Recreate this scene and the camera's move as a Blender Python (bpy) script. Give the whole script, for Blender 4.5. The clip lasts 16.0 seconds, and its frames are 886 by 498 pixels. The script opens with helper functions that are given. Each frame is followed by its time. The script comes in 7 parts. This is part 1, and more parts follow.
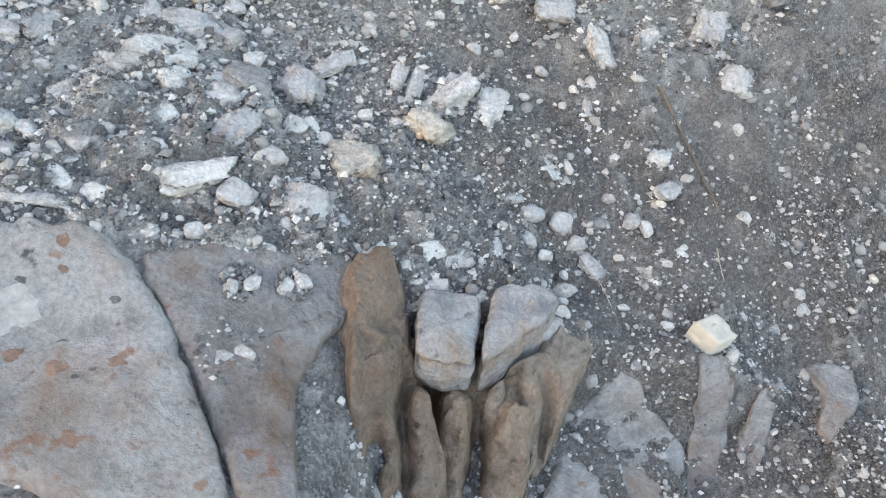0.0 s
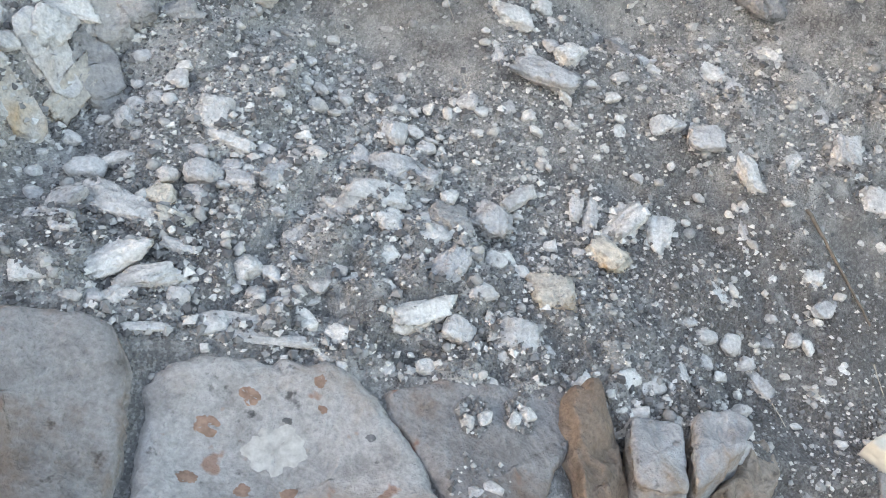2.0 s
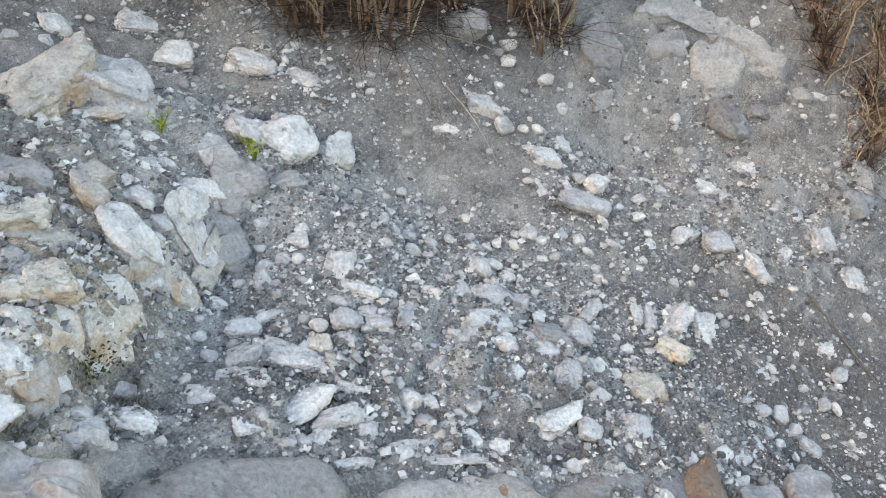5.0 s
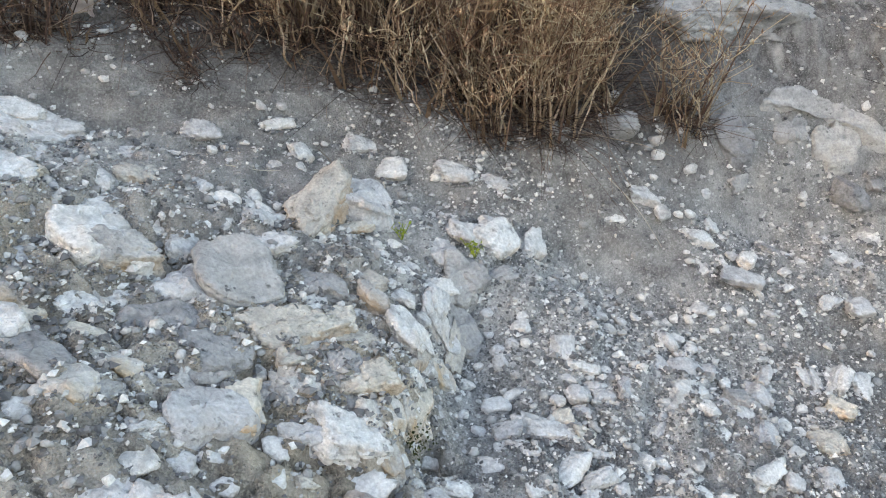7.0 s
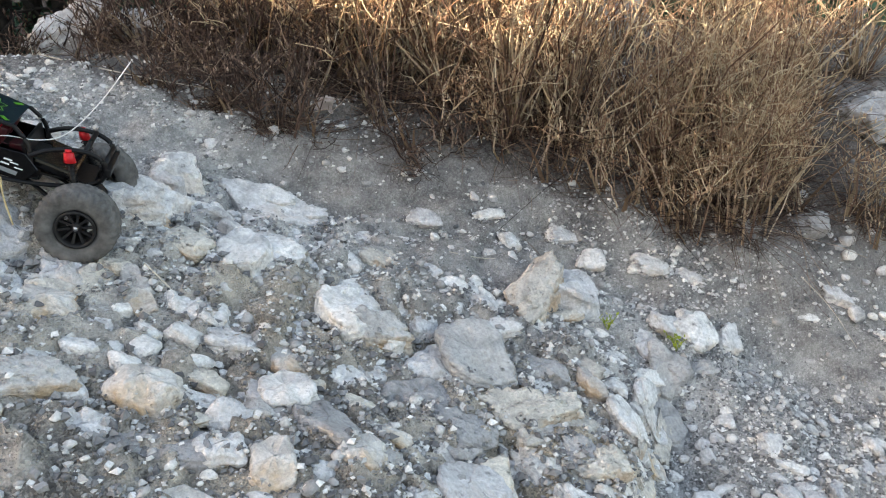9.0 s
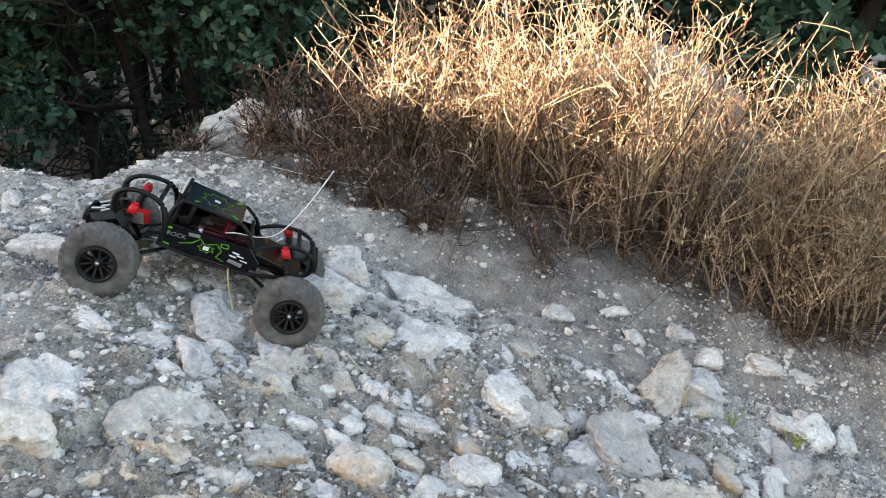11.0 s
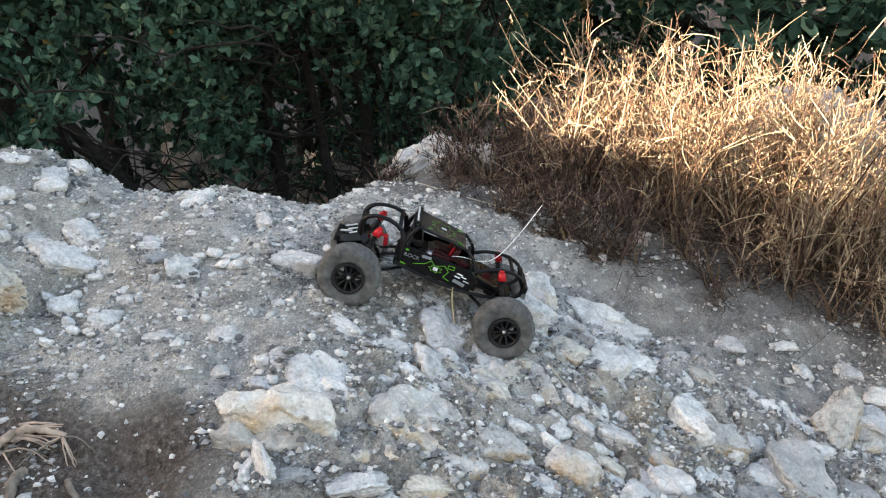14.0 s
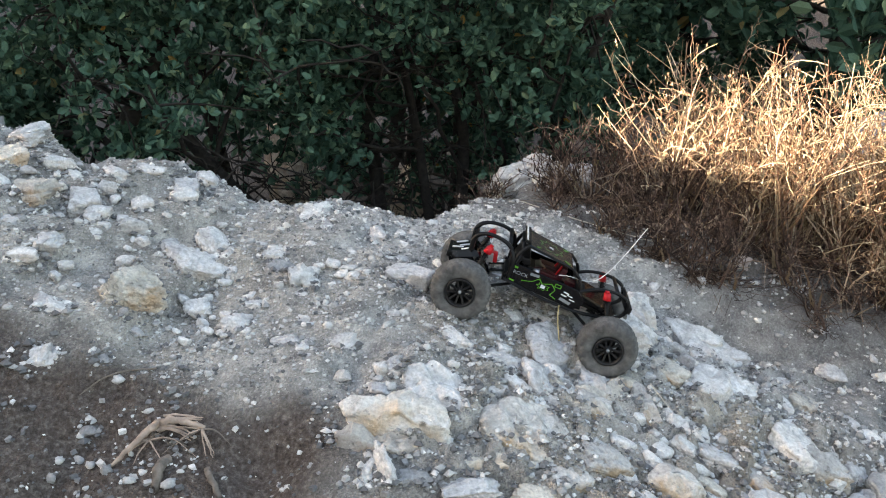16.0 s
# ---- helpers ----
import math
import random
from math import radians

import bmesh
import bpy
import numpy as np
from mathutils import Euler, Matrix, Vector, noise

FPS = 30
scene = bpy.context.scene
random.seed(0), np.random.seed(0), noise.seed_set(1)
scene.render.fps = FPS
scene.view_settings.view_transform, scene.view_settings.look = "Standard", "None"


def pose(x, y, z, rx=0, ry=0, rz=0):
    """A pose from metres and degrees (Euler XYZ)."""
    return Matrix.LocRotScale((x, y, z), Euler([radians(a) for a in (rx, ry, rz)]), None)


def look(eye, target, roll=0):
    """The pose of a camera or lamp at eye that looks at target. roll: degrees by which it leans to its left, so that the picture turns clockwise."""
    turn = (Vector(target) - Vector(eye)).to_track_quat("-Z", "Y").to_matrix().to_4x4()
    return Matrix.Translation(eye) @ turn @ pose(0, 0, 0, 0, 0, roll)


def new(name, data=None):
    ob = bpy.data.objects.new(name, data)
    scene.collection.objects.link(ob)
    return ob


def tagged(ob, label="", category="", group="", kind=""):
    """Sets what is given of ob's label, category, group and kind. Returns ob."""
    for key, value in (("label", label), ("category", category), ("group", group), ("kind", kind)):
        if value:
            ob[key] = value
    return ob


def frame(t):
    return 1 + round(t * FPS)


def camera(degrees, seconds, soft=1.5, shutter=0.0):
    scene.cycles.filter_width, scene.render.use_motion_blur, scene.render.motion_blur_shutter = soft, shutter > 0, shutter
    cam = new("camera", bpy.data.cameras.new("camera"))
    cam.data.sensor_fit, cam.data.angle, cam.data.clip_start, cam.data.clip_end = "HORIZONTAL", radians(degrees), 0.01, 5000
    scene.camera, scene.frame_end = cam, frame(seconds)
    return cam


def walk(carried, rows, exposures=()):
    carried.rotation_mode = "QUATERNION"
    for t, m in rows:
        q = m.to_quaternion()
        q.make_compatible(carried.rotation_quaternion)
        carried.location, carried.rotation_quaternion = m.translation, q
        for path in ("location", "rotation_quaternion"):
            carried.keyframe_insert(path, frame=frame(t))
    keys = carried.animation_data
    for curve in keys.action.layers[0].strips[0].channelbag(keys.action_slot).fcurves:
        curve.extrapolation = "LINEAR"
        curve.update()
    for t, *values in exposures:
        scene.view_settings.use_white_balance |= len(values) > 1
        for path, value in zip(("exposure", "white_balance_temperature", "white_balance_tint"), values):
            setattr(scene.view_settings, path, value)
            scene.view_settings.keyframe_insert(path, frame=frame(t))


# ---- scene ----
import itertools

from mathutils.bvhtree import BVHTree

cam = camera(56.5, 16.0, soft=1.1)
METRES, EYE, TILT, LEAN, TURN = 2.4, 1.5, -48.0, -3.0, 0.0
ROWS = [
    (0.0, 0.0, 0.0, 0.0, 0.0, 0.0, -0.0),
    (0.5, -0.039, -0.0061, 0.0069, 1.49, 1.28, -0.49),
    (1.0, -0.0736, -0.0129, 0.0189, 2.13, 2.66, -0.48),
    (1.5, -0.0992, -0.0165, 0.0276, 1.94, 3.7, -0.18),
    (2.0, -0.1312, -0.0369, 0.0383, 1.06, 5.3, 0.52),
    (2.5, -0.1565, -0.0529, 0.0504, 0.04, 6.8, 1.36),
    (3.0, -0.1786, -0.0732, 0.0597, -1.2, 8.64, 2.52),
    (5.5, -0.3627, -0.1425, 0.0342, -6.64, 13.51, 9.87),
    (6.0, -0.4134, -0.181, 0.0374, -6.75, 14.06, 10.76),
    (6.5, -0.4549, -0.2049, 0.0585, -5.78, 15.18, 11.02),
    (7.0, -0.4932, -0.2234, 0.076, -3.65, 17.06, 10.34),
    (7.5, -0.5192, -0.2376, 0.0848, -1.93, 18.42, 9.39),
    (8.0, -0.5524, -0.2553, 0.0852, -0.01, 20.09, 7.96),
    (8.5, -0.5806, -0.2671, 0.0825, 1.4, 21.63, 6.55),
    (9.0, -0.6003, -0.268, 0.0861, 2.22, 23.19, 5.37),
    (9.5, -0.6219, -0.2835, 0.0828, 2.49, 24.64, 4.72),
    (10.0, -0.6556, -0.3039, 0.0843, 2.82, 26.31, 3.81),
    (12.5, -0.7553, -0.3968, 0.0519, 5.51, 30.06, -0.45),
    (13.0, -0.7679, -0.4072, 0.045, 6.67, 30.18, -1.56),
    (13.5, -0.7761, -0.4188, 0.0381, 7.66, 30.3, -2.49),
    (14.0, -0.7857, -0.4333, 0.0331, 9.0, 30.42, -3.9),
    (14.5, -0.7933, -0.4471, 0.0313, 10.32, 30.57, -5.2),
    (15.0, -0.7983, -0.4621, 0.029, 11.49, 30.71, -6.42),
    (15.5, -0.8035, -0.469, 0.0249, 12.13, 30.8, -7.26),
    (16.0, -0.8093, -0.4713, 0.0176, 12.58, 30.78, -8.34),
]
walk(cam, [(t, pose(0, 0, EYE, TILT, LEAN, TURN) @ pose(METRES * x, METRES * y, METRES * z, 90 + pitch, roll, yaw)) for t, x, y, z, yaw, pitch, roll in ROWS], exposures=[(0.0, 3.0, 7800, 12), (10.0, 3.0, 7800, 12), (16.0, 2.97, 7700, 12)])

# ---- light: late sun low in the west over an unseen hill, the slope in open shade ----
SUN_EL, SUN_AZ = 15.0, 252.5          # degrees above the horizon; degrees from +y towards +x
world = bpy.data.worlds.new("sky")
scene.world = world
world.use_nodes = True
wt = world.node_tree
sky = wt.nodes.new("ShaderNodeTexSky")
sky.sky_type, sky.sun_disc = "NISHITA", False
sky.sun_elevation, sky.sun_rotation = radians(SUN_EL), radians(SUN_AZ)
sky.air_density, sky.dust_density, sky.ozone_density = 1.0, 3.0, 0.6
wt.links.new(sky.outputs[0], wt.nodes["Background"].inputs[0])
wt.nodes["Background"].inputs[1].default_value = 0.09
sun_data = bpy.data.lights.new("sun", "SUN")
sun_data.energy, sun_data.angle, sun_data.color = 5.0, radians(0.5), (1.0, 0.87, 0.73)
sun = new("sun", sun_data)
sun_way = Vector((math.sin(radians(SUN_AZ)) * math.cos(radians(SUN_EL)), math.cos(radians(SUN_AZ)) * math.cos(radians(SUN_EL)), math.sin(radians(SUN_EL))))
sun.matrix_world = look(sun_way * 50, (0, 0, 0))


# ---- materials ----
def material(name, roughness=0.9, specular=0.3):
    m = bpy.data.materials.new(name)
    m.use_nodes = True
    b = m.node_tree.nodes["Principled BSDF"]
    b.inputs["Roughness"].default_value = roughness
    b.inputs["Specular IOR Level"].default_value = specular
    return m, m.node_tree, b


def noise_at(tree, scale, detail=6.0, rough=0.6, coords="Object", squash=None):
    """A noise texture in object or generated space, in repeats per metre."""
    tc = tree.nodes.new("ShaderNodeTexCoord")
    out = tc.outputs[coords]
    if squash:
        mp = tree.nodes.new("ShaderNodeMapping")
        mp.inputs["Scale"].default_value = squash
        tree.links.new(out, mp.inputs["Vector"])
        out = mp.outputs["Vector"]
    n = tree.nodes.new("ShaderNodeTexNoise")
    n.inputs["Scale"].default_value, n.inputs["Detail"].default_value, n.inputs["Roughness"].default_value = scale, detail, rough
    tree.links.new(out, n.inputs["Vector"])
    return n


def ramp(tree, source, stops):
    r = tree.nodes.new("ShaderNodeValToRGB")
    while len(r.color_ramp.elements) < len(stops):
        r.color_ramp.elements.new(0.5)
    for e, (p, c) in zip(r.color_ramp.elements, stops):
        e.position, e.color = p, (*c, 1) if len(c) == 3 else c
    tree.links.new(source, r.inputs[0])
    return r


def mix(tree, factor, a, b, how="MIX"):
    m = tree.nodes.new("ShaderNodeMix")
    m.data_type, m.blend_type = "RGBA", how
    for i, v in ((0, factor), (6, a), (7, b)):
        if hasattr(v, "is_linked"):
            tree.links.new(v, m.inputs[i])
        else:
            m.inputs[i].default_value = v if i == 0 else (*v, 1)
    return m.outputs[2]


def bump(tree, bsdf, height, strength, distance, before=None):
    b = tree.nodes.new("ShaderNodeBump")
    b.inputs["Strength"].default_value, b.inputs["Distance"].default_value = strength, distance
    tree.links.new(height, b.inputs["Height"])
    if before:
        tree.links.new(before.outputs[0], b.inputs["Normal"])
    tree.links.new(b.outputs[0], bsdf.inputs["Normal"])
    return b


def ground_material():
    m, t, b = material("gravelly_ground", 0.95, 0.2)
    big = noise_at(t, 1.7, 5, 0.6)
    mid = noise_at(t, 14, 6, 0.65)
    fine = noise_at(t, 90, 5, 0.7)
    cell = t.nodes.new("ShaderNodeTexVoronoi")
    cell.inputs["Scale"].default_value = 240
    tc = t.nodes.new("ShaderNodeTexCoord")
    t.links.new(tc.outputs["Object"], cell.inputs["Vector"])
    dust = ramp(t, mid.outputs[0], [(0.32, (0.055, 0.055, 0.06)), (0.5, (0.145, 0.145, 0.15)), (0.64, (0.34, 0.34, 0.34))])
    grit = ramp(t, cell.outputs["Color"], [(0.2, (0.045, 0.045, 0.05)), (0.5, (0.19, 0.19, 0.19)), (0.8, (0.62, 0.62, 0.61))])
    colour = mix(t, 0.4, dust.outputs[0], grit.outputs[0])
    pale = ramp(t, big.outputs[0], [(0.42, (0, 0, 0)), (0.62, (1, 1, 1))])
    colour = mix(t, pale.outputs[0], colour, mix(t, 0.35, colour, (0.42, 0.41, 0.40)))
    chalk = t.nodes.new("ShaderNodeAttribute")
    chalk.attribute_name = "chalk"
    powder = ramp(t, mid.outputs[0], [(0.34, (0.28, 0.28, 0.28)), (0.5, (0.52, 0.515, 0.505)), (0.66, (0.76, 0.75, 0.73))])
    colour = mix(t, chalk.outputs["Fac"], colour, mix(t, 0.28, powder.outputs[0], grit.outputs[0]))
    stony, tone = t.nodes.new("ShaderNodeAttribute"), t.nodes.new("ShaderNodeAttribute")
    stony.attribute_name, tone.attribute_name = "stony", "tone"
    worn = ramp(t, tone.outputs["Fac"], [(0.22, (0.36, 0.36, 0.365)), (0.5, (0.60, 0.60, 0.60)), (0.8, (0.80, 0.79, 0.775))])
    veil = ramp(t, fine.outputs[0], [(0.3, (0.6, 0.6, 0.6)), (0.7, (1.1, 1.1, 1.1))])
    cover = ramp(t, stony.outputs["Fac"], [(0.35, (0, 0, 0)), (0.8, (0.75, 0.75, 0.75))])
    colour = mix(t, cover.outputs[0], colour, mix(t, 1.0, worn.outputs[0], veil.outputs[0], "MULTIPLY"))
    warm = t.nodes.new("ShaderNodeAttribute")
    warm.attribute_name = "ochre"
    colour = mix(t, warm.outputs["Fac"], colour, mix(t, 1.0, colour, (1.06, 0.93, 0.76), "MULTIPLY"))
    soil_and_shade = t.nodes.new("ShaderNodeAttribute")
    soil_and_shade.attribute_name = "soil_and_shade"
    earth = ramp(t, fine.outputs[0], [(0.3, (0.055, 0.043, 0.037)), (0.5, (0.125, 0.102, 0.090)), (0.72, (0.27, 0.24, 0.218))])
    colour = mix(t, soil_and_shade.outputs["Fac"], colour, earth.outputs[0])
    t.links.new(colour, b.inputs["Base Color"])
    first = bump(t, b, cell.outputs["Distance"], 0.8, 0.006)
    bump(t, b, fine.outputs[0], 0.8, 0.008, first)
    return m


def rock_material(name, dark, light, warm, stain=0.5, lichen=None, loose=False):
    """Limestone: two greys in bands and clouds, ochre stains, small dark pits."""
    m, t, b = material(name, 0.88, 0.25)
    info = t.nodes.new("ShaderNodeObjectInfo")
    cloud = noise_at(t, 9, 6, 0.62)
    band = noise_at(t, 14, 5, 0.6, squash=(0.7, 0.7, 2.4))
    grain = noise_at(t, 120, 4, 0.7)
    spots = noise_at(t, 34, 4, 0.6)
    both = mix(t, 0.45, cloud.outputs[0], band.outputs[0])
    base = ramp(t, both, [(0.30, dark), (0.41, tuple((p + q) / 2 for p, q in zip(dark, light))), (0.50, light)])
    ochre = ramp(t, noise_at(t, 5.5, 5, 0.65).outputs[0], [(0.52, (0, 0, 0)), (0.68, (stain, stain, stain))])
    colour = mix(t, ochre.outputs[0], base.outputs[0], warm)
    facing = t.nodes.new("ShaderNodeNewGeometry")
    split = t.nodes.new("ShaderNodeSeparateXYZ")
    t.links.new(facing.outputs["Normal"], split.inputs[0])
    flank = ramp(t, split.outputs["Z"], [(0.30, (1, 1, 1)), (0.78, (0, 0, 0))])
    rusty = ramp(t, noise_at(t, 13, 4, 0.6).outputs[0], [(0.42, (0, 0, 0)), (0.68, (stain * 0.8, stain * 0.8, stain * 0.8))])
    colour = mix(t, mix(t, 1.0, flank.outputs[0], rusty.outputs[0], "MULTIPLY"), colour, warm)
    pits = ramp(t, spots.outputs[0], [(0.27, (0.12, 0.12, 0.12)), (0.37, (1, 1, 1))])
    colour = mix(t, 0.8, colour, pits.outputs[0], "MULTIPLY")
    speck = ramp(t, grain.outputs[0], [(0.3, (0.72, 0.72, 0.72)), (0.65, (1.12, 1.12, 1.12))])
    colour = mix(t, 1.0, colour, speck.outputs[0], "MULTIPLY")
    if lichen:
        cloudy = ramp(t, noise_at(t, 3.2, 5, 0.7).outputs[0], [(0.48, (0, 0, 0)), (0.70, (0.6, 0.6, 0.6))])
        colour = mix(t, cloudy.outputs[0], colour, tuple(c * 0.85 for c in warm))
        patch = ramp(t, noise_at(t, 17, 3, 0.55).outputs[0], [(0.63, (0, 0, 0)), (0.68, (0.8, 0.8, 0.8))])
        colour = mix(t, patch.outputs[0], colour, lichen)
        chalk = ramp(t, noise_at(t, 5, 4, 0.6, squash=(1, 1.7, 1)).outputs[0], [(0.60, (0, 0, 0)), (0.70, (0.4, 0.4, 0.4))])
        colour = mix(t, chalk.outputs[0], colour, (0.6, 0.59, 0.57))
    source = t.nodes.new("ShaderNodeNewGeometry").outputs["Random Per Island"] if loose else info.outputs["Random"]
    tone = ramp(t, source, [(0, (0.78, 0.78, 0.80)), (1, (1.12, 1.115, 1.10))])
    colour = mix(t, 1.0, colour, tone.outputs[0], "MULTIPLY")
    t.links.new(colour, b.inputs["Base Color"])
    one = bump(t, b, band.outputs[0], 0.7, 0.022)
    two = bump(t, b, spots.outputs[0], 0.9, 0.014, one)
    bump(t, b, grain.outputs[0], 0.8, 0.005, two)
    return m


def island_material(name, stops, roughness=0.9):
    """A colour for each loose piece of one mesh."""
    m, t, b = material(name, roughness, 0.2)
    g = t.nodes.new("ShaderNodeNewGeometry")
    r = ramp(t, g.outputs["Random Per Island"], stops)
    grain = noise_at(t, 220, 3, 0.6)
    speck = ramp(t, grain.outputs[0], [(0.3, (0.8, 0.8, 0.8)), (0.7, (1.15, 1.15, 1.15))])
    t.links.new(mix(t, 1.0, r.outputs[0], speck.outputs[0], "MULTIPLY"), b.inputs["Base Color"])
    return m, t, b


def plain_material(name, colour, roughness=0.5, metal=0.0, specular=0.5, mottle=0.25, scale=60.0, relief=0.0):
    m, t, b = material(name, roughness, specular)
    n = noise_at(t, scale, 4, 0.6)
    low, high = tuple(c * (1 - mottle) for c in colour), tuple(min(1, c * (1 + mottle)) for c in colour)
    t.links.new(ramp(t, n.outputs[0], [(0.3, low), (0.7, high)]).outputs[0], b.inputs["Base Color"])
    b.inputs["Metallic"].default_value = metal
    if relief:
        bump(t, b, n.outputs[0], 0.5, relief)
    return m


GROUND = ground_material()
LIMESTONE = rock_material("pale_limestone", (0.24, 0.24, 0.25), (0.82, 0.82, 0.82), (0.56, 0.43, 0.33), 0.40)
OCHRE_STONE = rock_material("ochre_limestone", (0.30, 0.275, 0.25), (0.76, 0.72, 0.65), (0.54, 0.35, 0.20), 0.7)
BEDDED_STONE = rock_material("bedded_stones", (0.26, 0.26, 0.27), (0.82, 0.817, 0.81), (0.54, 0.41, 0.31), 0.33, loose=True)
SLAB_STONE = rock_material("lichened_slab", (0.20, 0.195, 0.195), (0.50, 0.495, 0.495), (0.34, 0.26, 0.205), 0.75, lichen=(0.36, 0.21, 0.15))
# near-black dark tone: its patches put the shade of hollows into the colour
BROWN_STONE = rock_material("brown_tufa", (0.055, 0.042, 0.035), (0.33, 0.26, 0.21), (0.20, 0.13, 0.095), 0.6)
BOULDER_STONE = rock_material("rusty_boulder", (0.13, 0.10, 0.085), (0.72, 0.69, 0.66), (0.36, 0.23, 0.16), 0.8)
LEDGE_STONE = rock_material("ledge_limestone", (0.22, 0.205, 0.195), (0.76, 0.74, 0.71), (0.56, 0.39, 0.22), 0.9)
STAINED_SLAB = rock_material("stained_slab", (0.15, 0.135, 0.125), (0.44, 0.43, 0.425), (0.30, 0.20, 0.14), 0.95, lichen=(0.36, 0.20, 0.14))
TAN_STONE = rock_material("tan_tufa", (0.12, 0.095, 0.078), (0.42, 0.36, 0.31), (0.30, 0.20, 0.14), 0.6)
BANK_STONE = rock_material("dusty_bank_rock", (0.23, 0.23, 0.235), (0.56, 0.555, 0.55), (0.42, 0.38, 0.33), 0.5)
CRACKED_STONE = rock_material("cracked_block", (0.17, 0.178, 0.195), (0.47, 0.48, 0.50), (0.38, 0.29, 0.22), 1.0)
GREY_STONE = rock_material("grey_boulder", (0.17, 0.172, 0.18), (0.47, 0.47, 0.475), (0.33, 0.29, 0.25), 0.4)
GRAVEL, _, _ = island_material("gravel", [(0, (0.14, 0.14, 0.145)), (0.40, (0.21, 0.21, 0.215)), (0.66, (0.36, 0.36, 0.36)), (0.84, (0.62, 0.615, 0.605)), (1, (0.86, 0.855, 0.84))])


# ---- shape of the land ----
def lattice(ix, iy, iz, seed):
    h = (ix * 374761393 + iy * 668265263 + iz * 2147483647 + seed * 144665) & 0xFFFFFFFF
    h = ((h ^ (h >> 13)) * 1274126177) & 0xFFFFFFFF
    return ((h ^ (h >> 16)) & 0xFFFF) / 65535.0


def vnoise(x, y, z=0.0, seed=0):
    """Smooth value noise from -1 to 1, one repeat per unit."""
    x, y, z = np.broadcast_arrays(np.asarray(x, float), np.asarray(y, float), np.asarray(z, float))
    ix, iy, iz = (np.floor(v).astype(np.int64) for v in (x, y, z))
    fx, fy, fz = (v - i for v, i in ((x, ix), (y, iy), (z, iz)))
    fx, fy, fz = (f * f * (3 - 2 * f) for f in (fx, fy, fz))
    total = 0.0
    for a in (0, 1):
        for b in (0, 1):
            for c in (0, 1):
                w = (fx if a else 1 - fx) * (fy if b else 1 - fy) * (fz if c else 1 - fz)
                total = total + w * lattice(ix + a, iy + b, iz + c, seed)
    return total * 2 - 1


def smooth(a, b, v):
    f = np.clip((v - a) / (b - a), 0, 1)
    return f * f * (3 - 2 * f)


def beyond_rim(x, y):
    """Metres past the crest of the spur, on the side of the trees; negative on the slope."""
    along = (x + 3.4) * 0.671 + (y - 1.25) * 0.742
    s = -(x + 3.4) * 0.742 + (y - 1.25) * 0.671
    notch = -np.interp(along, (-0.4, -0.2, -0.1, 0.22, 0.30, 0.46, 0.66, 0.90, 1.10, 1.35, 1.6), (0.22, 0.15, 0.03, 0.0, -0.13, -0.19, -0.34, -0.30, -0.25, -0.11, -0.02))
    past = smooth(1.75, 3.0, along)
    return s + notch - 0.9 * past + 0.03 * vnoise(x * 9, y * 9, 0, 5) + 0.015 * vnoise(x * 25, y * 25, 0, 6)


# humps and hollows of the worn slope: x, y, reach along x, reach along y, height
HUMPS = [(-0.93, 1.18, 0.17, 0.28, -0.085), (-0.28, 1, 0.2, 0.13, 0.046), (-1.75, 1.56, 0.3, 0.15, -0.082), (-1.08, 1.7, 0.25, 0.13, -0.060), (-0.5, 1.55, 0.25, 0.18, -0.104), (0.1, 1.8, 0.22, 0.14, -0.135), (0.42, 1.85, 0.2, 0.2, -0.084), (-1.62, 0.72, 0.24, 0.13, 0.070), (-2.42, 0.74, 0.16, 0.16, 0.026), (-0.6, 0.6, 0.22, 0.14, -0.068), (0.36, 0.98, 0.16, 0.16, -0.072), (-2.05, 1.45, 0.16, 0.2, -0.029), (-2.9, 0.9, 0.22, 0.22, -0.035), (-1.2, 1.05, 0.16, 0.2, -0.022), (-2.85, 1.25, 0.2, 0.16, 0.012), (-1.55, 1.1, 0.2, 0.15, -0.004), (0.72, 0.95, 0.15, 0.2, -0.071), (-1.07, 0.885, 0.035, 0.045, -0.06)]


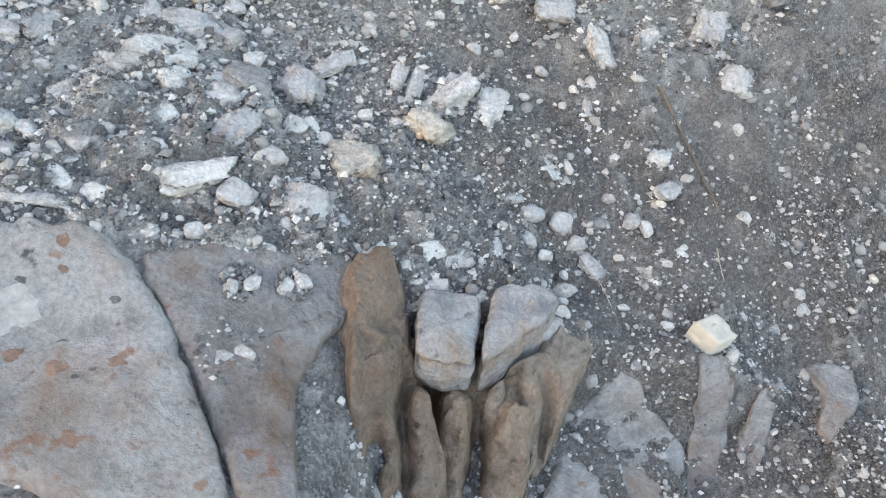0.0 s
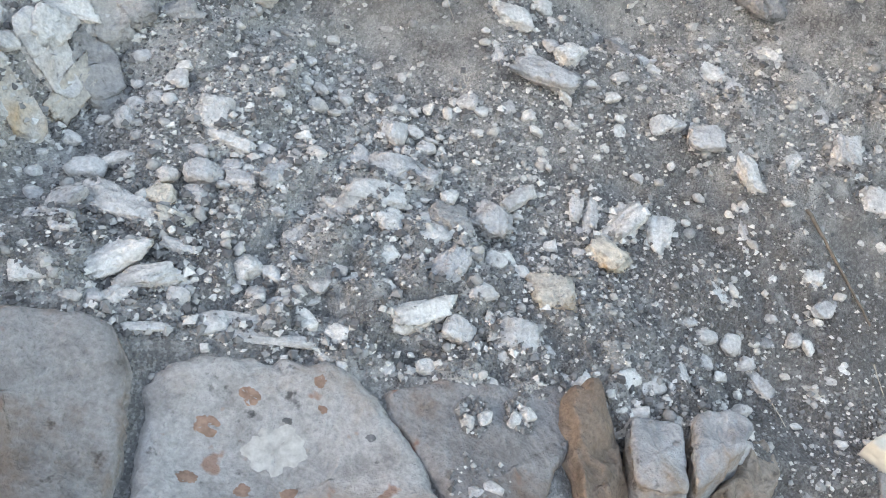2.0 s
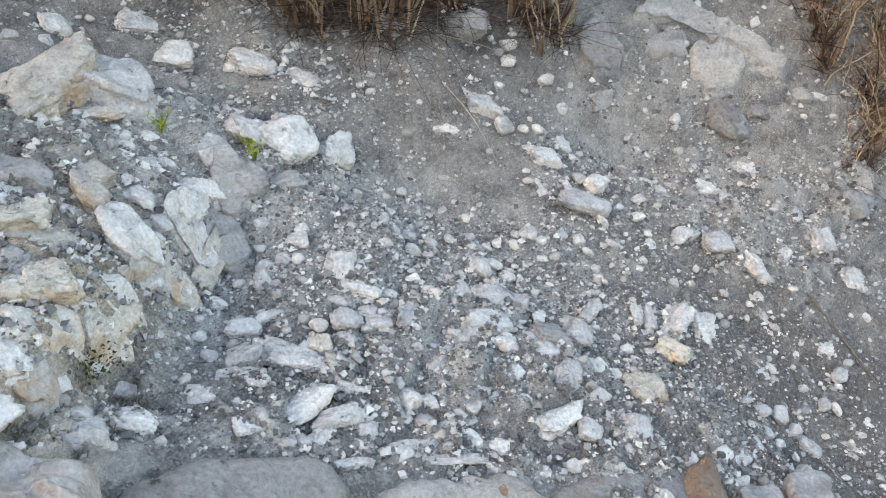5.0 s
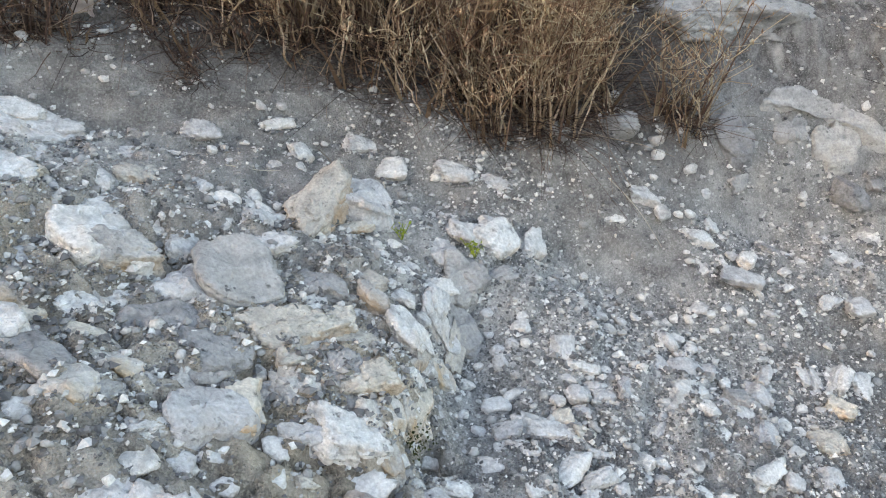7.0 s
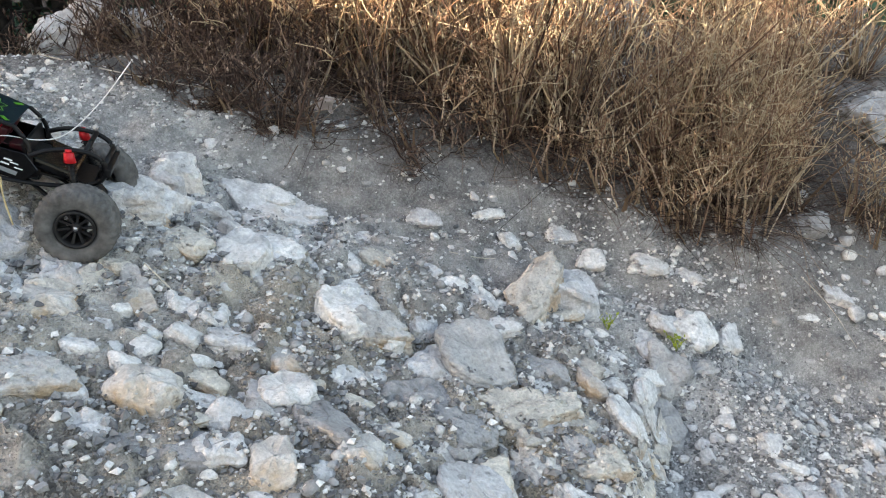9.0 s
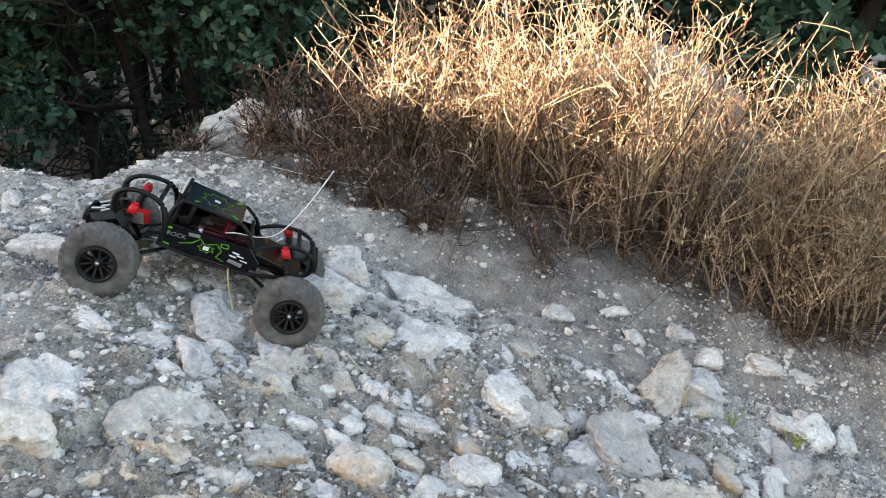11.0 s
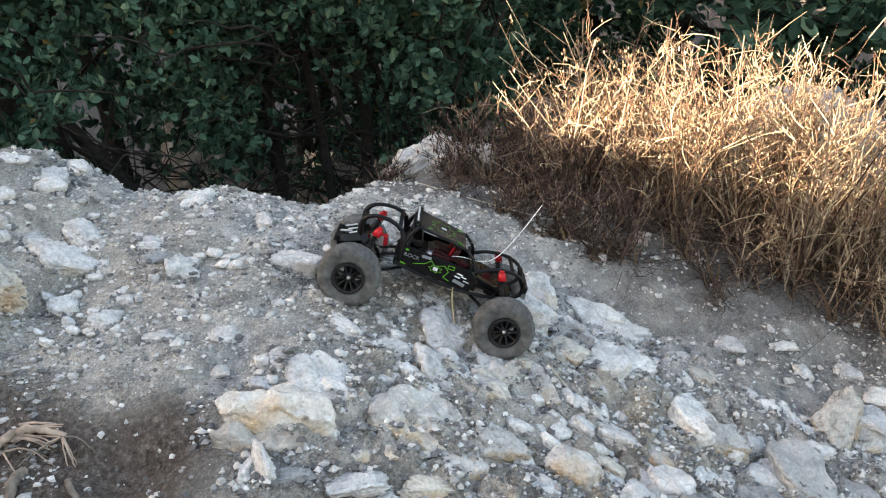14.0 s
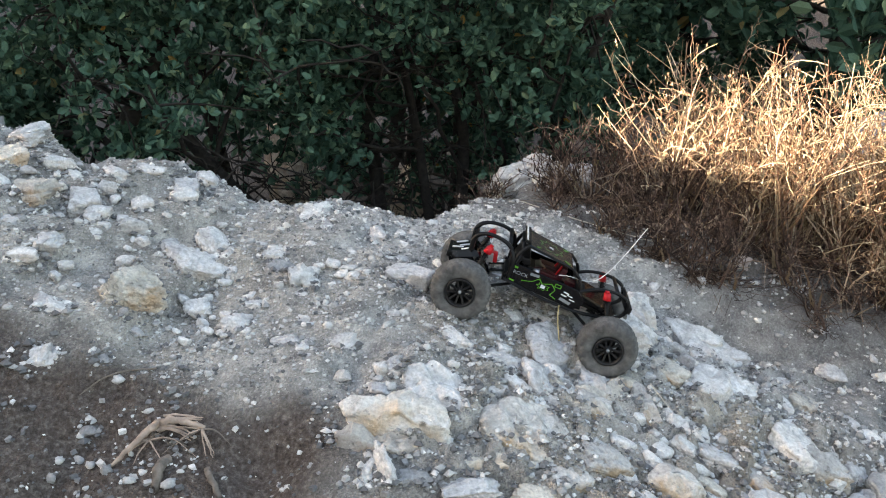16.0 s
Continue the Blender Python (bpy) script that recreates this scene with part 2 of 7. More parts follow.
def lie(x, y):
    """The smooth lie of the slope: it climbs to the west and, past the path, to the north."""
    x, y = np.asarray(x, float), np.asarray(y, float)
    cx, cy = np.clip(x, -3.0, 1.0), np.clip(y, 0.35, 2.25)
    u, v = cx + 1, cy - 1.1
    z = 0.903 - 0.459 * u + 0.200 * v + 0.066 * u * u + 0.035 * u * v + 0.164 * v * v + 0.019 * u ** 3 + 0.004 * u * u * v + 0.166 * u * v * v - 0.016 * u ** 4
    z = z - 0.40 * np.clip(x + 3.0, -1.2, 0) - 0.30 * np.clip(x - 1.0, 0, 4) - 0.05 * np.clip(x - 5, 0, 30)
    z = z + 0.25 * np.minimum(y - 0.35, 0) + 0.10 * np.clip(y - 2.25, 0, 1.0) - 0.04 * np.clip(y - 3.2, 0, 3)
    # ledge below the cracked block, and the earthy hollow with the dead root
    z = z - 0.17 * smooth(-0.12, 0.05, x) * smooth(0.86, 0.72, y) * smooth(0.9, 0.5, x)
    z = z - 0.05 * smooth(-2.45, -2.75, x) * smooth(0.62, 0.42, y)
    z = z + 0.05 * np.exp(-((x + 1.6) / 0.45) ** 2 - ((y - 1.95) / 0.25) ** 2)
    for hx, hy, rx, ry, up in HUMPS:
        z = z + up * np.exp(-((x - hx) / rx) ** 2 - ((y - hy) / ry) ** 2)
    # the broken edge of the block ledge
    edge = x + 1.10 - 0.32 * (y - 0.85)
    z = z + smooth(0.72, 0.84, y) * smooth(1.42, 1.28, y) * (0.045 * smooth(0.025, -0.035, edge) * smooth(-0.34, -0.08, edge) - 0.030 * smooth(-0.035, 0.025, edge) * smooth(0.22, 0.06, edge))
    # the drop past the crest
    s = beyond_rim(x, y)
    low = 0.35 + 0.10 * np.clip(y - 4, 0, 3)
    fall = smooth(-0.03, 0.75, s)
    round_off = 0.02 * smooth(-0.25, 0.05, s)
    return (z - round_off) * (1 - fall) + low * fall


def relief(x, y):
    """Lumps and bedding steps a few centimetres high."""
    d = 0.020 * vnoise(x * 4.5, y * 6, 0, 11) + 0.012 * vnoise(x * 11, y * 14, 0, 12) + 0.006 * vnoise(x * 27, y * 31, 0, 13) + 0.003 * vnoise(x * 70, y * 75, 0, 14)
    q = lie(x, y) * 16 + 0.8 * vnoise(x * 3, y * 3, 0, 15)
    step = (smooth(0.30, 0.55, q - np.floor(q)) - (q - np.floor(q))) * 0.028
    hard = smooth(-0.25, 0.35, vnoise(x * 1.8, y * 1.8, 0, 16))
    d = d - 0.045 * np.exp(-((x + 2.66) / 0.09) ** 2 - ((y - 0.50) / 0.06) ** 2)
    return d + step * hard * (beyond_rim(x, y) < 0.3)


def cells(x, y, size, seed):
    """Distance from the nearest joint between scattered stones, and each stone's own number from 0 to 1."""
    x, y = np.asarray(x, float) / size, np.asarray(y, float) / size
    x, y = x + 0.25 * vnoise(x * 1.3, y * 1.3, 0, seed + 1), y + 0.25 * vnoise(x * 1.3, y * 1.3, 7, seed + 2)
    ix, iy = np.floor(x).astype(np.int64), np.floor(y).astype(np.int64)
    near, second, own = np.full(x.shape, 9.0), np.full(x.shape, 9.0), np.zeros(x.shape)
    for a in (-1, 0, 1):
        for b in (-1, 0, 1):
            px, py = ix + a + 0.1 + 0.8 * lattice(ix + a, iy + b, 0, seed + 3), iy + b + 0.1 + 0.8 * lattice(ix + a, iy + b, 1, seed + 4)
            d = np.hypot(x - px, y - py)
            first = d < near
            second = np.where(first, near, np.minimum(second, d))
            own = np.where(first, lattice(ix + a, iy + b, 2, seed + 5), own)
            near = np.where(first, d, near)
    return second - near, own


def bedded(x, y):
    """Stones worn into the ground: how far each stands out, in metres, how bare it is, and its tone."""
    patch = smooth(-0.35, 0.25, vnoise(x * 2.6, y * 2.6, 0, 17) + 0.35 * vnoise(x * 9, y * 9, 0, 18))
    n = 0.12 * vnoise(x * 5, y * 5, 0, 19)
    blocks = smooth(-0.98, -1.12, x + n) * smooth(-2.55, -2.25, x + n) * smooth(0.50, 0.62, y) * smooth(1.52, 1.34, y + n + 0.10 * (x + 1.6))
    beds = smooth(-1.0, -0.85, x) * smooth(0.42, 0.22, x + n) * smooth(0.76, 0.84, y) * smooth(1.20, 1.02, y + n)
    path = smooth(1.50, 1.60, y + n) * smooth(-0.6, -0.9, x + n)
    gap, own = cells(x, y, 0.095, 200)
    mid_gap, mid_own = cells(x, y * 1.25, 0.052, 250)
    small_gap, small_own = cells(x, y, 0.027, 300)
    bank = 0.6 * smooth(-0.35, 0.0, x + n) * smooth(1.45, 1.65, y + n)
    dense = np.maximum(np.maximum(blocks, bank), 0.75 * beds)
    big = smooth(0.03, 0.22, gap) * smooth(0.50 - 0.45 * dense, 0.66 - 0.45 * dense, own)
    mid = smooth(0.04, 0.24, mid_gap) * smooth(0.52 - 0.25 * dense, 0.70 - 0.25 * dense, mid_own)
    small = smooth(0.06, 0.30, small_gap) * smooth(0.50, 0.72, small_own)
    keep = np.maximum(patch * (1 - 0.8 * path), dense)
    rise = keep * (big * (0.004 + 0.014 * dense * (0.4 + 0.6 * own)) + mid * (0.007 + 0.006 * dense) + 0.005 * small)
    bare = keep * np.maximum(np.maximum(big * (0.25 + 0.75 * dense), 0.8 * mid), 0.75 * small) * (0.72 + 0.5 * vnoise(x * 40, y * 40, 0, 20))
    return rise, bare, 0.5 * own + 0.3 * mid_own + 0.2 * small_own


def land(x, y):
    rim = beyond_rim(x, y) < 0.3
    calm = 1 - smooth(0.84, 0.79, y) * smooth(-1.08, -1.0, x) * smooth(0.0, -0.06, x)
    return lie(x, y) + (relief(x, y) + bedded(x, y)[0] * rim) * calm


# ---- building helpers ----
def mesh_of(name, verts, faces, mat, soft_shade=True):
    me = bpy.data.meshes.new(name)
    me.from_pydata(verts.tolist() if isinstance(verts, np.ndarray) else verts, [], faces.tolist() if isinstance(faces, np.ndarray) else faces)
    me.materials.append(mat)
    if soft_shade:
        me.polygons.foreach_set("use_smooth", [True] * len(me.polygons))
    me.update()
    return me


def spread(fine_low, fine_high, step, coarse, far):
    """Grid lines: close together in the middle, wider and wider to the horizon."""
    mid = np.arange(fine_low, fine_high + step / 2, step)
    out, d = [], step
    reach = 0.0
    while reach < far:
        d = min(d * 1.35, coarse) if reach < 14 else d * 1.5
        reach += d
        out.append(reach)
    out = np.array(out)
    return np.concatenate([fine_low - out[::-1], mid, fine_high + out])


def whole_land(x, y):
    """The spur, the low ground with the trees, a wooded bank to the north, and an unseen western hill, added to keep
    the sun off all but the tall grass.
    """
    z = np.maximum(land(x, y), -4.0)
    north = np.clip(3.6 - 0.12 * (x + 1.2), 1.2, 6.0) + 0.30 * vnoise(x * 0.7, y * 0.7, 0, 31)
    lift = smooth(6.2, 15.0, y) * (1 - 0.6 * smooth(18, 60, y))
    z = z * (1 - lift) + north * lift
    towards, across = -0.954 * x - 0.30 * y, 0.30 * x - 0.954 * y
    # gap cut in the added hill's crest to let sun onto the grass alone
    sun_gap = smooth(-3.1, -2.8, across) * smooth(-1.75, -2.05, across)
    crest = 5.95 - 1.59 * sun_gap + 0.10 * vnoise(across * 2.5, 0, 0, 34)
    lift = smooth(6.0, 11.0, towards) * smooth(-45, -30, across) * smooth(45, 30, across) * (1 - 0.7 * smooth(14, 60, towards))
    return z * (1 - lift) + crest * lift


def earth_and_shade_mask(x, y):
    n = 0.5 * vnoise(x * 5, y * 5, 0, 41) + 0.3 * vnoise(x * 16, y * 16, 0, 42)
    hollow = smooth(0.09, -0.05, y - 0.56 + 0.10 * n) * smooth(-2.44, -2.60, x + 0.05 * n)
    verge = 0.62 * smooth(1.69, 1.84, y + 0.08 * n - 0.09 * smooth(-1.6, -1.2, x)) * smooth(-2.7, -2.3, x) * smooth(0.1, -0.3, x) + 0.25 * smooth(1.7, 2.1, y + 0.2 * n) * smooth(-0.4, 0.2, x)
    # past the crest, shade under the trees is put into the dark earth colour
    lower_shade = 0.95 * smooth(0.15, 0.5, beyond_rim(x, y) + 0.1 * n)
    patch = 0.30 * smooth(0.25, 0.7, vnoise(x * 2.3, y * 2.3, 0, 43) + 0.4 * n) + 0.28 * smooth(-0.15, 0.35, x + 0.3 * n) * smooth(1.7, 1.3, y)
    return np.clip(np.maximum(np.maximum(hollow, verge), np.maximum(lower_shade, patch)), 0, 1)


def chalk_mask(x, y):
    """Where white limestone dust lies: the crest, the worn line of blocks, and the strip before the grass."""
    crest = 0.9 * smooth(-2.0, -2.6, x + 0.2 * vnoise(x * 4, y * 4, 0, 44)) * smooth(0.50, 0.68, y)
    blocks = 0.50 * smooth(-0.75, -1.15, x + 0.25 * vnoise(x * 3, y * 3, 0, 45)) * smooth(0.55, 0.8, y) * (0.7 + 0.5 * vnoise(x * 6, y * 6, 0, 46))
    strip = (0.56 + 0.22 * smooth(-0.3, -0.8, x)) * smooth(0.3, -0.2, x) * smooth(0.88, 1.08, y + 0.15 * vnoise(x * 4, y * 4, 0, 47))
    bank = 0.65 * smooth(-0.3, 0.0, x) * smooth(1.4, 1.65, y + 0.2 * vnoise(x * 3, y * 3, 0, 48))
    return np.clip(np.maximum(np.maximum(crest, strip), blocks + bank) * smooth(1.84, 1.68, y + 0.1 * vnoise(x * 8, y * 8, 0, 49) - 0.09 * smooth(-1.6, -1.2, x) - 0.25 * smooth(-0.4, -0.1, x)) + 0.9 * smooth(-2.3, -2.6, x) * smooth(1.8, 1.9, y), 0, 0.9)


def build_ground():
    xs, ys = spread(-3.8, 1.15, 0.0090, 0.3, 900.0), spread(0.4, 2.2, 0.0090, 0.3, 900.0)
    gx, gy = np.meshgrid(xs, ys, indexing="ij")
    gz = whole_land(gx, gy)
    nx, ny = gx.shape
    verts = np.stack([gx, gy, gz], -1).reshape(-1, 3)
    i = np.arange(nx * ny).reshape(nx, ny)
    faces = np.stack([i[:-1, :-1], i[1:, :-1], i[1:, 1:], i[:-1, 1:]], -1).reshape(-1, 4)
    me = mesh_of("ground", verts, faces, GROUND)
    me.attributes.new("soil_and_shade", "FLOAT", "POINT").data.foreach_set("value", earth_and_shade_mask(gx, gy).astype(np.float32).ravel())
    me.attributes.new("chalk", "FLOAT", "POINT").data.foreach_set("value", chalk_mask(gx, gy).astype(np.float32).ravel())
    ochre = smooth(-0.95, -1.12, gx) * smooth(1.45, 1.05, gy) * (0.6 + 0.5 * vnoise(gx * 4, gy * 4, 0, 50)) * (1 - 0.6 * smooth(-2.2, -2.7, gx))
    me.attributes.new("ochre", "FLOAT", "POINT").data.foreach_set("value", ochre.astype(np.float32).ravel())
    _, stony, tone = bedded(gx, gy)
    me.attributes.new("stony", "FLOAT", "POINT").data.foreach_set("value", (stony * (beyond_rim(gx, gy) < 0.3)).astype(np.float32).ravel())
    me.attributes.new("tone", "FLOAT", "POINT").data.foreach_set("value", tone.astype(np.float32).ravel())
    return tagged(new("ground", me), "grey gravelly limestone slope with patches of brown earth", "ground", kind="structure")


def cube_sphere(n):
    """Unit directions on a cube's grid of n by n a side, and its quads, welded."""
    key, verts, faces = {}, [], []
    for axis in range(3):
        for side in (-1, 1):
            idx = {}
            for a in range(n + 1):
                for b in range(n + 1):
                    p = [0, 0, 0]
                    p[axis], p[(axis + 1) % 3], p[(axis + 2) % 3] = side * n, 2 * a - n, 2 * b - n
                    k = tuple(p)
                    if k not in key:
                        key[k] = len(verts)
                        verts.append(np.tan(np.array(p) / n * 0.78))
                    idx[a, b] = key[k]
            for a in range(n):
                for b in range(n):
                    q = [idx[a, b], idx[a + 1, b], idx[a + 1, b + 1], idx[a, b + 1]]
                    faces.append(q if side > 0 else q[::-1])
    v = np.array(verts)
    return v / np.linalg.norm(v, axis=1)[:, None], np.array(faces)


BALLS = {n: cube_sphere(n) for n in (1, 2, 3, 4, 6, 10, 14, 20)}


def rock_shape(rng, n, half, crisp=11.0, chips=7, rough=0.05, strata=0.0, split=0.2):
    """A block bounded by tilted faces and broken corners, rounded by weather."""
    way, faces = BALLS[n]
    planes = [np.eye(3)[i] * s for i in range(3) for s in (-1, 1)]
    planes = [p + rng.normal(0, 0.05 if crisp > 20 else 0.24, 3) for p in planes]
    far = list(rng.uniform(0.86, 1.0, 6))
    for _ in range(chips):
        planes.append(rng.normal(0, 1, 3))
        far.append(rng.uniform(0.93, 1.25))
    planes = np.array([p / np.linalg.norm(p) for p in planes])
    reach = np.clip(way @ planes.T / np.array(far), 1e-6, None)
    r = 1.0 / (reach ** crisp).sum(1) ** (1 / crisp)
    p = way * r[:, None]
    o = rng.uniform(0, 60, 3)
    q = p * 2.2 + o
    d = rough * vnoise(q[:, 0], q[:, 1], q[:, 2], 1) + rough * 0.6 * vnoise(q[:, 0] * 2.7, q[:, 1] * 2.7, q[:, 2] * 2.7, 2)
    if n >= 10:
        d = d + rough * 0.45 * vnoise(q[:, 0] * 6, q[:, 1] * 6, q[:, 2] * 6, 3)
        crack = 1 - np.abs(vnoise(q[:, 0] * 1.1 + 7, q[:, 1] * 1.1, q[:, 2] * 1.1, 8))
        d = d - split * smooth(0.88, 1.0, crack)
        bed = 1 - np.abs(vnoise(q[:, 0] * 1.2, q[:, 1] * 1.2, q[:, 2] * 5.5, 9))
        d = d - 0.6 * rough * smooth(0.62, 1.0, bed) + 0.16 * rough * vnoise(q[:, 0] * 11, q[:, 1] * 11, q[:, 2] * 11, 10)
    p = p * (1 + d)[:, None]
    if strata:
        level = p[:, 2] * 4 + 0.5 * vnoise(q[:, 0], q[:, 1], 0, 4)
        side = 1 - np.abs(way[:, 2])
        p[:, :2] *= (1 + strata * side * np.sign(np.sin(level * 3.1)) * np.abs(np.sin(level * 3.1)) ** 0.5)[:, None]
    return p * np.array(half), faces


def fractured(rng, n, half, chips, rough, split):
    """A weathered stone cracked into two to four pieces that still lie together: one skin round them all."""
    way, faces = BALLS[max(n, 10)]
    reach = np.zeros(len(way))
    for k in range(1 + rng.integers(1, 4)):
        a = rng.uniform(0, 6.28)
        c = np.array([rng.uniform(-0.15, 0.1), rng.uniform(-0.1, 0.1), 0]) if k == 0 else np.array([0.5 * math.cos(a), 0.5 * math.sin(a), rng.uniform(-0.5, 0.05)])
        s = rng.uniform(0.72, 0.88) if k == 0 else rng.uniform(0.38, 0.62)
        planes = [np.eye(3)[i] * e + rng.normal(0, 0.20, 3) for i in range(3) for e in (-1, 1)] + list(rng.normal(0, 1, (chips, 3)))
        planes = np.array([p / np.linalg.norm(p) for p in planes])
        far = np.concatenate([rng.uniform(0.86, 1.0, 6), rng.uniform(0.9, 1.2, chips)]) * s
        if k == 0:
            far[4:6] = rng.uniform(0.86, 1.0, 2)
        dot, room = way @ planes.T, far + planes @ c
        leave = np.where(dot > 1e-4, room / np.maximum(dot, 1e-4), 9.0).min(1)
        enter = np.where(dot < -1e-4, room / np.minimum(dot, -1e-4), -9.0).max(1)
        reach = np.maximum(reach, np.where(leave > np.maximum(enter, 0), leave, 0))
    p = way * np.maximum(reach, 0.3)[:, None]
    o = rng.uniform(0, 60, 3)
    q = p * 2.2 + o
    d = rough * (vnoise(q[:, 0], q[:, 1], q[:, 2], 1) + 0.7 * vnoise(q[:, 0] * 2.7, q[:, 1] * 2.7, q[:, 2] * 2.7, 2) + 0.45 * vnoise(q[:, 0] * 6, q[:, 1] * 6, q[:, 2] * 6, 3))
    crack = 1 - np.abs(vnoise(q[:, 0] * 1.1 + 7, q[:, 1] * 1.1, q[:, 2] * 1.1, 8))
    bed = 1 - np.abs(vnoise(q[:, 0] * 1.2, q[:, 1] * 1.2, q[:, 2] * 5.5, 9))
    d = d - split * smooth(0.88, 1.0, crack) - 0.6 * rough * smooth(0.62, 1.0, bed) + 0.16 * rough * vnoise(q[:, 0] * 11, q[:, 1] * 11, q[:, 2] * 11, 10)
    return p * (1 + d)[:, None] * np.array(half), faces


def slope_turn(x, y, turn, lean=1.0):
    """A matrix whose z axis stands off the slope and whose x axis heads along turn degrees."""
    e = 0.06
    gx = float(lie(x + e, y) - lie(x - e, y)) / (2 * e) * lean
    gy = float(lie(x, y + e) - lie(x, y - e)) / (2 * e) * lean
    up = Vector((-gx, -gy, 1)).normalized()
    ahead = Vector((math.cos(radians(turn)), math.sin(radians(turn)), 0))
    side = up.cross(ahead).normalized()
    ahead = side.cross(up)
    return Matrix((ahead, side, up)).transposed()


def sunk(x, y, h, half, turn, lift=0.0, lean=0.9, tip=(0, 0)):
    z = float(lie(x, y)) + 0.3 * float(relief(x, y)) + h - half[2] * 0.93 + lift
    return Matrix.Translation((x, y, z)) @ slope_turn(x, y, turn, lean).to_4x4() @ pose(0, 0, 0, *tip)


def rock(x, y, w, d, h, turn, mat, label, rng, lift=0.0, crisp=11.0, rough=0.05, strata=0.0, chips=7, name="rock", lean=0.9, group="stones of the slope", split=0.14, tip=7.0, broken=False):
    """One stone sunk in the slope: w by d across, standing h out of the ground."""
    n = 20 if max(w, d) > 0.12 else 14 if max(w, d) > 0.07 else 10 if max(w, d) > 0.035 else 6
    half = np.array([w / 2, d / 2, max(h * 0.75, 0.28 * min(w, d))])
    p, faces = rock_shape(rng, n, half, crisp, chips, rough, strata, split)
    if broken and max(w, d) > 0.05:
        p, faces = fractured(rng, n, half, chips, rough, split)
    ob = new(name, mesh_of(name, p, faces, mat))
    ob.matrix_world = sunk(x, y, h, half, turn, lift, lean, rng.normal(0, tip, 2))
    return tagged(ob, label, "rock", group)


ground = build_ground()

# ---- stones, from the foot of the slope up to the crest: x, y, width, depth, height out of the ground, heading ----
STONES_A = [
    (-3.643, 1.154, 0.080, 0.124, 0.024, 5, 0), (-3.589, 1.022, 0.058, 0.073, 0.017, 52, 1), (-3.500, 1.080, 0.082, 0.037, 0.022, 39, 0), (-3.445, 0.918, 0.093, 0.086, 0.033, 9, 1),
    (-3.377, 1.155, 0.073, 0.079, 0.022, 52, 0), (-3.363, 0.993, 0.071, 0.080, 0.021, 49, 0), (-3.360, 1.080, 0.063, 0.028, 0.020, 36, 0), (-3.340, 1.230, 0.066, 0.036, 0.018, 34, 0),
    (-3.337, 0.734, 0.062, 0.047, 0.016, 24, 0), (-3.316, 0.790, 0.085, 0.064, 0.022, 25, 0), (-3.312, 0.951, 0.044, 0.043, 0.013, 46, 0), (-3.312, 0.973, 0.055, 0.047, 0.016, 10, 0),
    (-3.261, 1.074, 0.051, 0.049, 0.015, 50, 0), (-3.240, 1.360, 0.085, 0.080, 0.019, 30, 0),
]
STONES_B = [
    (-3.237, 1.251, 0.074, 0.094, 0.016, 33, 0), (-3.223, 0.642, 0.038, 0.035, 0.011, 22, 0), (-3.220, 0.980, 0.059, 0.027, 0.022, 34, 0), (-3.200, 1.180, 0.063, 0.038, 0.025, 31, 0),
    (-3.192, 0.645, 0.042, 0.037, 0.013, 23, 0), (-3.170, 0.537, 0.088, 0.049, 0.008, 25, 0), (-3.135, 0.991, 0.041, 0.031, 0.011, 48, 0), (-3.094, 0.770, 0.133, 0.090, 0.047, 59, 1),
    (-3.057, 1.069, 0.069, 0.082, 0.021, 44, 0), (-3.054, 0.977, 0.126, 0.089, 0.017, 16, 0), (-3.053, 0.588, 0.030, 0.024, 0.008, 30, 2), (-3.015, 0.476, 0.030, 0.019, 0.007, 18, 2),
    (-2.979, 0.839, 0.054, 0.049, 0.016, 29, 0), (-2.898, 1.071, 0.067, 0.054, 0.019, 7, 0),
]
STONES_C = [
    (-2.888, 1.326, 0.057, 0.115, 0.017, 11, 0), (-2.865, 1.029, 0.053, 0.045, 0.016, 7, 2), (-2.863, 0.884, 0.045, 0.032, 0.011, 6, 0), (-2.863, 0.804, 0.054, 0.054, 0.016, 7, 0),
    (-2.816, 1.235, 0.033, 0.051, 0.010, 18, 0), (-2.789, 0.992, 0.075, 0.075, 0.029, 28, 0), (-2.724, 0.767, 0.074, 0.027, 0.009, 16, 0), (-2.694, 1.275, 0.045, 0.074, 0.014, 33, 0),
    (-2.627, 1.161, 0.038, 0.024, 0.008, 31, 0), (-2.608, 0.789, 0.053, 0.026, 0.009, 4, 0), (-2.555, 1.104, 0.108, 0.059, 0.028, 15, 0), (-2.506, 0.738, 0.032, 0.043, 0.013, 16, 0),
    (-2.496, 0.684, 0.036, 0.028, 0.010, 2, 0), (-2.482, 0.746, 0.028, 0.044, 0.012, 19, 0),
]
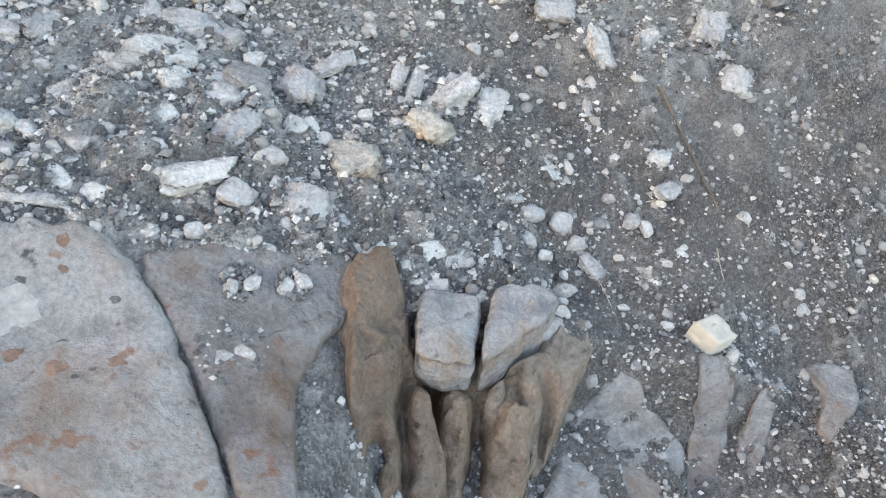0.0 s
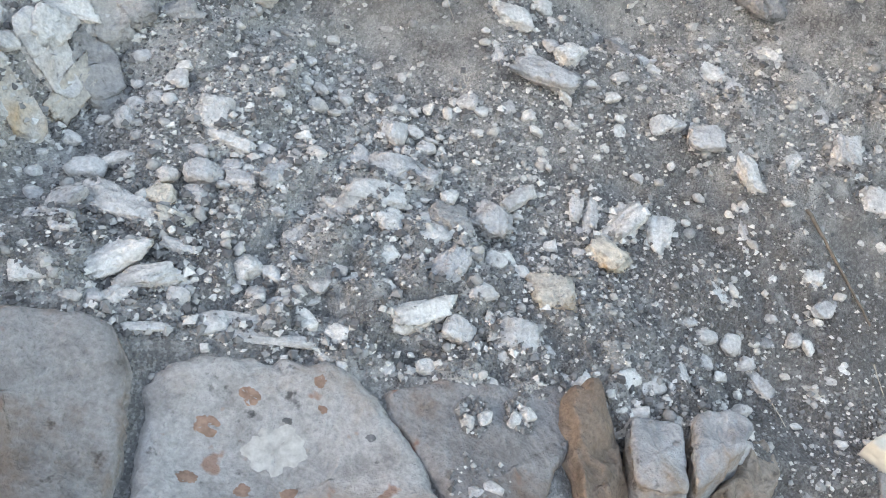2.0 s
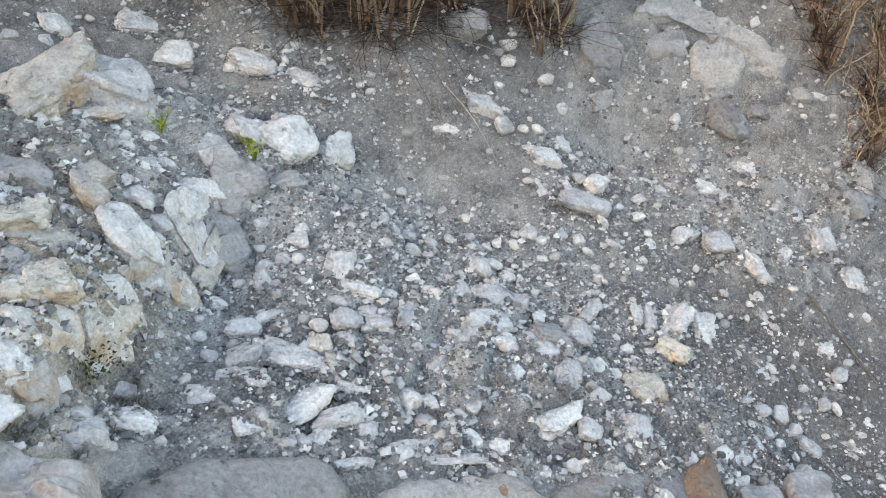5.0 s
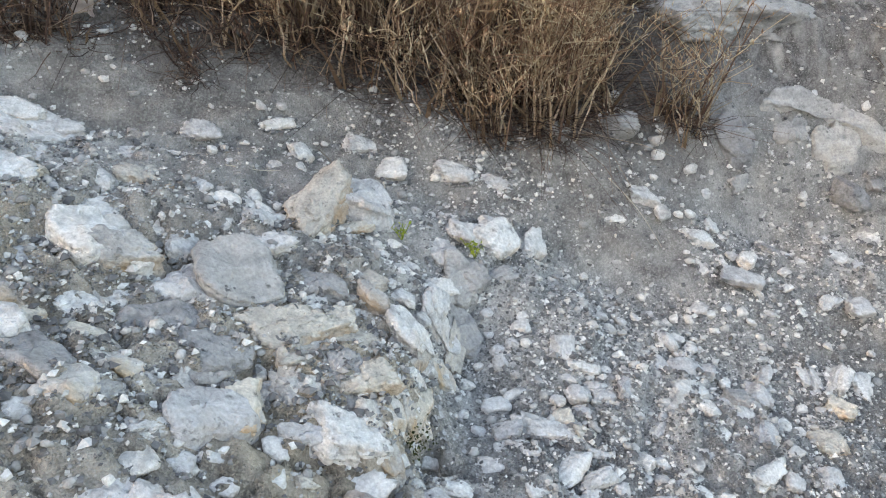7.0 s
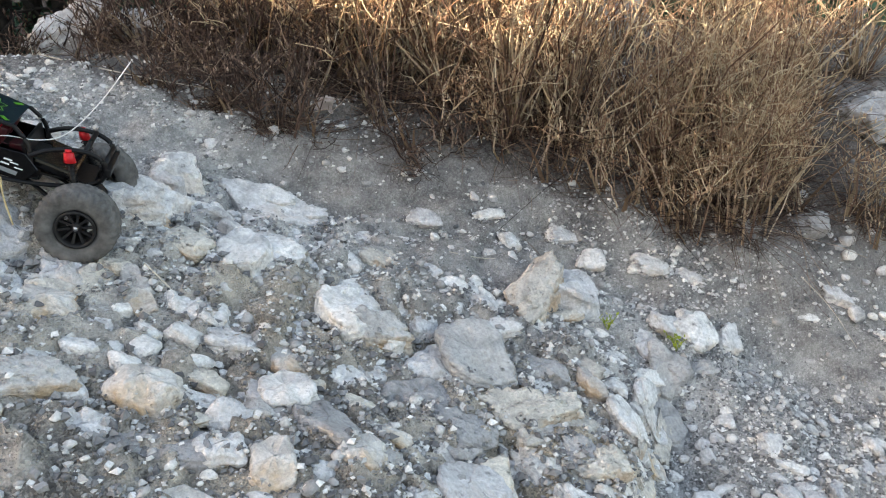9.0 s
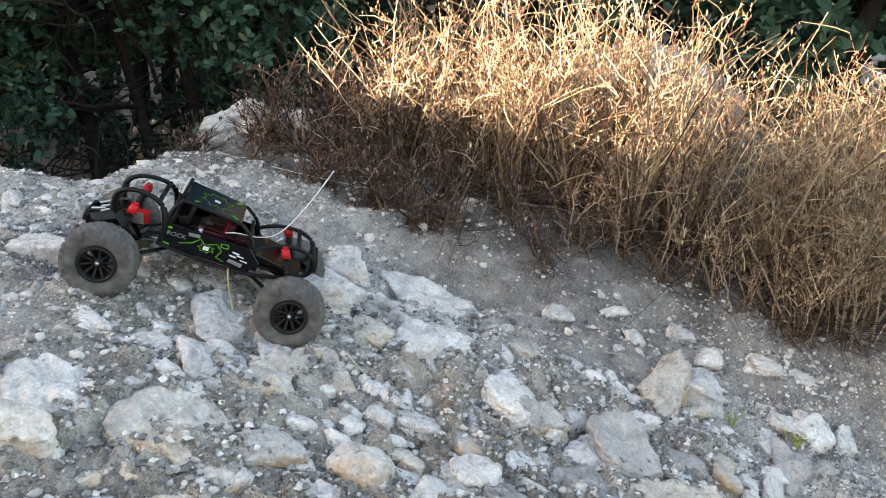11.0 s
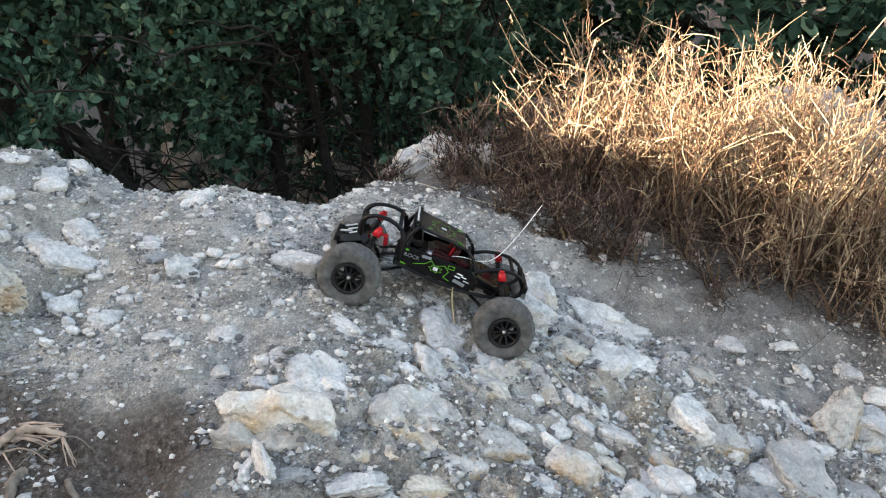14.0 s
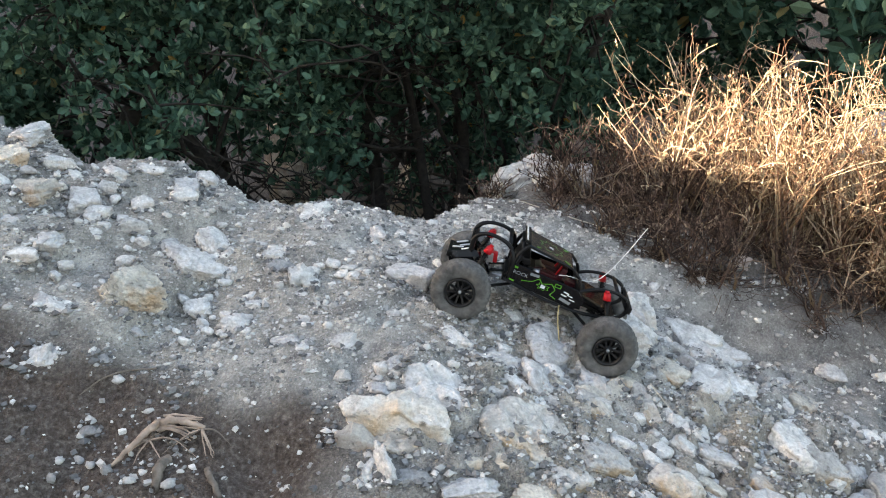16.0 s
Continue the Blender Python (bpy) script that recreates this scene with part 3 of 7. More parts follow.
STONES_D = [
    (-2.460, 1.317, 0.062, 0.067, 0.019, -5, 0), (-2.460, 0.572, 0.182, 0.035, 0.009, 8, 1), (-2.458, 1.097, 0.154, 0.057, 0.025, 11, 0), (-2.453, 0.636, 0.236, 0.058, 0.023, 9, 1),
    (-2.453, 0.498, 0.053, 0.022, 0.013, 90, 0), (-2.447, 1.065, 0.115, 0.048, 0.017, 10, 0), (-2.425, 0.510, 0.063, 0.033, 0.019, -53, 0), (-2.404, 0.927, 0.055, 0.089, 0.016, 50, 0),
    (-2.401, 1.303, 0.091, 0.064, 0.015, -22, 0), (-2.392, 0.511, 0.103, 0.038, 0.010, 27, 2), (-2.384, 0.731, 0.165, 0.092, 0.044, 20, 0), (-2.297, 0.915, 0.113, 0.058, 0.020, 30, 0),
    (-2.277, 0.549, 0.104, 0.042, 0.015, 25, 0), (-2.275, 1.444, 0.066, 0.058, 0.020, 52, 0),
]
STONES_E = [
    (-2.243, 1.050, 0.103, 0.110, 0.037, 11, 2), (-2.237, 0.654, 0.175, 0.039, 0.010, 25, 1), (-2.229, 1.277, 0.111, 0.166, 0.027, 17, 0), (-2.207, 0.746, 0.194, 0.119, 0.061, 15, 1),
    (-2.184, 0.925, 0.133, 0.106, 0.050, 4, 0), (-2.164, 0.606, 0.104, 0.047, 0.016, 22, 1), (-2.135, 1.200, 0.088, 0.070, 0.024, 46, 0), (-2.119, 0.967, 0.106, 0.110, 0.032, -46, 1),
    (-2.113, 0.680, 0.079, 0.056, 0.019, 24, 0), (-2.100, 1.062, 0.101, 0.104, 0.030, 3, 0), (-2.094, 0.981, 0.064, 0.073, 0.019, 57, 1), (-2.060, 1.265, 0.159, 0.127, 0.044, 20, 0),
    (-2.053, 0.771, 0.105, 0.065, 0.023, 18, 0), (-2.051, 1.011, 0.050, 0.058, 0.015, -6, 1),
]
STONES_F = [
    (-2.039, 1.311, 0.122, 0.114, 0.037, -6, 0), (-2.020, 1.515, 0.089, 0.092, 0.048, 18, 0), (-2.013, 1.292, 0.057, 0.078, 0.017, 17, 1), (-1.968, 1.022, 0.096, 0.058, 0.020, -56, 1),
    (-1.959, 0.702, 0.061, 0.034, 0.012, -18, 0), (-1.911, 0.799, 0.110, 0.075, 0.039, 36, 2), (-1.910, 1.074, 0.101, 0.079, 0.041, 6, 0), (-1.888, 0.700, 0.114, 0.036, 0.012, 11, 2),
    (-1.872, 1.045, 0.090, 0.046, 0.016, 14, 1), (-1.863, 1.208, 0.088, 0.063, 0.022, 39, 0), (-1.854, 0.753, 0.113, 0.032, 0.011, 21, 1), (-1.835, 0.622, 0.185, 0.030, 0.010, 8, 1),
    (-1.831, 1.580, 0.110, 0.072, 0.025, 9, 0), (-1.818, 0.984, 0.090, 0.049, 0.017, 5, 0),
]
STONES_G = [
    (-1.782, 1.264, 0.103, 0.080, 0.028, -31, 0), (-1.769, 0.704, 0.075, 0.043, 0.015, 9, 0), (-1.755, 1.572, 0.125, 0.064, 0.022, 9, 0), (-1.746, 0.822, 0.053, 0.056, 0.016, 5, 0),
    (-1.732, 0.893, 0.090, 0.064, 0.022, 13, 0), (-1.722, 0.976, 0.109, 0.072, 0.034, 14, 1), (-1.694, 1.076, 0.062, 0.064, 0.019, 7, 0), (-1.693, 0.703, 0.069, 0.052, 0.018, 0, 1),
    (-1.686, 0.949, 0.048, 0.055, 0.014, 29, 1), (-1.661, 0.897, 0.052, 0.041, 0.014, -6, 2), (-1.659, 0.646, 0.211, 0.022, 0.008, 10, 2), (-1.636, 1.262, 0.071, 0.056, 0.009, -1, 0),
    (-1.633, 0.814, 0.083, 0.134, 0.025, -32, 1), (-1.622, 1.001, 0.062, 0.059, 0.013, -20, 0),
]
STONES_H = [
    (-1.604, 1.532, 0.207, 0.056, 0.013, 15, 0), (-1.598, 0.915, 0.070, 0.053, 0.018, 32, 1), (-1.585, 1.120, 0.128, 0.080, 0.038, 22, 0), (-1.558, 0.758, 0.076, 0.056, 0.019, 22, 2),
    (-1.540, 0.887, 0.164, 0.046, 0.016, 80, 1), (-1.499, 1.010, 0.171, 0.073, 0.034, 17, 2), (-1.493, 0.927, 0.140, 0.034, 0.012, 83, 1), (-1.483, 1.134, 0.156, 0.076, 0.039, 42, 0),
    (-1.482, 0.743, 0.115, 0.046, 0.016, 35, 0), (-1.466, 1.648, 0.087, 0.042, 0.008, 6, 0), (-1.461, 0.929, 0.091, 0.034, 0.012, -85, 1), (-1.409, 0.952, 0.100, 0.072, 0.025, 16, 2),
    (-1.409, 1.142, 0.086, 0.106, 0.036, -35, 1), (-1.385, 0.828, 0.071, 0.096, 0.021, 4, 1),
]
STONES_I = [
    (-1.341, 1.361, 0.082, 0.060, 0.021, 31, 0), (-1.331, 1.283, 0.075, 0.066, 0.023, 15, 0), (-1.326, 1.162, 0.133, 0.064, 0.022, -69, 1), (-1.287, 1.750, 0.091, 0.036, 0.006, 28, 0),
    (-1.287, 1.049, 0.129, 0.081, 0.035, 24, 1), (-1.284, 0.887, 0.076, 0.055, 0.019, 28, 0), (-1.276, 0.913, 0.071, 0.074, 0.021, 11, 0), (-1.254, 1.161, 0.067, 0.038, 0.013, 36, 0),
    (-1.242, 1.697, 0.071, 0.058, 0.009, 25, 0), (-1.236, 1.200, 0.140, 0.057, 0.020, 22, 2), (-1.225, 1.329, 0.131, 0.106, 0.045, -10, 0), (-1.225, 1.218, 0.117, 0.043, 0.015, 19, 2),
    (-1.222, 0.946, 0.087, 0.045, 0.016, 69, 1), (-1.219, 1.442, 0.162, 0.082, 0.035, 57, 1),
]
STONES_J = [
    (-1.212, 0.813, 0.114, 0.077, 0.027, -11, 0), (-1.207, 1.108, 0.067, 0.059, 0.020, -1, 1), (-1.200, 0.943, 0.100, 0.066, 0.023, -93, 2), (-1.194, 1.045, 0.246, 0.053, 0.018, 36, 1),
    (-1.158, 0.948, 0.105, 0.066, 0.031, 19, 1), (-1.147, 0.879, 0.057, 0.071, 0.017, -28, 1), (-1.141, 1.444, 0.097, 0.036, 0.012, 26, 1), (-1.129, 1.254, 0.059, 0.061, 0.018, -38, 1),
    (-1.113, 1.531, 0.187, 0.105, 0.036, 44, 0), (-1.086, 1.776, 0.113, 0.058, 0.009, 11, 0), (-1.072, 1.069, 0.066, 0.040, 0.014, 21, 0), (-1.068, 1.118, 0.144, 0.052, 0.018, 46, 1),
    (-1.068, 0.972, 0.062, 0.037, 0.013, 60, 1), (-1.051, 1.136, 0.139, 0.094, 0.033, 27, 1),
]
STONES_K = [
    (-1.049, 1.354, 0.035, 0.028, 0.010, 32, 0), (-1.014, 1.733, 0.067, 0.061, 0.012, -9, 0), (-0.980, 1.293, 0.075, 0.061, 0.021, -81, 0), (-0.967, 1.244, 0.150, 0.038, 0.016, -86, 1),
    (-0.960, 1.356, 0.111, 0.046, 0.016, 6, 0), (-0.950, 1.249, 0.172, 0.054, 0.019, -97, 1), (-0.943, 1.449, 0.081, 0.041, 0.014, 65, 0), (-0.930, 1.369, 0.057, 0.048, 0.017, 17, 0),
    (-0.921, 1.297, 0.084, 0.063, 0.022, -9, 1), (-0.897, 1.309, 0.064, 0.059, 0.019, -4, 0), (-0.878, 1.540, 0.070, 0.078, 0.021, -30, 0), (-0.874, 1.420, 0.097, 0.071, 0.025, -52, 2),
    (-0.860, 0.924, 0.042, 0.052, 0.018, 24, 0), (-0.850, 1.201, 0.034, 0.031, 0.021, 8, 0),
]
STONES_L = [
    (-0.850, 1.743, 0.110, 0.063, 0.012, -6, 0), (-0.843, 1.538, 0.073, 0.066, 0.022, 21, 0), (-0.806, 1.532, 0.072, 0.083, 0.021, 1, 0), (-0.798, 1.433, 0.094, 0.042, 0.015, 12, 2),
    (-0.798, 0.993, 0.177, 0.049, 0.017, -11, 0), (-0.793, 0.817, 0.022, 0.026, 0.007, 22, 0), (-0.784, 1.600, 0.087, 0.052, 0.018, 14, 0), (-0.783, 0.895, 0.098, 0.048, 0.016, 32, 0),
    (-0.780, 1.299, 0.042, 0.036, 0.013, -14, 0), (-0.778, 1.538, 0.112, 0.094, 0.033, 17, 0), (-0.764, 0.829, 0.048, 0.030, 0.010, 52, 0), (-0.750, 1.043, 0.044, 0.037, 0.013, -15, 1),
    (-0.732, 1.733, 0.113, 0.048, 0.009, -25, 0), (-0.728, 0.874, 0.106, 0.042, 0.020, 27, 0),
]
STONES_M = [
    (-0.722, 0.789, 0.066, 0.021, 0.007, 14, 0), (-0.720, 0.989, 0.051, 0.030, 0.010, 3, 1), (-0.705, 0.944, 0.051, 0.024, 0.008, -9, 0), (-0.703, 1.060, 0.034, 0.024, 0.008, -24, 0),
    (-0.700, 1.220, 0.065, 0.065, 0.020, -5, 0), (-0.699, 1.102, 0.054, 0.044, 0.015, 2, 0), (-0.679, 1.574, 0.091, 0.070, 0.024, 11, 0), (-0.670, 1.177, 0.091, 0.036, 0.013, -12, 0),
    (-0.661, 1.129, 0.040, 0.027, 0.009, -9, 0), (-0.643, 1.105, 0.043, 0.027, 0.009, -1, 0), (-0.642, 1.223, 0.063, 0.021, 0.007, -73, 0), (-0.606, 0.935, 0.043, 0.039, 0.015, 43, 0),
    (-0.591, 1.286, 0.031, 0.023, 0.008, 29, 0), (-0.588, 1.121, 0.073, 0.033, 0.020, 71, 0),
]
STONES_N = [
    (-0.585, 0.840, 0.123, 0.029, 0.010, 4, 0), (-0.571, 0.939, 0.027, 0.021, 0.010, -1, 0), (-0.569, 1.487, 0.019, 0.022, 0.006, 42, 0), (-0.555, 0.818, 0.200, 0.024, 0.008, 3, 0),
    (-0.549, 0.879, 0.056, 0.029, 0.010, 40, 0), (-0.537, 1.022, 0.050, 0.033, 0.007, 30, 0), (-0.520, 1.908, 0.070, 0.058, 0.020, 12, 2), (-0.474, 1.513, 0.018, 0.017, 0.006, -8, 0),
    (-0.449, 0.946, 0.023, 0.016, 0.006, 13, 0), (-0.448, 1.229, 0.044, 0.040, 0.013, -3, 0), (-0.415, 1.145, 0.109, 0.072, 0.017, 6, 0), (-0.402, 1.009, 0.061, 0.039, 0.008, 36, 0),
    (-0.393, 1.705, 0.090, 0.044, 0.009, -4, 0), (-0.391, 1.223, 0.096, 0.056, 0.020, 8, 0),
]
STONES_O = [
    (-0.391, 1.086, 0.056, 0.047, 0.016, -46, 0), (-0.390, 1.320, 0.050, 0.060, 0.015, -7, 0), (-0.388, 1.399, 0.031, 0.050, 0.009, 21, 2), (-0.332, 0.919, 0.109, 0.051, 0.018, 21, 0),
    (-0.327, 1.229, 0.050, 0.050, 0.015, -34, 0), (-0.295, 1.948, 0.122, 0.098, 0.046, -10, 2), (-0.287, 1.130, 0.077, 0.065, 0.022, -5, 2), (-0.287, 1.770, 0.105, 0.071, 0.011, -20, 0),
    (-0.283, 1.013, 0.094, 0.045, 0.016, 68, 0), (-0.268, 0.907, 0.056, 0.043, 0.015, -15, 0), (-0.250, 1.446, 0.045, 0.040, 0.013, -3, 0), (-0.196, 1.181, 0.070, 0.079, 0.021, -14, 0),
    (-0.187, 1.568, 0.031, 0.047, 0.009, 18, 0), (-0.168, 0.920, 0.079, 0.060, 0.021, -0, 0),
]
STONES_P = [
    (-0.165, 1.451, 0.031, 0.024, 0.008, 12, 0), (-0.150, 1.681, 0.087, 0.063, 0.010, 6, 0), (-0.145, 1.254, 0.103, 0.034, 0.012, 51, 0), (-0.097, 1.030, 0.085, 0.077, 0.025, 16, 1),
    (-0.078, 1.541, 0.131, 0.061, 0.021, -8, 0), (-0.029, 1.267, 0.089, 0.029, 0.010, -104, 0), (-0.027, 1.616, 0.053, 0.072, 0.016, -35, 0), (-0.004, 1.255, 0.101, 0.034, 0.012, -99, 0),
    (0.021, 1.167, 0.087, 0.074, 0.026, -29, 1), (0.062, 1.537, 0.035, 0.025, 0.009, 18, 0), (0.073, 1.893, 0.071, 0.046, 0.016, 4, 2), (0.076, 1.262, 0.146, 0.065, 0.028, 46, 0),
    (0.105, 1.703, 0.056, 0.092, 0.017, 38, 2), (0.142, 1.254, 0.079, 0.052, 0.018, -107, 0),
]
STONES_Q = [
    (0.148, 0.970, 0.041, 0.023, 0.011, -89, 0), (0.172, 1.499, 0.056, 0.035, 0.012, 33, 0), (0.186, 1.091, 0.041, 0.022, 0.008, 14, 0), (0.211, 1.512, 0.039, 0.029, 0.010, 17, 0),
    (0.267, 1.161, 0.041, 0.031, 0.011, -10, 0), (0.276, 1.498, 0.088, 0.064, 0.022, 2, 0), (0.318, 1.683, 0.091, 0.077, 0.015, -64, 0), (0.346, 1.308, 0.085, 0.030, 0.005, -79, 0),
    (0.349, 1.029, 0.057, 0.035, 0.012, -56, 0), (0.363, 1.110, 0.038, 0.024, 0.008, 5, 2), (0.364, 1.643, 0.053, 0.044, 0.015, -41, 0), (0.366, 1.450, 0.117, 0.069, 0.024, -69, 0),
    (0.433, 1.127, 0.036, 0.030, 0.010, 10, 0), (0.450, 1.418, 0.044, 0.027, 0.009, -72, 0),
]
STONES_R = [
    (0.455, 1.878, 0.129, 0.081, 0.046, -61, 2), (0.460, 1.025, 0.028, 0.024, 0.008, 5, 1), (0.467, 1.740, 0.076, 0.060, 0.012, -33, 0), (0.486, 1.503, 0.074, 0.043, 0.015, 50, 0),
    (0.493, 1.258, 0.061, 0.034, 0.012, 15, 0), (0.512, 1.201, 0.066, 0.033, 0.011, 15, 0), (0.535, 1.442, 0.040, 0.019, 0.007, 15, 0), (0.554, 1.895, 0.053, 0.040, 0.014, -8, 2),
    (0.570, 1.628, 0.051, 0.035, 0.012, -60, 0), (0.633, 1.579, 0.134, 0.068, 0.018, 71, 0), (0.648, 1.514, 0.101, 0.037, 0.013, 28, 0), (0.689, 1.464, 0.078, 0.071, 0.023, -23, 0),
    (0.691, 1.919, 0.080, 0.056, 0.020, -7, 2), (0.780, 1.665, 0.107, 0.098, 0.032, -47, 2),
]
STONES_S = [
    (0.848, 1.738, 0.110, 0.065, 0.023, -100, 2),
]
STONES = list(itertools.chain(STONES_A, STONES_B, STONES_C, STONES_D, STONES_E, STONES_F, STONES_G, STONES_H, STONES_I, STONES_J, STONES_K, STONES_L, STONES_M, STONES_N, STONES_O, STONES_P, STONES_Q, STONES_R, STONES_S))

stone_rng = np.random.default_rng(7)
WHEELS = ((-2.44, 1.06), (-2.10, 1.08), (-2.445, 1.28), (-2.105, 1.30))


def near_wheel(x, y, reach):
    """True where the toy's tyres stand."""
    return np.min([np.hypot(x - a, y - b) for a, b in WHEELS], axis=0) < reach


# where larger blocks lie
BLOCKS = [(-2.46, 0.57, 0.048), (-2.24, 0.64, 0.061), (-2.43, 0.63, 0.061), (-2.38, 0.73, 0.046), (-2.20, 0.73, 0.051), (-2.18, 0.92, 0.039), (-2.20, 1.06, 0.045), (-1.91, 0.80, 0.031), (-1.50, 1.00, 0.038), (-1.46, 1.11, 0.035), (-1.88, 1.06, 0.035), (-2.09, 1.04, 0.037), (-1.22, 1.31, 0.047), (-1.26, 1.02, 0.038), (-1.05, 1.07, 0.033), (-1.14, 0.88, 0.031)]
# broken blocks lying edge to edge: place, width, depth, height over the gravel, turn, kind
BEDS_A = [
    (-2.111, 0.968, 0.053, 0.063, 0.018, 29, 1), (-2.083, 0.931, 0.082, 0.081, 0.024, 43, 1), (-2.065, 0.874, 0.067, 0.057, 0.018, 26, 1), (-2.053, 0.791, 0.048, 0.073, 0.018, 23, 0),
    (-2.013, 0.781, 0.041, 0.061, 0.018, 21, 0), (-1.975, 1.030, 0.051, 0.110, 0.018, 30, 1), (-1.965, 0.697, 0.063, 0.055, 0.018, 1, 0), (-1.861, 0.698, 0.134, 0.063, 0.019, -2, 2),
    (-1.844, 0.614, 0.167, 0.038, 0.018, 11, 1), (-1.829, 1.219, 0.093, 0.115, 0.028, -12, 0), (-1.778, 0.708, 0.074, 0.053, 0.018, 2, 0), (-1.712, 0.989, 0.101, 0.082, 0.025, 29, 1),
    (-1.712, 0.876, 0.088, 0.099, 0.026, 13, 0), (-1.705, 0.696, 0.075, 0.082, 0.022, 11, 1),
]
BEDS_B = [
    (-1.700, 1.062, 0.069, 0.088, 0.021, 15, 0), (-1.638, 0.817, 0.107, 0.142, 0.032, 39, 2), (-1.623, 1.139, 0.115, 0.123, 0.035, 29, 0), (-1.581, 0.754, 0.082, 0.084, 0.025, 19, 1),
    (-1.558, 1.151, 0.080, 0.107, 0.024, 28, 0), (-1.554, 0.878, 0.078, 0.139, 0.023, 36, 1), (-1.428, 0.923, 0.094, 0.101, 0.028, 28, 2), (-1.416, 0.793, 0.153, 0.100, 0.030, 31, 0),
    (-1.376, 1.158, 0.159, 0.160, 0.045, 16, 2), (-1.374, 0.953, 0.082, 0.076, 0.023, 24, 1), (-1.370, 0.848, 0.053, 0.102, 0.018, 20, 1), (-1.271, 0.793, 0.085, 0.037, 0.018, -5, 0),
    (-1.249, 0.887, 0.078, 0.129, 0.023, 17, 2), (-1.248, 1.135, 0.057, 0.052, 0.018, 17, 0),
]
BEDS_C = [
    (-1.236, 1.202, 0.119, 0.066, 0.020, 10, 2), (-1.232, 1.417, 0.086, 0.095, 0.026, -3, 1), (-1.209, 1.489, 0.049, 0.067, 0.018, 15, 1), (-1.152, 0.795, 0.071, 0.081, 0.021, 32, 1),
    (-1.125, 1.210, 0.053, 0.075, 0.018, 27, 1), (-1.122, 0.966, 0.066, 0.066, 0.020, 42, 0), (-1.117, 1.518, 0.165, 0.136, 0.041, 19, 0), (-1.074, 0.947, 0.066, 0.052, 0.018, 32, 1),
    (-1.069, 1.009, 0.093, 0.051, 0.018, 46, 0), (-1.055, 1.139, 0.094, 0.108, 0.028, 37, 0), (-0.998, 1.162, 0.056, 0.088, 0.018, 37, 1), (-0.972, 1.264, 0.084, 0.087, 0.025, 34, 0),
    (-0.935, 1.457, 0.073, 0.072, 0.022, 20, 0), (-0.919, 1.303, 0.082, 0.104, 0.024, 30, 2),
]
BEDS_D = [
    (-0.905, 1.406, 0.080, 0.108, 0.024, 14, 2),
]
BEDS = list(itertools.chain(BEDS_A, BEDS_B, BEDS_C, BEDS_D))
BLOCKS += [(r[0], r[1], (r[2] + r[3]) / 8) for r in BEDS]
for x, y, w, d, h, turn, kind in STONES:
    if near_wheel(x, y, 0.05) or any(math.hypot(x - a, y - b) < c for a, b, c in BLOCKS):
        continue
    if kind == 2:
        mat, label = GREY_STONE, "dull grey limestone rock lodged in gravel"
        if y > 1.7:
            label = "dull grey boulder lodged in the bank by dry grass"
    elif kind == 1:
        mat, label = OCHRE_STONE, "cream and ochre limestone block set in grey gravel"
    elif w > 0.1:
        mat, label = LIMESTONE, "large pale limestone block half sunk in grey gravel"
    elif w > 0.05:
        mat, label = LIMESTONE, "pale grey weathered limestone rock half sunk in gravel"
    else:
        mat, label = LIMESTONE, "small whitish limestone lump lying on the gravel"
    if kind == 0 and -2.4 < x < -1.0 and y < 1.2 and stone_rng.random() < 0.45:
        mat, label = LEDGE_STONE, "pale limestone block with rusty ochre faces"
    long = max(w, d) > 2.2 * min(w, d)
    grown = 1.28 if -2.3 < x < -1.0 and y < 1.45 else 1.10
    rock(x, y, w * grown, d * grown, h * 1.2 * grown, turn, mat, label, stone_rng, crisp=stone_rng.uniform(7, 14), rough=stone_rng.uniform(0.07, 0.12), chips=8, tip=5.0 if long else 9.0, broken=long or w > 0.065 and stone_rng.random() < 0.4, strata=0.05 if long else 0.0)

# ---- lesser stones between them ----
taken = [(r[0], r[1], (r[2] + r[3]) / 4) for r in STONES] + [(a, b, c * 1.5) for a, b, c in BLOCKS]
fill_rng = np.random.default_rng(11)
fill_v, fill_f, fill_n = [], [], 0
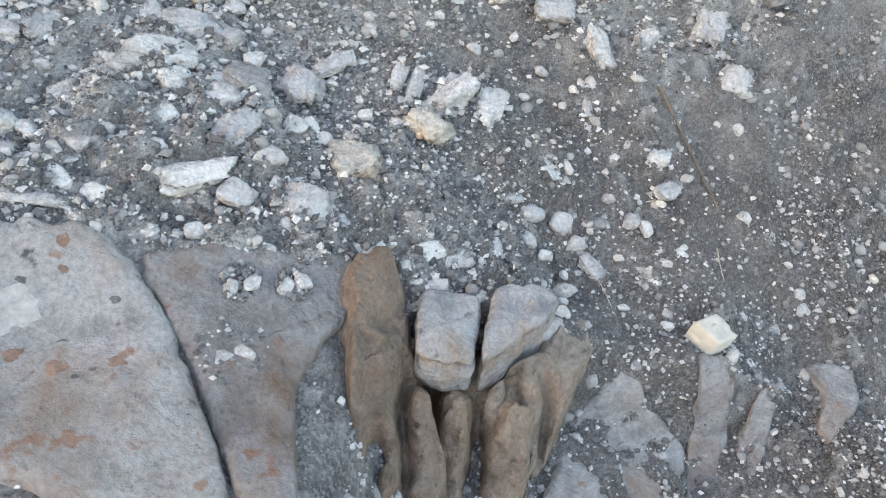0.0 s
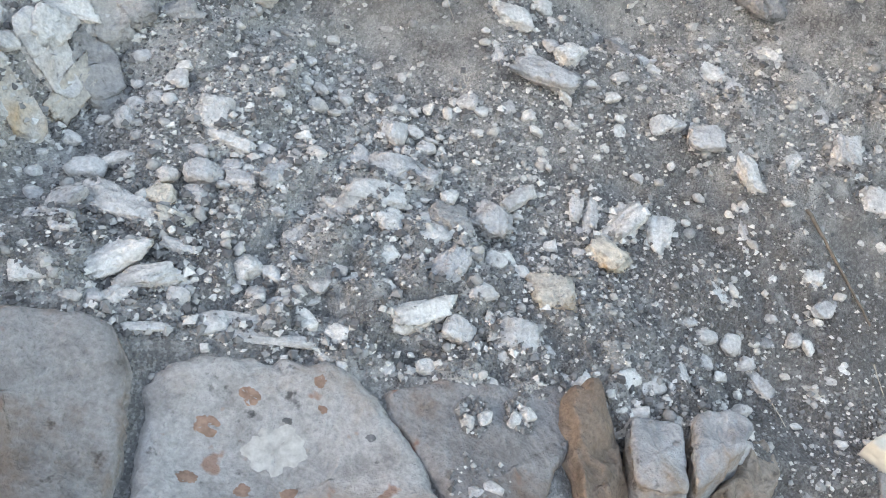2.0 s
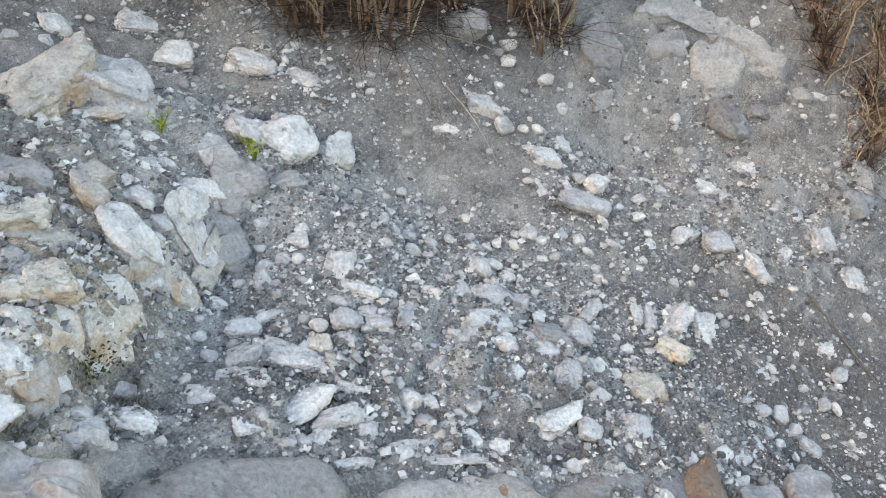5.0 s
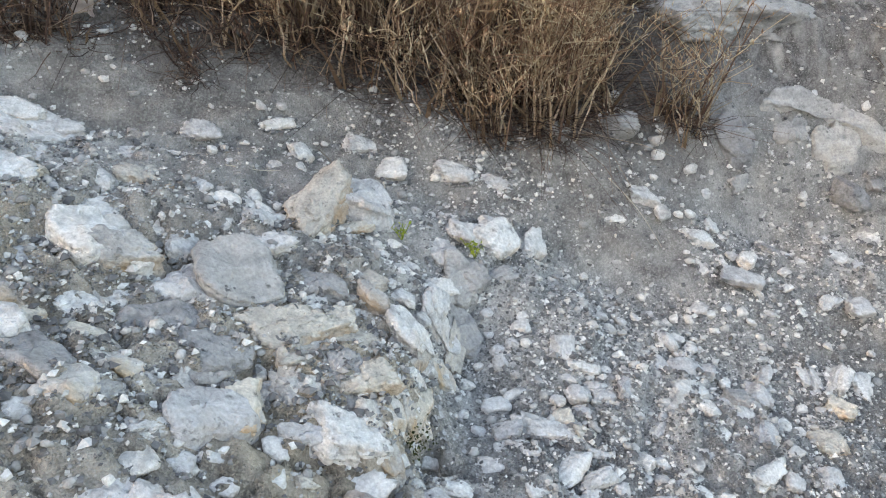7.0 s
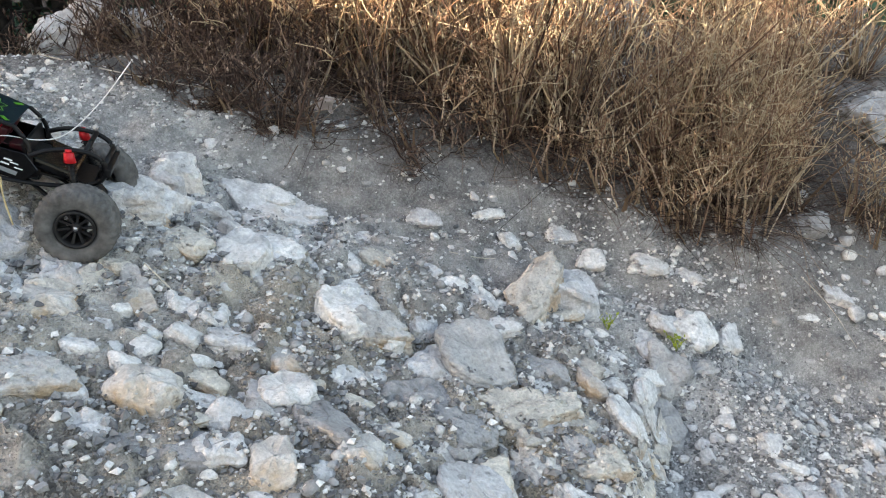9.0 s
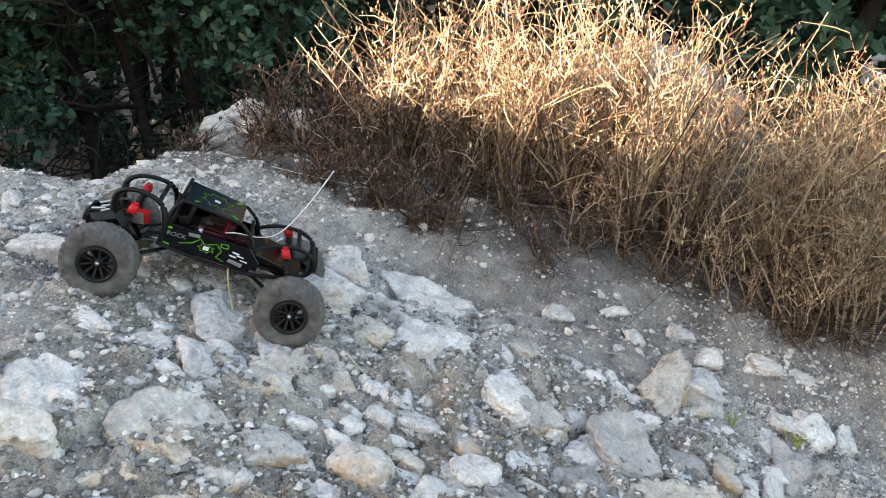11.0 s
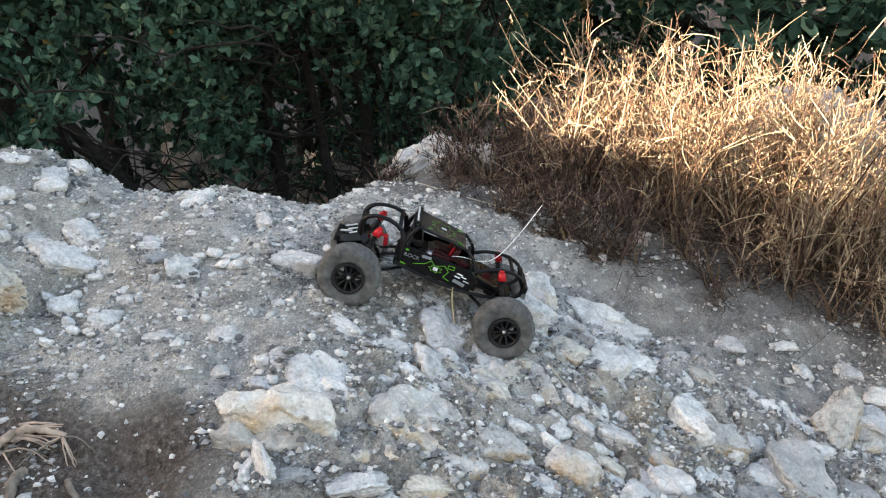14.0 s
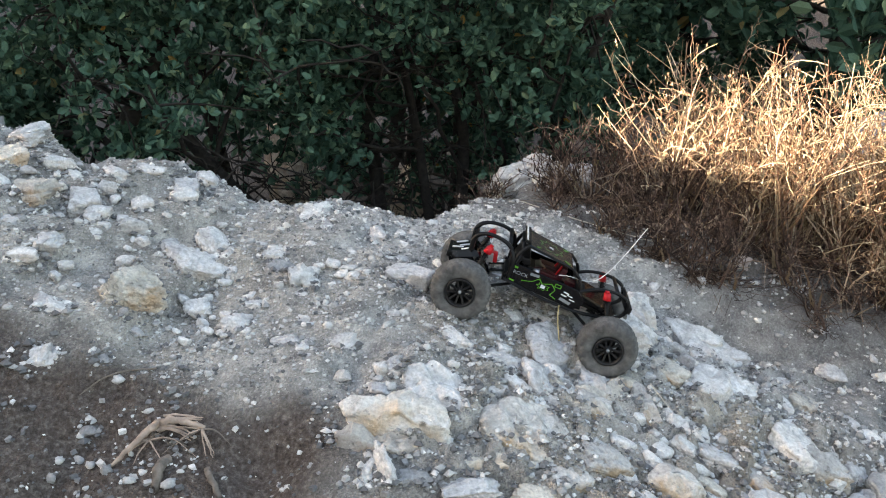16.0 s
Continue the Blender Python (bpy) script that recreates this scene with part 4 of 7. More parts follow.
for low_x, high_x, low_y, high_y, count, small, large in (
    (-2.30, -1.02, 0.55, 1.42, 200, 0.045, 0.100), (-0.95, 0.30, 0.80, 1.12, 50, 0.030, 0.065), (-2.30, -1.02, 0.55, 1.46, 420, 0.016, 0.048),
    (-1.05, -0.25, 0.80, 1.45, 190, 0.012, 0.036), (-0.3, 0.85, 0.85, 1.8, 200, 0.011, 0.036), (-3.6, -2.3, 0.70, 1.85, 300, 0.012, 0.040), (-2.3, -0.4, 1.42, 1.80, 110, 0.012, 0.034), (-0.3, 0.8, 1.7, 2.1, 50, 0.015, 0.05)):
    made = 0
    for _ in range(count * 8):
        x, y, w = fill_rng.uniform(low_x, high_x), fill_rng.uniform(low_y, high_y), small + (large - small) * fill_rng.random() ** 1.6
        if made == count:
            break
        if float(beyond_rim(x, y)) > -0.05 or near_wheel(x, y, 0.06) or any(math.hypot(x - a, y - b) < 0.80 * (c + w / 2) for a, b, c in taken) or -1.06 < x < -0.06 and y < 0.80 + 0.05 * (x + 0.5):
            continue
        taken.append((x, y, w / 2))
        made += 1
        d, h = w * fill_rng.uniform(0.55, 1.0), w * fill_rng.uniform(0.20, 0.42)
        turn, tip = fill_rng.uniform(-40, 40), fill_rng.normal(0, 10, 2)
        if w > 0.068:
            ochre = fill_rng.random() < (0.25 if x < -1.0 else 0.06)
            rock(x, y, w, d, h, turn, OCHRE_STONE if ochre else LIMESTONE, "cream and ochre limestone rock wedged between blocks" if ochre else "pale limestone rock wedged between blocks", fill_rng, crisp=fill_rng.uniform(7, 14), rough=0.09, chips=8, broken=fill_rng.random() < 0.3)
            continue
        half = np.array([w / 2, d / 2, max(h * 0.75, 0.28 * d)])
        p, faces = rock_shape(fill_rng, 6 if w > 0.040 else 4 if w > 0.022 else 3, half, fill_rng.uniform(6, 12), 8, 0.12)
        m = np.array(sunk(x, y, h, half, turn, tip=tip))
        fill_v.append(p @ m[:3, :3].T + m[:3, 3])
        fill_f.append(faces + fill_n)
        fill_n += len(p)
tagged(new("bedded_stones", mesh_of("bedded_stones", np.concatenate(fill_v), np.concatenate(fill_f), BEDDED_STONE)), "many small grey limestone rocks bedded in gravel", "stones", kind="stuff")

# ---- the great slabs and blocks ----
slab_rng = np.random.default_rng(3)
GREAT = "great slabs at the path's edge"
great = []


def slab_of(outline, mat, label, seed, rise=0.02, edge=0.02, top=None, rough=0.004, flute=0.0, deep=0.16, name="stone_slab", group=GREAT, grooves=(), fine=112):
    """A weathered slab with the given outline: top on the slope, or on a plane (height, fall along x, along y), worn edges, broken sides."""
    p = np.array(outline, float)
    for _ in range(2):
        q = np.roll(p, -1, axis=0)
        p = np.stack([p * 0.88 + q * 0.12, p * 0.12 + q * 0.88], 1).reshape(-1, 2)
    along = np.concatenate([[0], np.cumsum(np.linalg.norm(np.roll(p, -1, axis=0) - p, axis=1))])
    n = 200 if flute else fine
    at = np.linspace(0, along[-1], n, endpoint=False)
    ring = np.stack([np.interp(at, along, np.append(p[:, i], p[0, i])) for i in (0, 1)], -1)
    c = np.mean(outline, axis=0)
    out = ring - c
    reach = np.linalg.norm(out, axis=1)
    out = out / reach[:, None]
    reach = reach + 0.006 * vnoise(ring[:, 0] * 34, ring[:, 1] * 34, seed, 93) + 0.003 * vnoise(ring[:, 0] * 90, ring[:, 1] * 90, seed, 94)
    verts = []

    def height(x, y):
        z = lie(x, y) + rise if top is None else top[0] + top[1] * (x - c[0]) + top[2] * (y - c[1])
        z = z + rough * (1.6 * vnoise(x * 9, y * 9, seed, 95) + vnoise(x * 28, y * 28, seed, 96) + 0.4 * vnoise(x * 80, y * 80, seed, 97))
        if flute:
            z = z - flute * smooth(0.45, 0.95, np.abs(vnoise(x * 11 + 0.2 * y, y * 2.5, seed, 98))) + 0.5 * flute * vnoise(x * 24, y * 9, seed, 99)
        for mid, half, cut, start in grooves:
            z = z - cut * np.exp(-((x - mid - 0.008 * vnoise(y * 14, mid, seed, 102)) / half) ** 2) * smooth(start + 0.03, start - 0.04, y)
        return z

    for k in np.linspace(0.02, 0.84, 32 if flute else fine // 10):
        xy = c + out * ((reach - edge) * k / 0.84)[:, None]
        verts.append(np.stack([*xy.T, height(*xy.T)], -1))
    for turn in (25, 50, 70, 88):
        r = reach - edge * (1 - math.sin(radians(turn)))
        xy = c + out * r[:, None]
        inner = c + out * (reach - edge)[:, None]
        verts.append(np.stack([*xy.T, height(*inner.T) - edge * (1 - math.cos(radians(turn)))], -1))
    low = height(*(c + out * (reach - edge)[:, None]).T) - edge
    for k in range(1, 15):
        d = deep * (k / 14) ** 1.4
        r = reach + 0.008 * vnoise(ring[:, 0] * 22, ring[:, 1] * 22, d * 40 + seed, 100) + 0.05 * d - 0.007 * smooth(0.2, 0.9, np.abs(vnoise(ring[:, 0] * 3, ring[:, 1] * 3, d * 75 + seed, 101)))
        xy = c + out * r[:, None]
        verts.append(np.stack([*xy.T, low - d], -1))
    v = np.concatenate(verts)
    i = np.arange(len(v)).reshape(-1, n)
    j = np.roll(i, -1, axis=1)
    f = np.stack([i[:-1], i[1:], j[1:], j[:-1]], -1).reshape(-1, 4).tolist()
    f += [tuple(range(n)), tuple(i[-1][::-1].tolist())]
    base = np.array([c[0], c[1], float(height(c[0], c[1]))])
    ob = new(name, mesh_of(name, v - base, f, mat))
    ob.location = base
    great.append(tagged(ob, label, "rock", group))
    return ob


slab_of([(-0.718, 0.735), (-0.631, 0.778), (-0.446, 0.805), (-0.393, 0.767), (-0.339, 0.702), (-0.285, 0.606), (-0.195, 0.422), (-0.349, 0.391), (-0.68, 0.46)], SLAB_STONE, "broad smooth grey slab spotted with rusty and white lichen", 1, rise=0.022, edge=0.026)
slab_of([(-1.035, 0.665), (-0.927, 0.745), (-0.756, 0.777), (-0.728, 0.735), (-0.705, 0.60), (-0.70, 0.44), (-1.00, 0.44)], STAINED_SLAB, "broad grey slab with a stained brown edge", 2, rise=0.030, edge=0.024)
slab_of([(-0.398, 0.774), (-0.301, 0.827), (-0.204, 0.838), (-0.077, 0.865), (-0.055, 0.824), (-0.096, 0.74), (-0.135, 0.666), (-0.15, 0.59), (-0.125, 0.433), (-0.19, 0.42), (-0.29, 0.62)], STAINED_SLAB, "flat grey slab with gravel-filled hollows", 3, rise=0.020, edge=0.022)
slab_of([(0.011, 0.792), (0.031, 0.833), (0.071, 0.838), (0.119, 0.831), (0.105, 0.719), (0.092, 0.701), (0.043, 0.693), (0.014, 0.705)], CRACKED_STONE, "blue-grey half of a cracked limestone block", 4, top=(0.480, -0.20, 0.02), edge=0.011, rough=0.006, deep=0.07)
slab_of([(0.129, 0.831), (0.165, 0.868), (0.222, 0.870), (0.252, 0.850), (0.218, 0.800), (0.178, 0.758), (0.138, 0.728), (0.114, 0.708)], CRACKED_STONE, "chipped half of a cracked blue-grey limestone block", 5, top=(0.464, -0.24, 0.03), edge=0.012, rough=0.007, deep=0.08)
slab_of([(0.339, 0.811), (0.418, 0.83), (0.448, 0.788), (0.525, 0.745), (0.48, 0.621), (0.217, 0.574), (0.284, 0.741)], SLAB_STONE, "smooth grey slab tilted down the slope", 6, rise=0.020, edge=0.018)
slab_of([(0.526, 0.863), (0.608, 0.885), (0.599, 0.779), (0.556, 0.632), (0.492, 0.623), (0.528, 0.773)], SLAB_STONE, "narrow smooth grey slab tilted down the slope", 7, rise=0.018, edge=0.014)
slab_of([(0.655, 0.833), (0.713, 0.878), (0.674, 0.752), (0.591, 0.638), (0.589, 0.673)], SLAB_STONE, "thin grey slab splinter in dark gravel", 8, rise=0.016, edge=0.010)
slab_of([(0.793, 0.934), (0.892, 0.94), (0.883, 0.849), (0.797, 0.762), (0.772, 0.785), (0.815, 0.868)], SLAB_STONE, "curved pale grey slab in dark gravel", 9, rise=0.018, edge=0.014)
slab_of([(-0.10, 0.835), (-0.031, 0.868), (-0.008, 0.82), (0.0, 0.747), (0.04, 0.66), (0.07, 0.553), (-0.105, 0.442), (-0.165, 0.60), (-0.150, 0.68)], BROWN_STONE, "fluted brown tufa buttress under the slab's edge", 10, top=(0.492, -0.50, 0.42), edge=0.020, rough=0.015, flute=0.030, deep=0.3, name="rock", grooves=((-0.112, 0.016, 0.12, 0.70), (-0.043, 0.012, 0.07, 0.60), (0.0, 0.012, 0.05, 0.72)))
slab_of([(-0.01, 0.79), (0.150, 0.785), (0.205, 0.735), (0.189, 0.566), (0.03, 0.55), (0.0, 0.697)], BROWN_STONE, "rough brown tufa rib below the cracked block", 11, top=(0.365, -0.40, 0.55), edge=0.026, rough=0.018, flute=0.05, deep=0.25, name="rock", grooves=((0.114, 0.013, 0.09, 0.70), (0.035, 0.016, 0.06, 0.76)))
slab_of([(0.12, 0.70), (0.232, 0.815), (0.268, 0.875), (0.316, 0.905), (0.326, 0.83), (0.285, 0.77), (0.24, 0.66), (0.182, 0.60)], TAN_STONE, "tan tufa face below the cracked block", 12, top=(0.350, -0.50, 0.35), edge=0.026, rough=0.016, flute=0.035, deep=0.25, name="rock", grooves=((0.165, 0.012, 0.09, 0.80), (0.225, 0.010, 0.04, 0.74)))

slab_of([(-1.245, 0.651), (-1.23, 0.707), (-1.195, 0.725), (-1.161, 0.711), (-1.093, 0.69), (-1.047, 0.667), (-1.037, 0.576), (-1.15, 0.508), (-1.223, 0.519)], BOULDER_STONE, "big rough ochre and white boulder with brown hollows", 15, rise=0.065, edge=0.045, rough=0.020, flute=0.03, deep=0.14, name="rock")
LEDGE = "broken blocks and beds of the ledge"
slab_of([(-2.542, 0.557), (-2.466, 0.591), (-2.384, 0.605), (-2.369, 0.586), (-2.45, 0.548), (-2.528, 0.539)], OCHRE_STONE, "thin tan bed at the foot of a limestone ledge", 20, rise=0.010, edge=0.008, rough=0.013, deep=0.10, name="rock", group=LEDGE)
slab_of([(-2.368, 0.579), (-2.268, 0.625), (-2.234, 0.666), (-2.168, 0.71), (-2.145, 0.704), (-2.194, 0.637), (-2.321, 0.578)], OCHRE_STONE, "long low tan bed of layered limestone", 21, rise=0.011, edge=0.008, rough=0.013, deep=0.10, name="rock", group=LEDGE)
slab_of([(-2.555, 0.613), (-2.494, 0.643), (-2.422, 0.661), (-2.362, 0.663), (-2.333, 0.642), (-2.341, 0.616), (-2.438, 0.597), (-2.532, 0.582)], LEDGE_STONE, "thin-bedded cream limestone ledge standing out of earth", 22, rise=0.027, edge=0.01, rough=0.013, deep=0.10, name="rock", group=LEDGE)
slab_of([(-2.467, 0.737), (-2.413, 0.79), (-2.347, 0.789), (-2.3, 0.741), (-2.331, 0.686), (-2.431, 0.661)], LIMESTONE, "rugged white and grey limestone block above bedded ledges", 23, rise=0.033, edge=0.014, rough=0.013, deep=0.10, name="rock", group=LEDGE)
slab_of([(-2.301, 0.725), (-2.263, 0.777), (-2.179, 0.832), (-2.115, 0.781), (-2.116, 0.716), (-2.161, 0.674), (-2.209, 0.672), (-2.284, 0.679)], LEDGE_STONE, "rugged pale block with a yellow broken edge", 24, rise=0.042, edge=0.016, rough=0.013, deep=0.10, name="rock", group=LEDGE)
slab_of([(-2.254, 0.934), (-2.206, 0.985), (-2.145, 0.987), (-2.111, 0.922), (-2.14, 0.86), (-2.217, 0.859)], LIMESTONE, "rough pitted white limestone block beside the toy car", 25, rise=0.031, edge=0.012, rough=0.013, deep=0.10, name="rock", group=LEDGE)
slab_of([(-2.261, 1.066), (-2.197, 1.14), (-2.154, 1.096), (-2.162, 1.021), (-2.227, 0.975)], LIMESTONE, "smooth pale limestone block by the toy car's wheel", 26, rise=0.027, edge=0.01, rough=0.013, deep=0.10, name="rock", group=LEDGE)
slab_of([(-1.965, 0.777), (-1.948, 0.827), (-1.912, 0.858), (-1.872, 0.843), (-1.854, 0.796), (-1.876, 0.748), (-1.933, 0.745)], LEDGE_STONE, "grey limestone block with a broken ochre end", 27, rise=0.033, edge=0.014, rough=0.013, deep=0.10, name="rock", group=LEDGE)
slab_of([(-1.568, 0.981), (-1.531, 1.024), (-1.479, 1.046), (-1.429, 1.043), (-1.429, 0.992), (-1.491, 0.952), (-1.559, 0.93)], GREY_STONE, "rounded grey cracked limestone block", 28, rise=0.031, edge=0.014, rough=0.013, deep=0.10, name="rock", group=LEDGE)
slab_of([(-1.526, 1.102), (-1.476, 1.169), (-1.426, 1.171), (-1.398, 1.153), (-1.413, 1.09), (-1.479, 1.055), (-1.521, 1.057)], LIMESTONE, "white lumpy limestone block with a tan side", 29, rise=0.034, edge=0.012, rough=0.013, deep=0.10, name="rock", group=LEDGE)
slab_of([(-1.942, 1.06), (-1.917, 1.118), (-1.872, 1.129), (-1.834, 1.074), (-1.829, 1.02), (-1.872, 1.003), (-1.923, 1.014)], LIMESTONE, "big rounded white limestone block", 30, rise=0.033, edge=0.016, rough=0.013, deep=0.10, name="rock", group=LEDGE)
slab_of([(-2.141, 1.062), (-2.103, 1.108), (-2.059, 1.095), (-2.037, 1.031), (-2.059, 0.99), (-2.111, 0.972)], LIMESTONE, "big pale flat-topped limestone block", 31, rise=0.031, edge=0.012, rough=0.013, deep=0.10, name="rock", group=LEDGE)
slab_of([(-1.262, 1.359), (-1.229, 1.403), (-1.17, 1.329), (-1.168, 1.268), (-1.22, 1.232), (-1.257, 1.259)], LEDGE_STONE, "pale limestone block with an ochre broken end", 32, rise=0.031, edge=0.012, rough=0.013, deep=0.10, name="rock", group=LEDGE)
slab_of([(-1.324, 1.033), (-1.284, 1.067), (-1.229, 1.073), (-1.209, 1.022), (-1.223, 0.97), (-1.306, 0.936)], LEDGE_STONE, "big ochre and grey limestone block", 33, rise=0.034, edge=0.014, rough=0.013, deep=0.10, name="rock", group=LEDGE)
slab_of([(-1.084, 1.05), (-1.031, 1.121), (-1.016, 1.127), (-1.049, 1.054), (-1.082, 1.008)], OCHRE_STONE, "flat ochre limestone block at the ledge's edge", 34, rise=0.027, edge=0.01, rough=0.013, deep=0.10, name="rock", group=LEDGE)
slab_of([(-1.944, 1.559), (-1.858, 1.610), (-1.782, 1.608), (-1.714, 1.590), (-1.722, 1.526), (-1.811, 1.449), (-1.892, 1.501)], LIMESTONE, "flat pale limestone slab in gravel before the grass", 36, rise=0.016, edge=0.010, rough=0.008, deep=0.08, name="rock", group=LEDGE)
slab_of([(-2.067, 1.475), (-2.036, 1.548), (-1.992, 1.522), (-1.992, 1.421), (-2.036, 1.423)], LIMESTONE, "angular pale limestone block standing proud of gravel", 37, rise=0.045, edge=0.008, rough=0.006, deep=0.09, name="rock", group=LEDGE)
BANK = "rocks of the dusty bank"
slab_of([(0.015, 1.989), (0.063, 2.040), (0.109, 2.010), (0.148, 1.964), (0.122, 1.924), (0.054, 1.920), (0.018, 1.949)], GREY_STONE, "pitted blue-grey boulder in the bank by a straw tuft", 40, rise=0.04, edge=0.02, rough=0.012, deep=0.12, name="rock", group=BANK)
slab_of([(0.220, 2.010), (0.293, 2.038), (0.349, 2.031), (0.357, 1.979), (0.276, 1.965), (0.224, 1.972)], BANK_STONE, "smooth domed grey boulder in the dusty bank", 41, rise=0.045, edge=0.024, rough=0.012, deep=0.12, name="rock", group=BANK)
slab_of([(0.181, 2.033), (0.249, 2.081), (0.365, 2.088), (0.495, 2.070), (0.571, 2.025), (0.668, 1.979), (0.649, 1.955), (0.550, 1.981), (0.466, 2.027), (0.355, 2.047)], BANK_STONE, "long pale crumbling limestone outcrop on the bank's crest", 42, rise=0.03, edge=0.014, rough=0.012, deep=0.12, name="rock", group=BANK)
slab_of([(0.364, 2.004), (0.469, 2.041), (0.536, 1.985), (0.486, 1.934), (0.405, 1.925), (0.364, 1.960)], BANK_STONE, "dusty grey limestone lump in the bank", 43, rise=0.028, edge=0.02, rough=0.012, deep=0.12, name="rock", group=BANK)
bed_rng = np.random.default_rng(77)
for k, (x, y, w, d, rise, turn, kind) in enumerate(BEDS):
    if near_wheel(x, y, 0.07):
        continue
    mat, words = ((LIMESTONE, "pale angular limestone block packed among others"), (LEDGE_STONE, "cream limestone block with ochre broken sides"), (GREY_STONE, "grey weathered limestone block packed among others"))[kind]
    corners, (ca, sa) = [], (math.cos(radians(turn)), math.sin(radians(turn)))
    count = int(bed_rng.integers(6, 9))
    for i in range(count):
        a = 2 * math.pi * (i + bed_rng.uniform(-0.28, 0.28)) / count
        far = bed_rng.uniform(0.92, 1.12) / (abs(math.cos(a)) ** 3 + abs(math.sin(a)) ** 3) ** (1 / 3)
        u, v = 0.5 * w * far * math.cos(a), 0.5 * d * far * math.sin(a)
        corners.append((x + u * ca - v * sa, y + u * sa + v * ca))
    slab_of(corners, mat, words, 200 + k, rise=rise * bed_rng.uniform(1.15, 1.75), edge=min(0.010, 0.16 * min(w, d)), rough=0.008, deep=0.07, name="rock", group=LEDGE, fine=70)
slab_of([(-1.187, 0.875), (-1.145, 0.924), (-1.104, 0.928), (-1.094, 0.905), (-1.124, 0.838), (-1.174, 0.815)], LEDGE_STONE, "ochre-edged limestone block over a mossy hollow", 35, rise=0.037, edge=0.012, rough=0.013, deep=0.10, name="rock", group=LEDGE)

for x, y, w, d, h, turn, mat, label, crisp, strata in (
    (-1.50, 0.56, 0.25, 0.22, 0.050, 8, LIMESTONE, "big pale limestone boulder at the foot of the blocks", 8, 0.04),
    (-3.50, 4.30, 0.45, 0.40, 0.90, 30, OCHRE_STONE, "tan limestone rock in the bank behind the trunks", 6, 0.05),
    (-2.80, 4.20, 0.45, 0.40, 0.95, 10, OCHRE_STONE, "pale tan limestone rock in the shaded hollow", 6, 0.05),
    (-2.50, 2.16, 0.11, 0.08, 0.060, 10, OCHRE_STONE, "small crumbling cream limestone lump on the crest", 7, 0),
    (-2.37, 2.15, 0.09, 0.07, 0.045, 40, LIMESTONE, "small pale limestone lump on the crest by dead twigs", 7, 0),
    (-2.56, 2.08, 0.09, 0.06, 0.045, 25, LIMESTONE, "whitish limestone lump on the crest", 7, 0),
    (-2.45, 2.23, 0.25, 0.17, 0.105, 30, LIMESTONE, "cream crumbling limestone outcrop on the crest beside dry grass", 8, 0.0),
    (-2.30, 2.30, 0.24, 0.16, 0.05, 24, LIMESTONE, "pale limestone outcrop under the dry grass", 8, 0.08),
    (0.05, 2.30, 0.40, 0.28, 0.075, 20, GREY_STONE, "large grey boulder above the bank", 6, 0),
    (0.36, 2.36, 0.46, 0.32, 0.065, 0, GREY_STONE, "broad grey rock face above the bank", 6, 0),
    (-4.05, 3.75, 0.50, 0.45, 1.05, 20, OCHRE_STONE, "tan limestone boulder in the hollow behind the trunks", 6, 0.05),
    (-0.95, 3.10, 0.85, 0.50, 0.34, 12, GREY_STONE, "smooth grey boulder behind the dry grass", 5, 0),
):
    great.append(rock(x, y, w, d, h, turn, mat, label, slab_rng, crisp=crisp, strata=strata, rough=0.16 if y > 2.05 and x < -2 else 0.10, chips=8, split=0.12, tip=1.5, group=GREAT, broken=y > 2.05 and x < -2 or mat is GREY_STONE and 1.9 < y < 3 or mat in (OCHRE_STONE, LIMESTONE) and y < 1.4))


def crust(slab, name, x, y, rx, ry, thick, mat, seed, label):
    """A thin uneven growth or scab on a slab's top."""
    rng = np.random.default_rng(seed)
    m = np.array(slab.matrix_world)
    co = np.empty(len(slab.data.vertices) * 3)
    slab.data.vertices.foreach_get("co", co)
    tree = BVHTree.FromPolygons((co.reshape(-1, 3) @ m[:3, :3].T + m[:3, 3]).tolist(), [tuple(p.vertices) for p in slab.data.polygons])
    a, v = np.arange(44) * 2 * math.pi / 44, []
    out = 1 + 0.35 * vnoise(np.cos(a) * 1.4 + seed, np.sin(a) * 1.4, 0, 91) + 0.16 * vnoise(np.cos(a) * 4 + seed, np.sin(a) * 4, 0, 92) + 0.03 * rng.normal(0, 1, 44)
    for k, ring in enumerate((0.02, 0.35, 0.65, 0.88, 1.0)):
        for c, w, o in zip(np.cos(a), np.sin(a), out):
            px, py = x + rx * ring * o * c, y + ry * ring * o * w
            place = tree.ray_cast(Vector((px, py, 3)), Vector((0, 0, -1)))[0]
            up = -0.0012 if k == 4 else thick * (1 + 0.5 * rng.normal())
            v.append((px, py, (place.z if place else float(lie(px, py))) + up))
    f = [(k * 44 + j, (k + 1) * 44 + j, (k + 1) * 44 + (j + 1) % 44, k * 44 + (j + 1) % 44) for k in range(4) for j in range(44)]
    f.append(tuple(range(44)))
    ob = new(name, mesh_of(name, np.array(v) @ np.array(slab.matrix_world.inverted())[:3, :3].T + np.array(slab.matrix_world.inverted())[:3, 3], f, mat))
    ob.parent = slab
    return tagged(ob, label)


bpy.context.view_layer.update()
LIME_CRUST = plain_material("lime_crust", (0.52, 0.515, 0.50), 0.95, mottle=0.22, scale=90, relief=0.003)
RUSTY = plain_material("rusty_lichen", (0.33, 0.22, 0.17), 0.95, mottle=0.35, scale=70, relief=0.002)
BLACKISH = plain_material("black_lichen", (0.17, 0.17, 0.175), 0.95, mottle=0.4, scale=80, relief=0.002)
crust(great[0], "lime_crust", -0.526, 0.655, 0.042, 0.036, 0.0014, LIME_CRUST, 1, "whitish lime crust")
